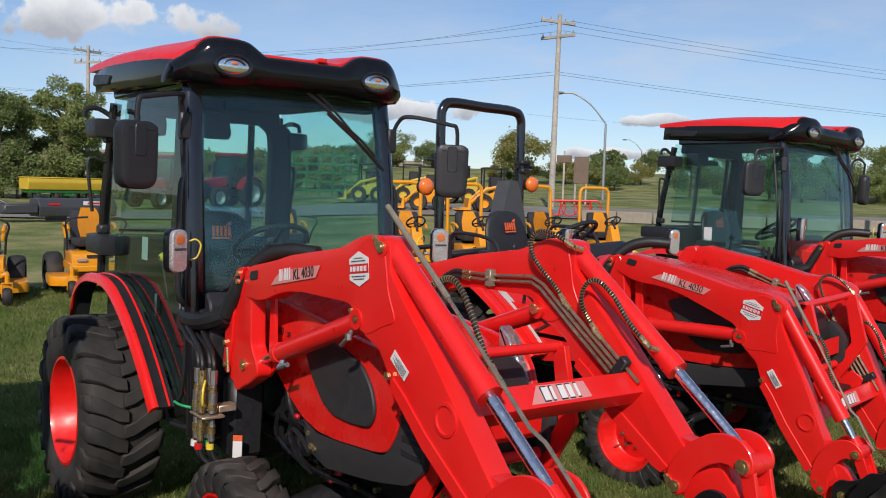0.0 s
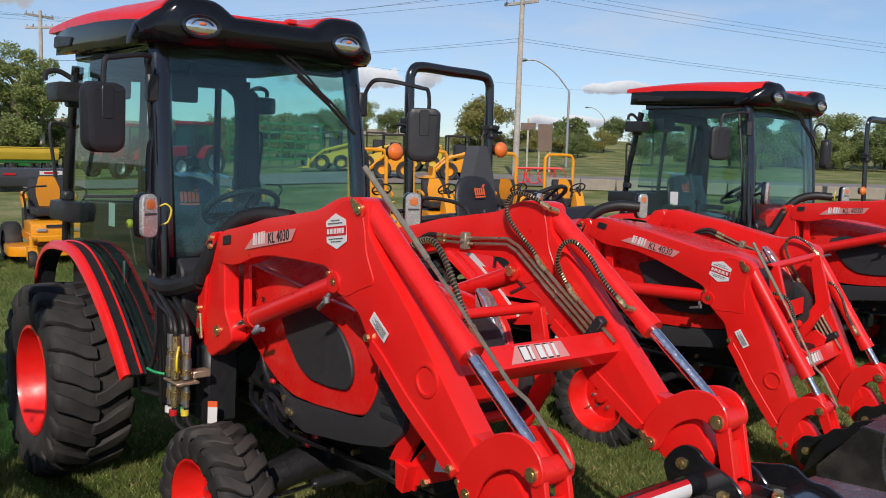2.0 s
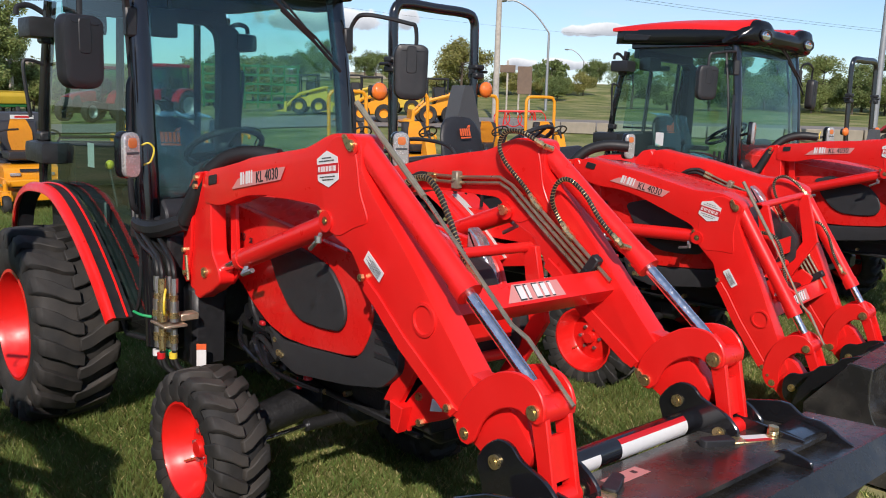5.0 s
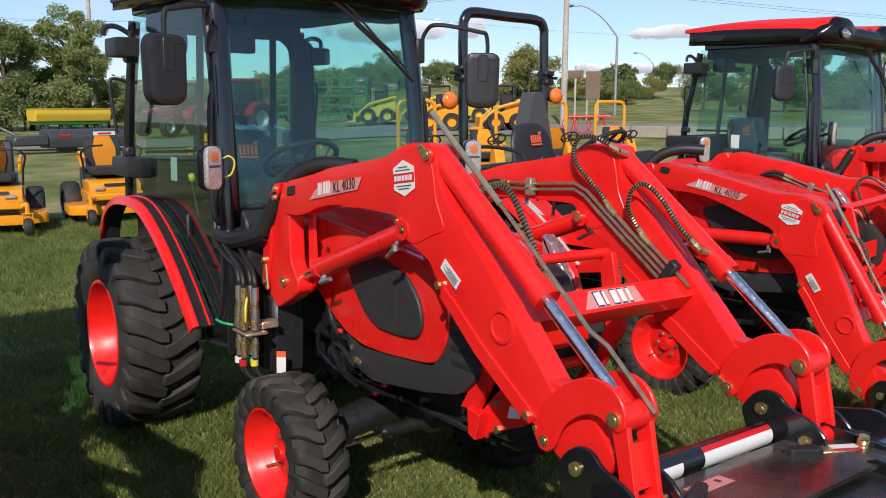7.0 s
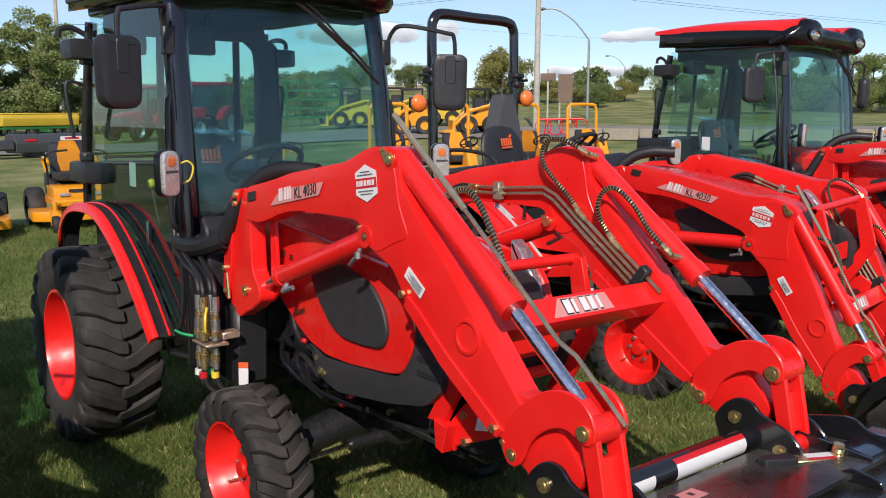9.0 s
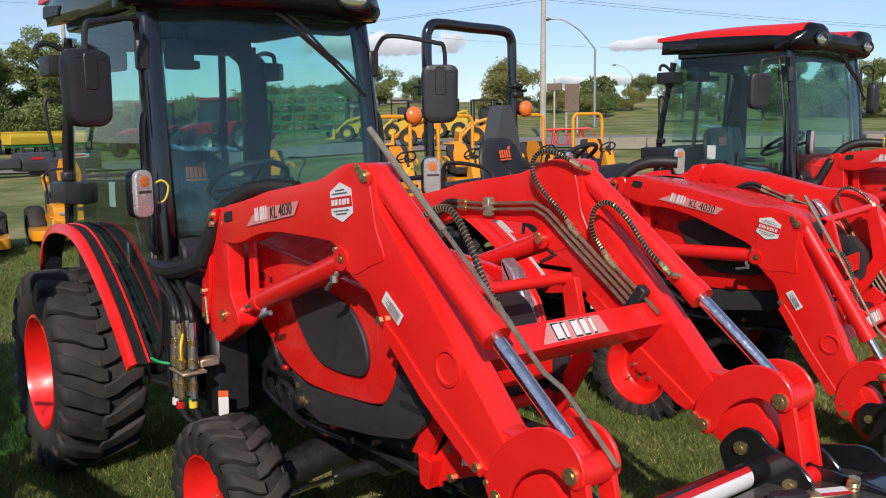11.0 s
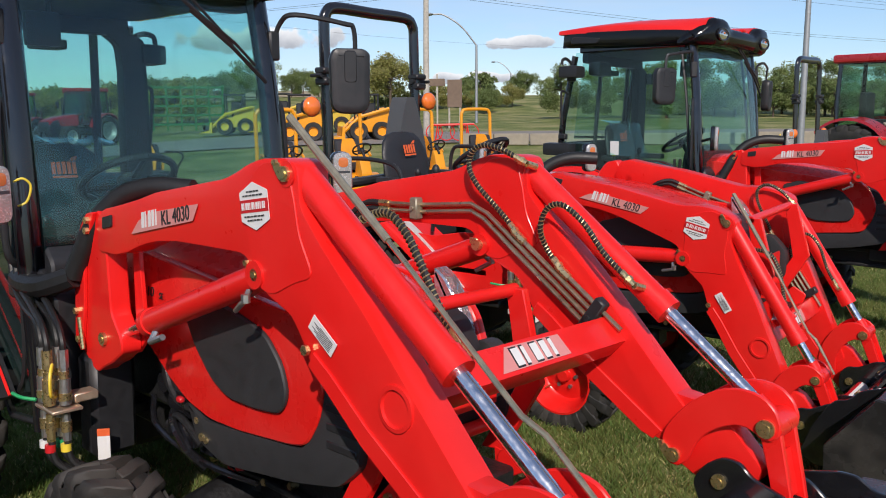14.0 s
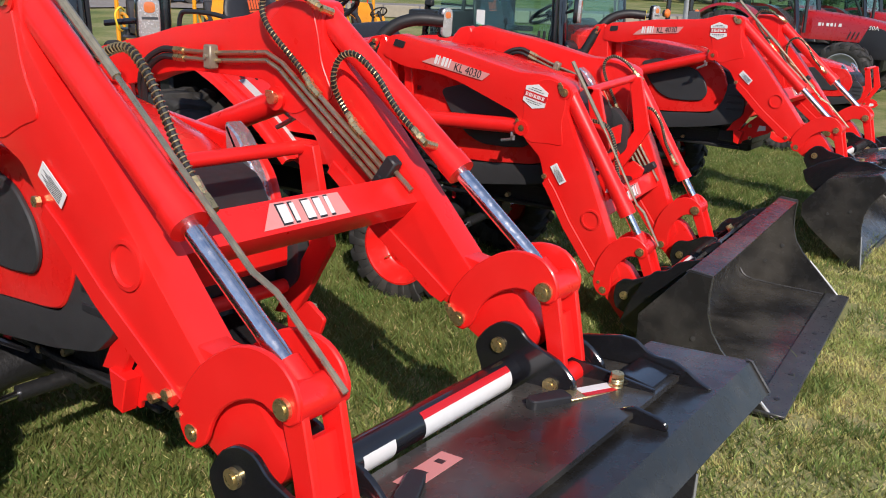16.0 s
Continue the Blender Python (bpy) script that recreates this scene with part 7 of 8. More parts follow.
# ---- larger farm tractors at the end of the row ----
def farm_tractor(m, label):
    tr = thing("farm_tractor", m, label, "tractor", "dark red farm tractors")
    for s in (-1, 1):
        wheel(tr, "brear", 0.72, 0.46, 0.42, 18, (0, s * 0.80, 0.72), s, "silver painted rim", 8, GALV)
        wheel(tr, "bfront", 0.50, 0.34, 0.30, 16, (2.15, s * 0.78, 0.50), s, "silver painted rim", 8, GALV)
        part("fender", (lambda q: (lambda: Geo().loft([[(0.8 * math.cos(a), q * 0.55, 0.78 + 0.8 * math.sin(a)), (0.8 * math.cos(a), q * 1.02, 0.76 + 0.8 * math.sin(a)), (0.77 * math.cos(a), q * 1.03, 0.73 + 0.78 * math.sin(a)), (0.77 * math.cos(a), q * 0.55, 0.74 + 0.78 * math.sin(a))] for a in np.linspace(0.2, 2.4, 14)])))(s), RED_DARK, tr, "dark red fender", None, f"bfender{s}")
        part("pillar", (lambda q: (lambda: Geo().tube([(1.25, q * 0.62, 1.05), (1.12, q * 0.60, 1.7), (0.98, q * 0.56, 2.56)], 0.045, 8)))(s), GLOSS, tr, "glossy black front pillar", None, f"bpa{s}")
        part("pillar", (lambda q: (lambda: Geo().tube([(-0.35, q * 0.62, 1.25), (-0.38, q * 0.60, 1.8), (-0.35, q * 0.56, 2.56)], 0.045, 8)))(s), GLOSS, tr, "glossy black rear pillar", None, f"bpb{s}")
        part("side_glass", (lambda q: (lambda: Geo().raw([(x, q * 0.592, z) for x, z in ((0.96, 2.54), (1.22, 1.05), (0.80, 1.0), (0.50, 1.35), (-0.34, 1.40), (-0.34, 2.54))], [tuple(range(6))])))(s), GLASS, tr, "tinted side glass", None, f"bsg{s}")
        part("mirror", (lambda q: (lambda: Geo().box((1.15, q * 0.95, 1.95), (0.07, 0.17, 0.30), 0.03, None, 2).tube([(1.08, q * 0.60, 2.22), (1.15, q * 0.95, 2.18)], 0.014, 6)))(s), BLACK, tr, "black mirror", None, f"bmir{s}")
        part("headlamp", (lambda q: (lambda: Geo().prism(round_poly([(2.62, 1.20), (2.82, 1.12), (2.86, 1.00), (2.70, 1.02)], 0.03), q * 0.16, q * 0.335, bevel=0.02, seg=2)))(s), REFLECT, tr, "clear headlamp", None, f"bhl{s}")
        part("nose_side", (lambda q: (lambda: Geo().prism(round_poly([(2.36, 1.28), (2.62, 1.22), (2.86, 1.02), (2.88, 0.72), (2.30, 0.72), (2.22, 0.95)], 0.05), q * 0.30, q * 0.352, bevel=0.015, seg=2)))(s), BLACK, tr, "black nose side mesh", None, f"bns{s}")
        part("maker_mark", (lambda q: (lambda: bars_geo(1.50, 1.235, 0.42, 0.055, 6, -0.362)))(s), WHITE, tr, "pale bars of the maker's mark", None, "bmm") if s < 0 else None
        part("vent", (lambda q: (lambda: Geo().box((2.05, q * 0.358, 1.10), (0.02, 0.006, 0.14), 0.002, turn_y(20)).box((2.12, q * 0.358, 1.10), (0.02, 0.006, 0.14), 0.002, turn_y(20)).box((2.19, q * 0.358, 1.10), (0.02, 0.006, 0.14), 0.002, turn_y(20))))(s), INK, tr, "", None, f"bvent{s}")
    part("model_number", lambda: text_geo("50A", 0.10, 0.001, 0.1).moved(T((2.35, -0.364, 1.21))), WHITE, tr, "pale number 50A on the bonnet", None, "b50")
    part("bonnet", lambda: Geo().loft(hood_rings(1.22, 2.84, 12, lambda f: 0.36 - 0.02 * f, lambda f: 1.50 - 0.13 * f - 0.14 * f**4, lambda f: 1.0 - 0.02 * f)), RED_DARK, tr, "dark red sloping bonnet", None, "bbonnet", 45)
    part("grille", lambda: Geo().box((2.80, 0, 0.95), (0.14, 0.62, 0.46), 0.05, None, 2), BLACK, tr, "black nose grille", None, "bgrille")
    part("windscreen", lambda: Geo().loft([[(x, y, z) for y in np.linspace(-0.56, 0.56, 5)] for x, z in ((1.24, 1.1), (1.12, 1.7), (0.99, 2.54))], False), GLASS_F, tr, "tinted windscreen", None, "bwind")
    part("rear_window", lambda: Geo().loft([[(-0.37, y, z) for y in np.linspace(-0.56, 0.56, 5)] for z in (1.3, 1.8, 2.54)], False), GLASS, tr, "tinted rear window", None, "brearw")
    part("roof", lambda: Geo().box((0.32, 0, 2.63), (1.62, 1.28, 0.16), 0.07, None, 3), RED_DARK, tr, "dark red cab roof", None, "broof")
    part("roof_rim", lambda: Geo().box((0.32, 0, 2.55), (1.50, 1.20, 0.05), 0.02), GLOSS, tr, "", None, "brim")
    part("chassis", lambda: Geo().box((1.2, 0, 0.72), (2.9, 0.44, 0.42), 0.04).cyl((0, -0.62, 0.72), (0, 0.62, 0.72), 0.16, seg=16).box((0.3, 0, 1.10), (1.4, 1.1, 0.14), 0.03).tube([(2.15, -0.6, 0.5), (2.15, 0.6, 0.5)], 0.08, 10), CAST, tr, "dark chassis", None, "bchassis")
    part("seat", lambda: Geo().box((0.15, 0, 1.45), (0.44, 0.46, 0.14), 0.05, None, 2).box((-0.06, 0, 1.75), (0.14, 0.44, 0.55), 0.06, None, 2), SEAT, tr, "black seat", None, "bseat")
    part("steering_wheel", lambda: Geo().tube([(0.19 * math.cos(a), 0.19 * math.sin(a), 0) for a in np.linspace(0, 2 * math.pi, 25)], 0.016, 6).cyl((0, 0, -0.4), (0, 0, 0), 0.03, seg=8).moved(T((0.78, 0, 1.72)) @ turn_y(-30)), BLACK, tr, "black steering wheel", None, "bsw")
    part("exhaust", lambda: Geo().cyl((1.32, -0.52, 1.1), (1.28, -0.50, 2.3), 0.03, seg=10), BLACK, tr, "black exhaust stack", None, "bexh")
    return tr


ft = farm_tractor(pose(-6.25, 18.2, 0.0, 0, 0, -4), "dark red cab farm tractor with pale bonnet marks")
for q in (pose(-5.75, 21.4, 0, 0, 0, -4), pose(-5.3, 24.6, 0, 0, 0, -4)):
    copy_thing(ft, q)


# ---- riding mowers ----
def riding_mower(m, hoop, label, key):
    """A zero-turn mower; its front is +x."""
    mo = thing("riding_mower", m, label, "riding mower", "yellow riding mowers")
    for s in (-1, 1):
        w = part("drive_wheel", (lambda q: (lambda: Geo().lathe([(0.16, -0.11), (0.25, -0.115), (0.28, -0.08), (0.285, 0), (0.28, 0.08), (0.25, 0.115), (0.16, 0.11)], 28)))(s), RUBBER, mo, "black drive tyre", T((-0.35, s * 0.48, 0.285)), "mdw")
        part("rim", lambda: Geo().lathe([(0.165, 0.09), (0.16, 0.03), (0.06, 0.05), (0.001, 0.05)], 20).lathe([(0.165, -0.09), (0.16, -0.03), (0.06, -0.05), (0.001, -0.05)], 20), BLACK, w, "", None, "mrim")
        c = part("caster_fork", (lambda q: (lambda: Geo().tube([(0.72, q * 0.36, 0.40), (0.74, q * 0.42, 0.42), (0.80, q * 0.42, 0.40), (0.80, q * 0.42, 0.30)], 0.03, 8).box((0.80, q * 0.36, 0.22), (0.05, 0.012, 0.20), 0.004).box((0.80, q * 0.48, 0.22), (0.05, 0.012, 0.20), 0.004).box((0.80, q * 0.42, 0.31), (0.06, 0.14, 0.015), 0.004)))(s), YELLOW, mo, "yellow caster fork", None, f"mcf{s}")
        part("caster_wheel", (lambda q: (lambda: Geo().lathe([(0.001, -0.045), (0.06, -0.045), (0.11, -0.05), (0.125, -0.02), (0.125, 0.02), (0.11, 0.05), (0.06, 0.045), (0.001, 0.045)], 20, (0.80, q * 0.42, 0.125))))(s), RUBBER, c, "black caster tyre", None, f"mcw{s}")
        part("lap_bar", (lambda q: (lambda: Geo().tube(curve_pts([(0.10, q * 0.36, 0.62), (0.20, q * 0.38, 0.85), (0.34, q * 0.42, 1.02), (0.36, q * 0.34, 1.10), (0.34, q * 0.12, 1.12)], 5), 0.015, 8)))(s), BLACK, mo, "black lap bar", None, f"mlb{s}") if not hoop else None
        part("arm_rest", (lambda q: (lambda: Geo().tube(curve_pts([(-0.30, q * 0.30, 0.78), (-0.28, q * 0.34, 0.98), (-0.05, q * 0.34, 0.98), (0.06, q * 0.33, 0.92)], 5), 0.025, 8)))(s), YELLOW, mo, "yellow side rail", None, f"mar{s}")
        part("front_lamp", (lambda q: (lambda: Geo().box((0.47, q * 0.22, 0.50), (0.02, 0.14, 0.045), 0.008)))(s), LENS, mo, "", None, f"mfl{s}")
    part("frame", lambda: Geo().box((0.66, 0, 0.40), (0.10, 0.86, 0.09), 0.015).box((0.20, -0.34, 0.40), (1.0, 0.07, 0.10), 0.01).box((0.20, 0.34, 0.40), (1.0, 0.07, 0.10), 0.01).prism(round_poly([(-0.05, 0.38), (0.46, 0.38), (0.44, 0.58), (0.30, 0.62), (-0.05, 0.62)], 0.03), -0.36, 0.36, bevel=0.015, seg=2), YELLOW, mo, "yellow painted frame and front panel", None, "mframe")
    part("panel_mark", lambda: Geo().raw([(0.462, -0.16, 0.535), (0.462, 0.20, 0.535), (0.455, 0.20, 0.575), (0.455, -0.16, 0.575)], [(0, 1, 2, 3)]).moved(T((0.004, 0, 0))), INK, mo, "dark bar of lettering on the front panel", None, "mpm")
    part("cutting_deck", lambda: Geo().prism(round_poly([(-0.15, -0.62), (0.45, -0.66), (0.60, -0.35), (0.60, 0.35), (0.45, 0.66), (-0.15, 0.62)], 0.08), 0.14, 0.28, "z", 0.02, 2), YELLOW, mo, "yellow cutting deck", None, "mdeck")
    part("foot_plate", lambda: Geo().box((0.50, 0, 0.345), (0.36, 0.62, 0.02), 0.004), BLACK, mo, "", None, "mfoot")
    part("engine", lambda: Geo().box((-0.60, 0, 0.58), (0.42, 0.52, 0.34), 0.06, None, 2).box((-0.25, 0, 0.55), (0.5, 0.6, 0.2), 0.03), BLACK, mo, "black engine cover", None, "meng")
    st = part("seat", lambda: Geo().box((0.02, 0, 0.74), (0.46, 0.50, 0.12), 0.05, None, 3).prism(round_poly([(-0.30, 0.72), (-0.16, 0.72), (-0.20, 1.05), (-0.26, 1.22), (-0.36, 1.22), (-0.36, 0.95)], 0.05), -0.25, 0.25, bevel=0.06, seg=3), SEAT, mo, "black vinyl seat", None, "mseat")
    part("seat_panel", lambda: Geo().loft([[(x, y * w, z) for y in (-1, -0.4, 0.4, 1)] for x, z, w in ((-0.135, 0.80, 0.13), (-0.155, 0.95, 0.165), (-0.175, 1.06, 0.165), (-0.225, 1.20, 0.12), (-0.27, 1.235, 0.10))], False), YELLOW, st, "yellow seat centre panel", None, "mspan")
    if hoop:
        part("roll_bar", lambda: Geo().tube(curve_pts([(-0.45, -0.36, 0.45), (-0.46, -0.36, 1.2), (-0.47, -0.36, 1.62), (-0.47, -0.33, 1.72), (-0.47, -0.24, 1.77), (-0.47, 0.24, 1.77), (-0.47, 0.33, 1.72), (-0.47, 0.36, 1.62), (-0.46, 0.36, 1.2), (-0.45, 0.36, 0.45)], 4), 0.036, 8), YELLOW, mo, "yellow roll hoop", None, "mhoop")
        part("column", lambda: Geo().prism(round_poly([(0.30, 0.55), (0.62, 0.50), (0.66, 0.62), (0.52, 0.95), (0.44, 0.98), (0.36, 0.80)], 0.04), -0.10, 0.10, bevel=0.03, seg=2), YELLOW, mo, "yellow steering column cover", None, "mcol")
        sw = part("steering_wheel", lambda: Geo().tube([(0.17 * math.cos(a), 0.17 * math.sin(a), 0) for a in np.linspace(0, 2 * math.pi, 25)], 0.016, 7).cyl((0, 0, -0.08), (0, 0, 0.01), 0.04, seg=12).tube([(0, 0, -0.02), (0.165, 0, 0)], 0.012, 6).tube([(0, 0, -0.02), (-0.08, 0.145, 0)], 0.012, 6).tube([(0, 0, -0.02), (-0.08, -0.145, 0)], 0.012, 6), BLACK, mo, "black steering wheel", T((0.43, 0, 1.06)) @ turn_y(-38), "msw")
        part("post", lambda: Geo().cyl((0, 0, -0.20), (0, 0, -0.05), 0.025, seg=8), BLACK, sw, "", None, "mswp")
    return mo


MOW = "yellow and black zero-turn mower with black lap bars on grass"
MOWH = "yellow zero-turn mower with a yellow roll hoop and grey seat"
for q in ((-13.2, 2.55, -14), (-13.55, 4.15, -4), (-13.7, 5.9, -6), (-13.9, 7.6, -8)):
    riding_mower(pose(q[0], q[1], 0, 0, 0, q[2]), False, MOW, "m")
for q in ((-13.06, 9.65, -19), (-13.06, 11.19, -18), (-13.06, 13.15, -19), (-13.06, 15.0, -20)):
    riding_mower(pose(q[0], q[1], 0, 0, 0, q[2]), True, MOWH, "m")


def utility_wheel(parent, at, r, w, key, rim_mat=GALV):
    wh = part("wheel", lambda: Geo().lathe([(r * 0.5, -w * 0.45), (r * 0.9, -w * 0.5), (r, -w * 0.3), (r, w * 0.3), (r * 0.9, w * 0.5), (r * 0.5, w * 0.45)], 24), RUBBER, parent, "black tyre", T(at), key + "t")
    part("rim", lambda: Geo().lathe([(r * 0.52, -w * 0.40), (r * 0.45, -w * 0.1), (0.001, -w * 0.1)], 20).lathe([(r * 0.52, w * 0.40), (r * 0.45, w * 0.1), (0.001, w * 0.1)], 20), rim_mat, wh, "", None, key + "r")
    return wh


# ---- seed wagon, grey mower bar, loaders, tillage frame, far tractors ----
sw_ = thing("seed_drill", pose(-50.5, 12.8, height(-50.5, 12.8), 0, 0, 12), "yellow box seed drill on a green frame with black tyres", "seed drill")
part("hopper", Geo().prism(round_poly([(-0.5, 0.75), (0.5, 0.75), (0.6, 1.15), (0.55, 1.38), (-0.55, 1.38), (-0.6, 1.15)], 0.05), -2.1, 2.1, bevel=0.03), YEL2, sw_, "yellow hopper box")
part("lid", Geo().box((0, 0, 1.41), (1.16, 4.26, 0.06), 0.02), YEL2, sw_, "yellow lid with a red stripe")
part("frame", Geo().box((0, 0, 0.66), (0.9, 4.0, 0.16), 0.02).box((0.8, 0, 0.5), (1.2, 0.2, 0.14), 0.02), JD_GREEN, sw_, "green frame")
for y in (-1.5, -0.5, 0.5, 1.5):
    utility_wheel(sw_, (0.2, y, 0.36), 0.36, 0.24, "sdw")
gm = thing("mower_bar", pose(-32.5, 7.6, 0, 0, 0, 8), "dark grey covered hay mower with a white maker plate", "hay mower")
part("cover", Geo().prism(round_poly([(-0.45, 0.18), (0.5, 0.18), (0.55, 0.55), (0.35, 0.80), (-0.35, 0.82), (-0.5, 0.6)], 0.06), -0.15, 2.6, bevel=0.02), GREYPAINT, gm, "dark grey cover")
part("maker_mark", Geo().box((0.545, 1.75, 0.66), (0.012, 0.8, 0.14), 0.003), WHITE, gm, "pale plate with a red mark")
part("mark", Geo().box((0.555, 1.75, 0.66), (0.010, 0.5, 0.07), 0.002), DECAL_RED, gm, "red bar of the maker's mark")
part("reflector", Geo().box((0.54, 0.35, 0.62), (0.02, 0.4, 0.08), 0.003), DECAL_RED, gm, "red reflectors")
part("end_cover", Geo().box((0.1, -0.75, 0.45), (0.9, 1.15, 0.34), 0.06), GREYPAINT, gm, "dark grey end cover")
part("drawbar", Geo().tube([(0.2, -0.9, 0.5), (-0.2, -1.5, 0.9), (-0.6, -1.9, 0.6)], 0.05, 8).box((0, 0.6, 0.12), (0.5, 0.6, 0.16), 0.03), GREYPAINT, gm, "grey drawbar")


def skid_loader(m, paint=None, key="", label="small lemon-yellow skid steer loader with a black cage cab"):
    YP = paint or YEL2
    sk = thing("skid_loader", m, label, "loader", "yellow skid steers")
    part("body", lambda: Geo().prism(round_poly([(-0.9, 0.35), (0.7, 0.35), (0.75, 0.8), (0.1, 0.85), (-0.2, 1.25), (-0.95, 1.3), (-1.0, 0.8)], 0.06), -0.45, 0.45, bevel=0.03), YP, sk, "yellow body", None, "skb" + key)
    part("cage", lambda: Geo().box((0.0, 0, 1.95), (1.0, 0.9, 0.08), 0.02).tube([(0.45, 0.4, 0.8), (0.45, 0.4, 1.95)], 0.04, 6).tube([(0.45, -0.4, 0.8), (0.45, -0.4, 1.95)], 0.04, 6).tube([(-0.45, 0.4, 1.2), (-0.45, 0.4, 1.95)], 0.04, 6).tube([(-0.45, -0.4, 1.2), (-0.45, -0.4, 1.95)], 0.04, 6).box((-0.1, 0, 1.2), (0.5, 0.6, 0.8), 0.05), BLACK, sk, "black cage cab", None, "skc" + key)
    for s in (-1, 1):
        part("lift_arm", (lambda q: (lambda: Geo().tube([(-0.9, q * 0.58, 1.35), (0.4, q * 0.58, 1.0), (1.1, q * 0.55, 0.35)], 0.08, 6)))(s), YP, sk, "yellow lift arm", None, f"ska{s}" + key)
        for x in (-0.55, 0.45):
            utility_wheel(sk, (x, s * 0.62, 0.40), 0.40, 0.28, "skw" + key, YP)
    part("bucket", lambda: Geo().prism([(1.05, 0.08), (1.7, 0.08), (1.2, 0.2), (1.15, 0.6), (1.05, 0.6)], -0.8, 0.8, bevel=0.01), YP, sk, "yellow bucket", None, "skk" + key)


skid_loader(pose(*spun(-37.5, 25.6), height(-37.5, 25.6), 0, 0, 230))
skid_loader(pose(*spun(-36.0, 27.3), height(-36.0, 27.3), 0, 0, 235))
skid_loader(pose(*spun(-34.8, 29.6), height(-34.8, 29.6), 0, 0, 225))
for q in ((-30.3, 24.0, 232), (-28.5, 26.2, 238)):
    skid_loader(pose(*spun(q[0], q[1]), height(q[0], q[1]), 0, 0, q[2]), YELLOW, "o", "small orange-yellow skid steer loader with a black cage cab")
ti = thing("tillage_frame", pose(*spun(-43.5, 25.6), height(-43.5, 25.6), 0, 0, 60), "folded green tillage implement with rows of tines", "tillage implement")
for x in np.linspace(-2.6, 2.6, 8):
    part("upright", Geo().box((float(x), 0, 1.4), (0.10, 0.12, 2.5), 0.01), JD_GREEN, ti)
for z in (0.5, 1.0, 1.5, 2.0, 2.5):
    part("tool_bar", Geo().box((0, 0, z), (5.4, 0.12, 0.12), 0.01), JD_GREEN, ti)
random.seed(5)
for k in range(60):
    x, z = -2.5 + 5.0 * (k % 15) / 14, 0.6 + 0.55 * (k // 15)
    part("tine", lambda: Geo().tube([(0, 0, 0), (0.02, 0.28, 0.05), (0.02, 0.40, -0.10), (0.0, 0.34, -0.22)], 0.025, 5), JD_GREEN, ti, "", T((x, random.uniform(-0.1, 0.1), z)), "tine")
for x in (-1.8, 1.8):
    utility_wheel(ti, (x, 0.3, 0.35), 0.35, 0.22, "tiw")
copy_thing(ft, pose(-46.5, 21.2, height(-46, 21), 0, 0, -55))
copy_thing(ft, pose(-41.0, 19.0, height(-41, 19), 0, 0, -70))
copy_thing(ft, pose(-44.0, 16.8, height(-44, 17), 0, 0, -60))

# ---- poles, lamps, signs, wires ----
def utility_pole(x, y, z, h, arm_yaw, label):
    x, y = spun(x, y)
    po = thing("utility_pole", pose(x, y, z, 0, 0, arm_yaw), label, "utility pole", "utility poles")
    part("mast", Geo().tube([(0, 0, -0.5), (0.02, 0, h * 0.5), (0.06, 0, h)], [0.17, 0.14, 0.11], 10), WOODPOLE, po, "weathered grey wooden mast")
    for dz, ln, yaw in ((0.35, 0.98, -56), (1.05, 0.98, 54)):
        skew = Matrix.Rotation(radians(yaw), 4, "Z")
        part("cross_arm", Geo().box((0, 0, h - dz), (0.12, 2 * ln, 0.14), 0.01).moved(skew), WOODPOLE, po, "wooden cross arm")
        for q in (-0.9, -0.45, 0.45, 0.9):
            part("insulator", Geo().cyl((0, q * ln, h - dz + 0.06), (0, q * ln, h - dz + 0.22), 0.045, 0.03, 8).moved(skew), GALV, po, "")
    return po


utility_pole(-29.3, 30.85, height(-29.3, 30.85) - 0.2, 9.6, 45, "weathered wooden utility pole with two cross arms")
utility_pole(-58.2, 16.3, height(-58.2, 16.3), 9.9, 75, "distant wooden utility pole with cross arms")


def wire(a, b, sag, r=0.007):
    pts = [Vector(a).lerp(Vector(b), t) - Vector((0, 0, 4 * sag * t * (1 - t))) for t in np.linspace(0, 1, 24)]
    tagged(new("power_line", Geo().tube(pts, r, 4).mesh("power_line", HOSE)), "thin dark overhead power line", "power line", "power lines")


for k, (dz, off) in enumerate(((9.75, -0.7), (9.75, 0.7), (9.3, 0.3), (7.35, 0.0), (7.2, 0.15))):
    px, py = spun(-29.3 + off * 0.7, 30.85 + off * 0.7)
    wire((px, py, dz), (-8 + off, 110, dz + 0.8), 1.2)
    wire((px, py, dz), (-92 + off, 20 - 4 * k, dz + 4.5 - (k > 2) * 1.5), 1.6)
wire((-58.2, 16.3, 9.6), (-70, -60, 9.6), 1.5)
wire((-58.2, 16.3, 9.6), (-60, 110, 10.5), 1.5)


def street_lamp(x, y, z, h, dx, dy, dz, label):
    x, y = spun(x, y)
    sl = thing("street_lamp", pose(x, y, z), label, "street lamp", "street lamps")
    part("mast", Geo().tube([(0, 0, 0), (0, 0, h)], [0.10, 0.07], 10), GALV, sl, "grey steel mast")
    part("arm", Geo().tube(curve_pts([(0, 0, h), (dx * 0.35, dy * 0.35, h + dz * 0.6), (dx * 0.75, dy * 0.75, h + dz * 0.97), (dx, dy, h + dz)], 5), 0.05, 8), GALV, sl, "curved arm")
    part("lamp_head", Geo().ball((dx * 1.1, dy * 1.1, h + dz), (0.30, 0.26, 0.10)), GALV, sl, "cobra lamp head")


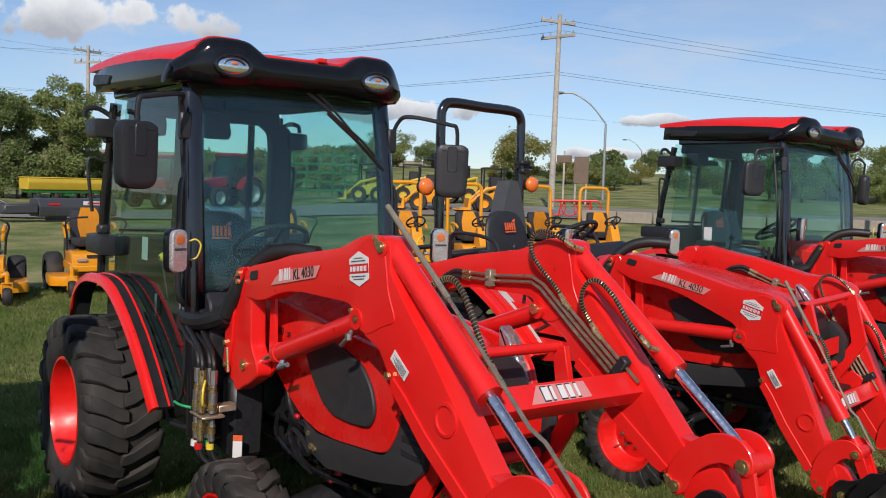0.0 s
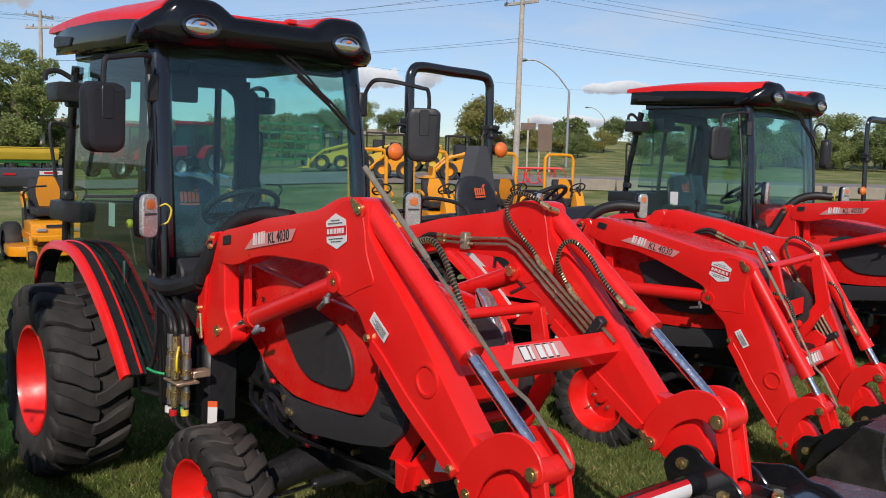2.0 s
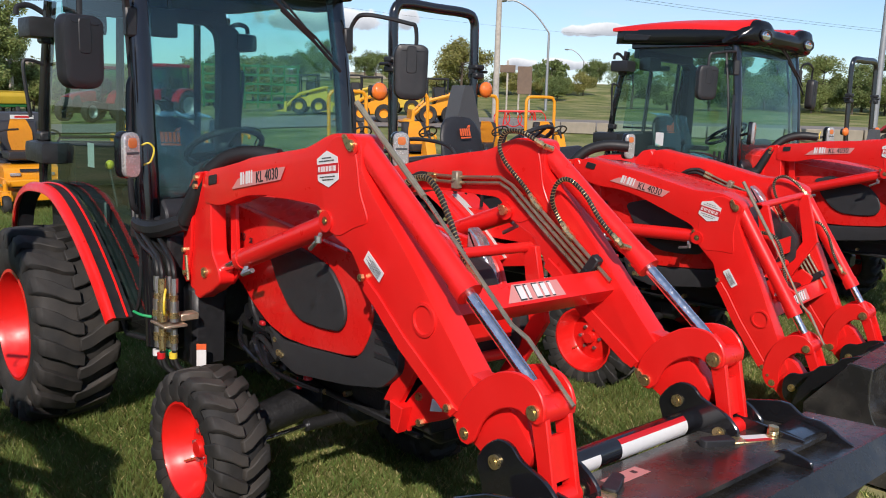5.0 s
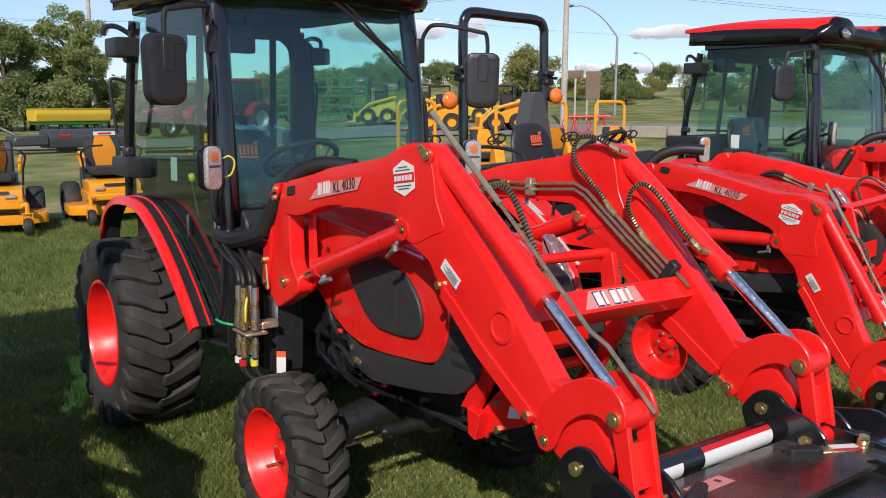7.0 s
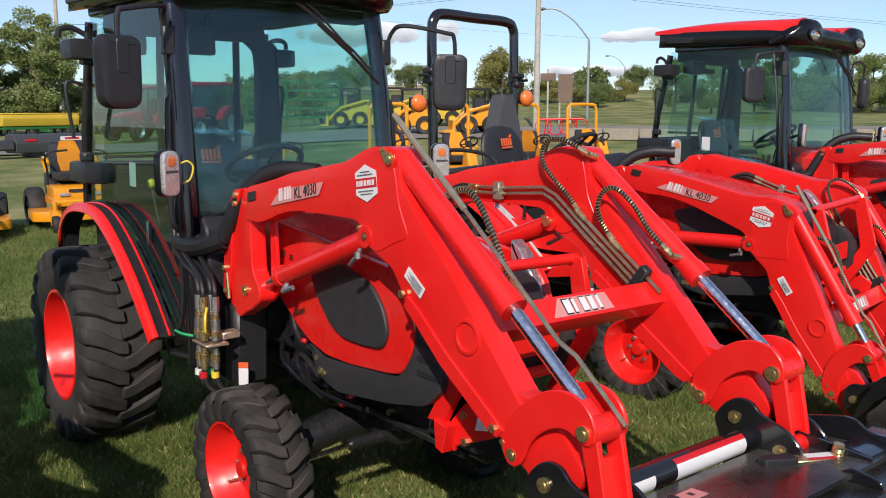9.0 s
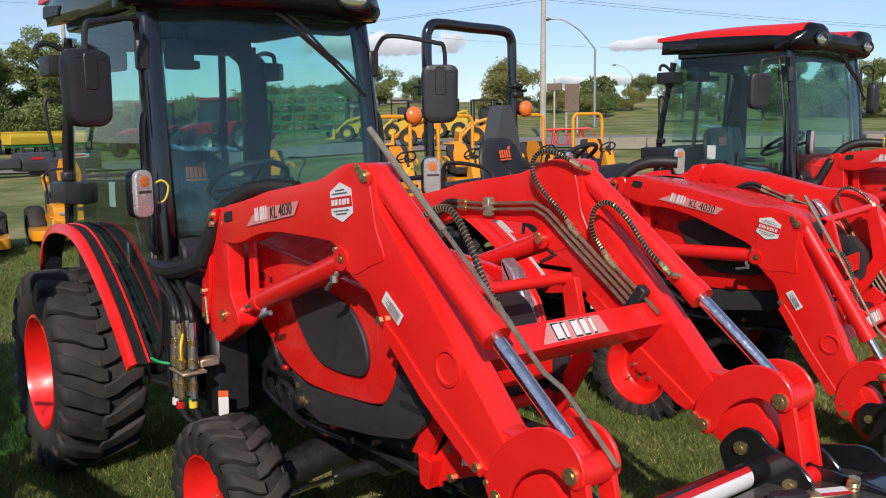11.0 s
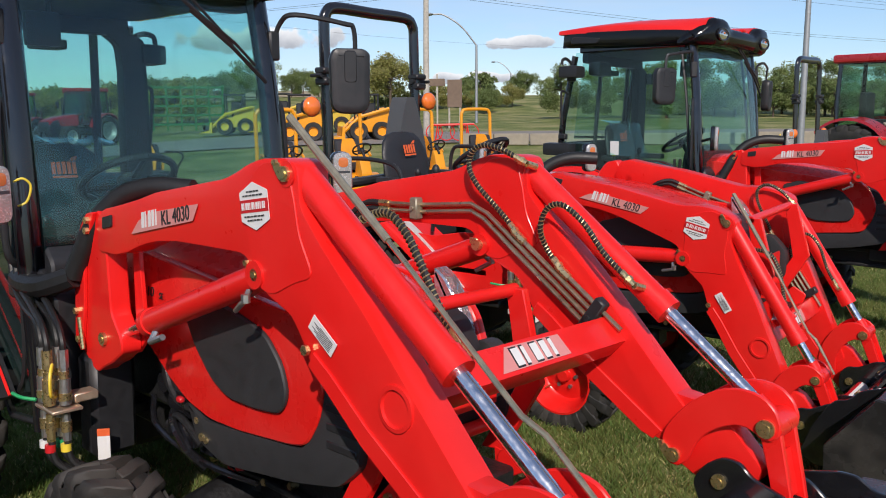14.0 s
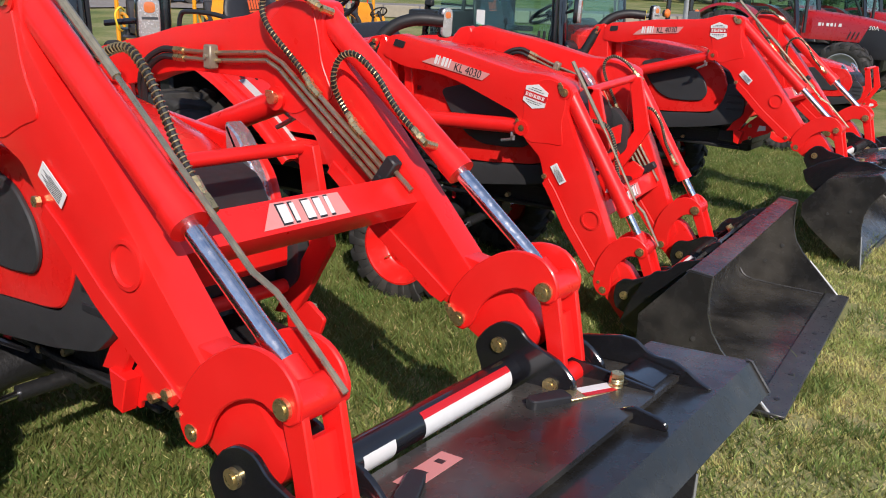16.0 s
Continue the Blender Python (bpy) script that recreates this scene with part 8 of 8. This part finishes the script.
street_lamp(-35.9, 42.45, height(-35.9, 42.45) - 0.2, 5.0, -2.0, -1.8, 1.9, "grey steel street lamp with a long curved arm")
street_lamp(-67.9, 87.3, height(-67.9, 87.3), 3.0, -1.6, -1.2, 1.4, "distant grey street lamp with a curved arm")
fl = thing("flood_light", pose(-11.4, 28.5, height(-11.4, 28.5)), "tall grey pole with two dark flood lights", "flood light")
part("mast", Geo().tube([(0, 0, 0), (0, 0, 5.3)], [0.11, 0.08], 10), GALV, fl, "grey steel mast")
for q in (-0.25, 0.25):
    part("lamp_head", Geo().box((0.1 + q, -0.1 + q, 5.4), (0.3, 0.3, 0.22), 0.04), BLACK, fl, "dark flood lamp")
lp2 = thing("lot_light_pole", pose(-12.0, 44.5, height(-12, 44.5)), "slim grey light pole behind the tractors", "light pole")
part("mast", Geo().tube([(0, 0, 0), (0, 0, 6.2)], [0.10, 0.07], 10), GALV, lp2, "grey steel mast")
part("lamp_head", Geo().box((0.3, 0, 6.2), (0.6, 0.25, 0.10), 0.03), GALV, lp2, "flat lamp head")
for (x, y, w, z0, z1, posts) in ((-33.0, 35.65, 0.85, 3.15, 3.55, 1), (-32.3, 36.3, 0.80, 2.0, 3.50, 2)):
    sg = thing("road_sign", pose(*spun(x, y), 0, 0, 0, -47), "brown weathered back of a road sign on posts", "road sign", "road signs")
    part("panel", Geo().box((0, 0, (z0 + z1) / 2), (0.05, w, z1 - z0), 0.01), RUSTY, sg, "brown panel")
    for q in ((0,) if posts == 1 else (-0.3, 0.3)):
        part("post", Geo().box((-0.06, q, z0 / 2 + 0.3), (0.10, 0.10, z0 + 0.7), 0.01), WOODPOLE, sg, "wooden post")
# low concrete barrier along the road
bw = tagged(new("barrier"), "low pale concrete barrier along the road", "barrier", kind="structure")
a_, b_ = Vector((-33, 19.5, 0)), Vector((-8, 37.5, 0))
for k in range(22):
    p = a_.lerp(b_, (k + 0.5) / 22)
    if k < 8:
        continue
    part("block", lambda: Geo().box((0, 0, 0.22), (1.36, 0.40, 0.46), 0.03), CONCRETE, bw, "", T((p.x, p.y, height(p.x, p.y) + 0.02)) @ Matrix.Rotation(math.atan2(18, 25), 4, "Z"), "block")
# road bridge far behind
br = thing("road_bridge", pose(-110, 50, 0, 0, 0, 64.5), "distant concrete road bridge with a pale parapet", "bridge")
part("deck", Geo().box((0, 0, 3.6), (60, 5, 0.9), 0.05), CONCRETE, br, "concrete deck")
part("parapet", Geo().box((0, -2.6, 4.4), (60, 0.25, 0.8), 0.03), CONCRETE, br, "pale parapet")
for x in (-24, -12, 0, 12, 24):
    part("pier", Geo().box((x, 0, 1.5), (0.9, 3.5, 3.4), 0.05), CONCRETE, br, "")


# ---- trees ----
def leaf_material(name, col, hue, other=None, grain=2.5):
    """Leaves or blades, each a little different; where another colour is given, patches of the two run into each other."""
    m = bpy.data.materials.new(name)
    m.use_nodes = True
    n, l = m.node_tree.nodes, m.node_tree.links
    bs = n["Principled BSDF"]
    geo, mr, hv = n.new("ShaderNodeNewGeometry"), n.new("ShaderNodeMapRange"), n.new("ShaderNodeHueSaturation")
    mr.inputs["To Min"].default_value, mr.inputs["To Max"].default_value = 0.75, 1.55
    l.new(geo.outputs["Random Per Island"], mr.inputs["Value"])
    hv.inputs["Color"].default_value = (*col, 1)
    m2 = n.new("ShaderNodeMapRange")
    m2.inputs["To Min"].default_value, m2.inputs["To Max"].default_value = 0.5 - hue, 0.5 + hue
    l.new(geo.outputs["Random Per Island"], m2.inputs["Value"])
    l.new(m2.outputs["Result"], hv.inputs["Hue"])
    if other:
        co, no, cr, mc = n.new("ShaderNodeTexCoord"), n.new("ShaderNodeTexNoise"), n.new("ShaderNodeMapRange"), n.new("ShaderNodeMixRGB")
        no.inputs["Scale"].default_value, no.inputs["Detail"].default_value, no.inputs["Roughness"].default_value = grain, 6, 0.7
        cr.inputs["From Min"].default_value, cr.inputs["From Max"].default_value = 0.40, 0.60
        l.new(co.outputs["Object"], no.inputs["Vector"])
        l.new(no.outputs["Fac"], cr.inputs["Value"])
        l.new(cr.outputs["Result"], mc.inputs["Fac"])
        mc.inputs["Color1"].default_value, mc.inputs["Color2"].default_value = (*col, 1), (*other, 1)
        l.new(mc.outputs["Color"], hv.inputs["Color"])
    l.new(mr.outputs["Result"], hv.inputs["Value"])
    l.new(hv.outputs["Color"], bs.inputs["Base Color"])
    bs.inputs["Roughness"].default_value, bs.inputs["Specular IOR Level"].default_value = 0.7, 0.25
    tl, mx = n.new("ShaderNodeBsdfTranslucent"), n.new("ShaderNodeMixShader")
    mx.inputs["Fac"].default_value = 0.45
    l.new(hv.outputs["Color"], tl.inputs["Color"])
    l.new(bs.outputs[0], mx.inputs[1])
    l.new(tl.outputs[0], mx.inputs[2])
    l.new(mx.outputs[0], n["Material Output"].inputs["Surface"])
    return m


LEAF = leaf_material("green_leaves", (0.25, 0.29, 0.105), 0.02)
LEAF2 = leaf_material("dark_green_leaves", (0.18, 0.225, 0.085), 0.015)
LEAF3 = leaf_material("yellowing_leaves", (0.30, 0.285, 0.10), 0.02)
LEAF_RED = leaf_material("russet_leaves", (0.13, 0.055, 0.03), 0.015)


def tree_mesh(key, h, w, leaves, seed, low=0.25, leaf=0.16):
    """Trunk with limbs, and a crown of many small leaf clumps round the limb ends."""
    if key in MESHES:
        return MESHES[key], MESHES[key + "crown"]
    rng = random.Random(seed)
    g, ends = Geo(), []
    g.tube([(0, 0, -0.2), (rng.uniform(-0.1, 0.1), 0, h * 0.35), (rng.uniform(-0.2, 0.2), rng.uniform(-0.2, 0.2), h * 0.85)], [0.03 * h, 0.022 * h, 0.006 * h], 7)
    for k in range(16):
        z0 = h * rng.uniform(low, 0.75)
        a, ln = rng.uniform(0, 2 * math.pi), w * rng.uniform(0.28, 0.5) * (1.15 - 0.6 * abs(z0 / h - 0.5))
        p1 = Vector((math.cos(a) * ln, math.sin(a) * ln, z0 + h * rng.uniform(0.02, 0.22)))
        g.tube([(0, 0, z0), tuple(p1 * 0.5 + Vector((0, 0, z0 * 0.5 + 0.1))), tuple(p1)], [0.012 * h, 0.008 * h, 0.003 * h], 5)
        ends += [p1, p1 * 0.65 + Vector((0, 0, z0 * 0.35 + 0.2))]
    ends += [Vector((rng.uniform(-0.15, 0.15) * w, rng.uniform(-0.15, 0.15) * w, h * rng.uniform(0.8, 0.97))) for _ in range(5)]
    v, f = [], []
    per = leaves // len(ends)
    for e in ends:
        r = w * rng.uniform(0.10, 0.20)
        for _ in range(per):
            d = Vector((rng.gauss(0, 1), rng.gauss(0, 1), rng.gauss(0, 0.8))).normalized() * r * rng.uniform(0.45, 1.15)
            c = e + d
            s = leaf * rng.uniform(0.6, 1.3)
            u = Vector((rng.gauss(0, 1), rng.gauss(0, 1), rng.gauss(0, 0.6))).normalized()
            t = u.cross(Vector((rng.gauss(0, 1), rng.gauss(0, 1), rng.gauss(0, 1)))).normalized()
            o = len(v)
            v += [c - u * s, c + t * s * 0.55, c + u * s, c - t * s * 0.55]
            f += [(o, o + 1, o + 2), (o, o + 2, o + 3)]
    MESHES[key] = g.mesh("trunk", BARK)
    me = bpy.data.meshes.new("crown")
    me.from_pydata([tuple(p) for p in v], [], f)
    MESHES[key + "crown"] = me
    return MESHES[key], me


def tree(x, y, key, h, w, leaves, seed, leaf_mat, label, low=0.25, leaf=0.16, sc=1.0, sink=0.0):
    tm, cm = tree_mesh(key, h, w, leaves, seed, low, leaf)
    x, y = spun(x, y)
    t = thing("tree", T((x, y, height(x, y) - sink)) @ Matrix.Rotation(seed * 1.3 + x, 4, "Z") @ Matrix.Diagonal((sc, sc, sc, 1)), label, "tree", "trees")
    tr = new("trunk", tm)
    tr.parent = t
    cr = new("crown", cm)
    cr.parent = t
    cr.data = cm
    if not cm.materials:
        cm.materials.append(leaf_mat)
    return t


TL = "leafy green deciduous tree with an uneven crown"
random.seed(11)
for i in range(15):
    y = -3 + i * 1.45 + random.uniform(-0.5, 0.5)
    x = -61 + random.uniform(-3, 3)
    tree(x, y, "tall%d" % (i % 3), 8.6, 4.2, 17000, 3 + i % 3, (LEAF, LEAF2, LEAF)[i % 3], TL, 0.08, 0.105, random.uniform(0.66, 0.92) * (0.82 if i > 12 else 1))
for i in range(12):
    tree(-58.5 + random.uniform(-1, 1), -3 + i * 1.9, "shrub%d" % (i % 2), 3.2, 3.4, 6500, 21 + i % 2, (LEAF2, LEAF)[i % 2], "dense green shrub at the wood's edge", 0.05, 0.10, random.uniform(0.6, 1.0))
tree(-57.5, 7.6, "russet", 3.6, 3.0, 2000, 31, LEAF_RED, "russet-leaved shrub among green trees", 0.05, 0.16)
tree(-54.2, 52.7, "lone", 4.7, 4.4, 11000, 41, LEAF3, "lone roadside tree with yellowing leaves", 0.22, 0.105)
tree(-51.7, 61.7, "small", 3.0, 2.6, 1800, 43, LEAF2, "small dark green tree by the road", 0.15, 0.15)
for i in range(9):
    tree(-79 + 1.5 * i % 6, 44 + 2.4 * i + random.uniform(-1, 1), "far%d" % (i % 2), 5.5, 5.5, 9000, 51 + i % 2, (LEAF2, LEAF)[i % 2], "round distant tree on the ridge", 0.08, 0.14, random.uniform(0.6, 0.95) * (0.78 if i < 6 else 0.6))
for i in range(8):
    tree(-70 + 2.2 * i, 84 + 2.0 * i + random.uniform(-2, 2), "far%d" % (i % 2), 5.5, 5.5, 5200, 51 + i % 2, LEAF2, "round distant tree on the ridge", 0.12, 0.19, random.uniform(0.35, 0.6))
for i in range(22):
    tree(-35 + 1.9 * i, 66 - 0.4 * i + random.uniform(-2, 2), "rt%d" % (i % 2), 6.2, 5.4, 11000, 61 + i % 2, (LEAF, LEAF2)[i % 2], TL, 0.06, 0.12, random.uniform(0.50, 0.68))
for i in range(16):
    tree(-33 + 2.2 * i, 61.5 - 0.4 * i + random.uniform(-1, 1), "shrub%d" % (i % 2), 3.2, 3.4, 6500, 21 + i % 2, (LEAF2, LEAF)[i % 2], "dense green shrub at the wood's edge", 0.05, 0.10, random.uniform(0.6, 0.9))
for i in range(1, 5):
    tree(-37.5 + 2.0 * i + random.uniform(-0.5, 0.5), 49.5 + 1.4 * i + random.uniform(-0.8, 0.8), "rt%d" % (i % 2), 6.2, 5.4, 11000, 61 + i % 2, (LEAF2, LEAF)[i % 2], TL, 0.06, 0.12, random.uniform(0.52, 0.64))
for i in range(7):
    tree(-47 - 2.5 * i, 57 + 2.5 * i, "shrub%d" % (i % 2), 3.2, 3.4, 4200, 21 + i % 2, LEAF, "low green roadside bush by the road", 0.05, 0.17, random.uniform(0.45, 0.7))

for i in range(16):
    tree(-61 + random.uniform(-1.5, 1.5), 16.5 + i * 1.35, "weed%d" % (i % 2), 3.2, 3.4, 6000, 71 + i % 2, (LEAF3, LEAF)[i % 2], "low yellow-green thicket on the bank", 0.04, 0.10, random.uniform(0.75, 1.05))
for i in range(9):
    tree(-58.0 + 1.1 * i, 53.5 + 1.2 * i + random.uniform(-0.6, 0.6), "weed%d" % (i % 2), 3.2, 3.4, 6000, 71 + i % 2, (LEAF3, LEAF)[i % 2], "low yellow-green roadside thicket", 0.04, 0.10, random.uniform(0.45, 0.75))


# ---- red hay rake behind the mowers ----
rk = thing("hay_rake", pose(*spun(-24.3, 27.1), height(-24.3, 27.1), 0, 0, 42), "small red hay rake with spoked tine wheels", "hay rake")
part("beam", Geo().tube([(-0.9, 0, 0.75), (0.9, 0, 0.78)], 0.045, 8).tube([(-0.6, 0, 0.75), (-0.7, 0.1, 0.1)], 0.03, 6).tube([(0.6, 0, 0.78), (0.7, 0.1, 0.1)], 0.03, 6), RED, rk, "red tubular beam")
for k in range(4):
    c_ = Vector((-0.75 + 0.5 * k, 0.18, 0.45))
    wh_ = part("tine_wheel", Geo().tube([c_ + Vector((0.33 * math.cos(a), 0.0, 0.33 * math.sin(a))) for a in np.linspace(0, 2 * math.pi, 21)], 0.02, 5), RED, rk, "red tine wheel")
    for a in np.linspace(0, 2 * math.pi, 8, False):
        part("tine", Geo().tube([c_, c_ + Vector((0.43 * math.cos(a), 0.03, 0.43 * math.sin(a)))], 0.008, 4), GALV, wh_)

# ---- grass blades near the tractors ----
BLADE = leaf_material("grass_blades", (0.115, 0.168, 0.040), 0.035, (0.19, 0.22, 0.065), 1.6)
STRAW = leaf_material("dry_grass", (0.62, 0.52, 0.27), 0.02, (0.46, 0.40, 0.18), 4.0)
LIGHT_BLADE = leaf_material("yellow_green_grass", (0.60, 0.53, 0.225), 0.03, (0.31, 0.36, 0.105), 3.2)
rng = np.random.default_rng(7)


def clump(x, y, cell, seed):
    """Smooth random values from 0 to 1 over the ground, in patches of about one cell."""
    g = np.random.default_rng(seed).uniform(0, 1, (64, 64))
    u, v = x / cell + 500.0, y / cell + 500.0
    i, j = np.floor(u).astype(int), np.floor(v).astype(int)
    a, b = u - i, v - j
    a, b = a * a * (3 - 2 * a), b * b * (3 - 2 * b)
    i, j = i % 63, j % 63
    return (g[i, j] * (1 - a) + g[i + 1, j] * a) * (1 - b) + (g[i, j + 1] * (1 - a) + g[i + 1, j + 1] * a) * b


def blades(n, x0, x1, y0, y1, hmin, hmax, keep, wide=1.0):
    x, y = rng.uniform(x0, x1, n), rng.uniform(y0, y1, n)
    ok = keep(x, y, rng.uniform(0, 1, n))
    x, y = x[ok], y[ok]
    n = len(x)
    a, h = rng.uniform(0, 2 * np.pi, n), rng.uniform(hmin, hmax, n) * (0.6 + 0.9 * clump(x, y, 0.12, 5))
    b, w = rng.uniform(0, 2 * np.pi, n), (0.0026 + 0.0024 * rng.uniform(0, 1, n)) * wide
    lean = h * rng.uniform(0.3, 1.3, n)
    p0 = np.stack([x - np.cos(a) * w, y - np.sin(a) * w, np.zeros(n)], 1)
    p1 = np.stack([x + np.cos(a) * w, y + np.sin(a) * w, np.zeros(n)], 1)
    p2 = np.stack([x + np.cos(b) * lean, y + np.sin(b) * lean, h], 1)
    return np.stack([p0, p1, p2], 1).reshape(-1, 3)


def patchy(x, y, u):
    k = 0.30 + 0.85 * (0.5 * clump(x, y, 0.8, 1) + 0.5 * clump(x, y, 0.22, 2))
    under = (np.abs(y - 5.22) < 0.93) & (x > -2.22) & (x < -1.56)
    # the blades thin out towards the open lot
    rim = np.clip((1.6 - x) / 1.6, 0, 1) * np.where(x > -3, np.clip((y - 0.4) / 0.5, 0, 1), 1)
    return (u < k * rim**1.5) & ~under


def fade(x, y, u):
    """Green turf, thinner and in tufts where the ground in front of the buckets has dried out."""
    dry = np.clip((x + 2.6) / 1.2, 0, 1)
    tuft = np.clip((0.6 * clump(x, y, 0.30, 3) + 0.4 * clump(x, y, 0.11, 4) - 0.44) * 6, 0.05, 1)
    return patchy(x, y, u) & (rng.uniform(0, 1, len(x)) < 1 - dry * (1 - 0.75 * tuft))


def thin(x, y, u):
    """Sunburnt turf that leaves bare spots."""
    bare = np.clip((0.55 * clump(x, y, 0.45, 8) + 0.45 * clump(x, y, 0.14, 9) - 0.30) * 6, 0.08, 1)
    return patchy(x, y, u) & (rng.uniform(0, 1, len(x)) < np.clip((x + 3.4) / 1.8, 0, 1) * bare)


def lawn(name, V, material, label):
    me = bpy.data.meshes.new(name)
    me.from_pydata(V.tolist(), [], np.arange(len(V)).reshape(-1, 3).tolist())
    me.materials.append(material)
    tagged(new(name, me), label, "grass", kind="stuff")


lawn("grass", np.concatenate([blades(330000, -6.6, 1.6, 0.4, 5.2, 0.02, 0.060, fade), blades(200000, -5.0, 1.6, 5.0, 11.0, 0.02, 0.065, fade), blades(120000, -14.0, -5.4, 0.6, 5.5, 0.02, 0.07, patchy, 1.4)]), BLADE, "short uneven green lawn blades on the lot")
lawn("dry_grass", np.concatenate([blades(220000, -2.8, 1.6, 0.4, 9.0, 0.004, 0.018, patchy), blades(60000, -6.6, -2.6, 0.4, 11.0, 0.01, 0.035, patchy)]), STRAW, "dry straw-coloured grass clippings on the lawn")
lawn("yellow_grass", blades(560000, -3.4, 1.6, 0.4, 7.5, 0.008, 0.030, thin), LIGHT_BLADE, "short yellow-green sunburnt turf in front of the buckets")
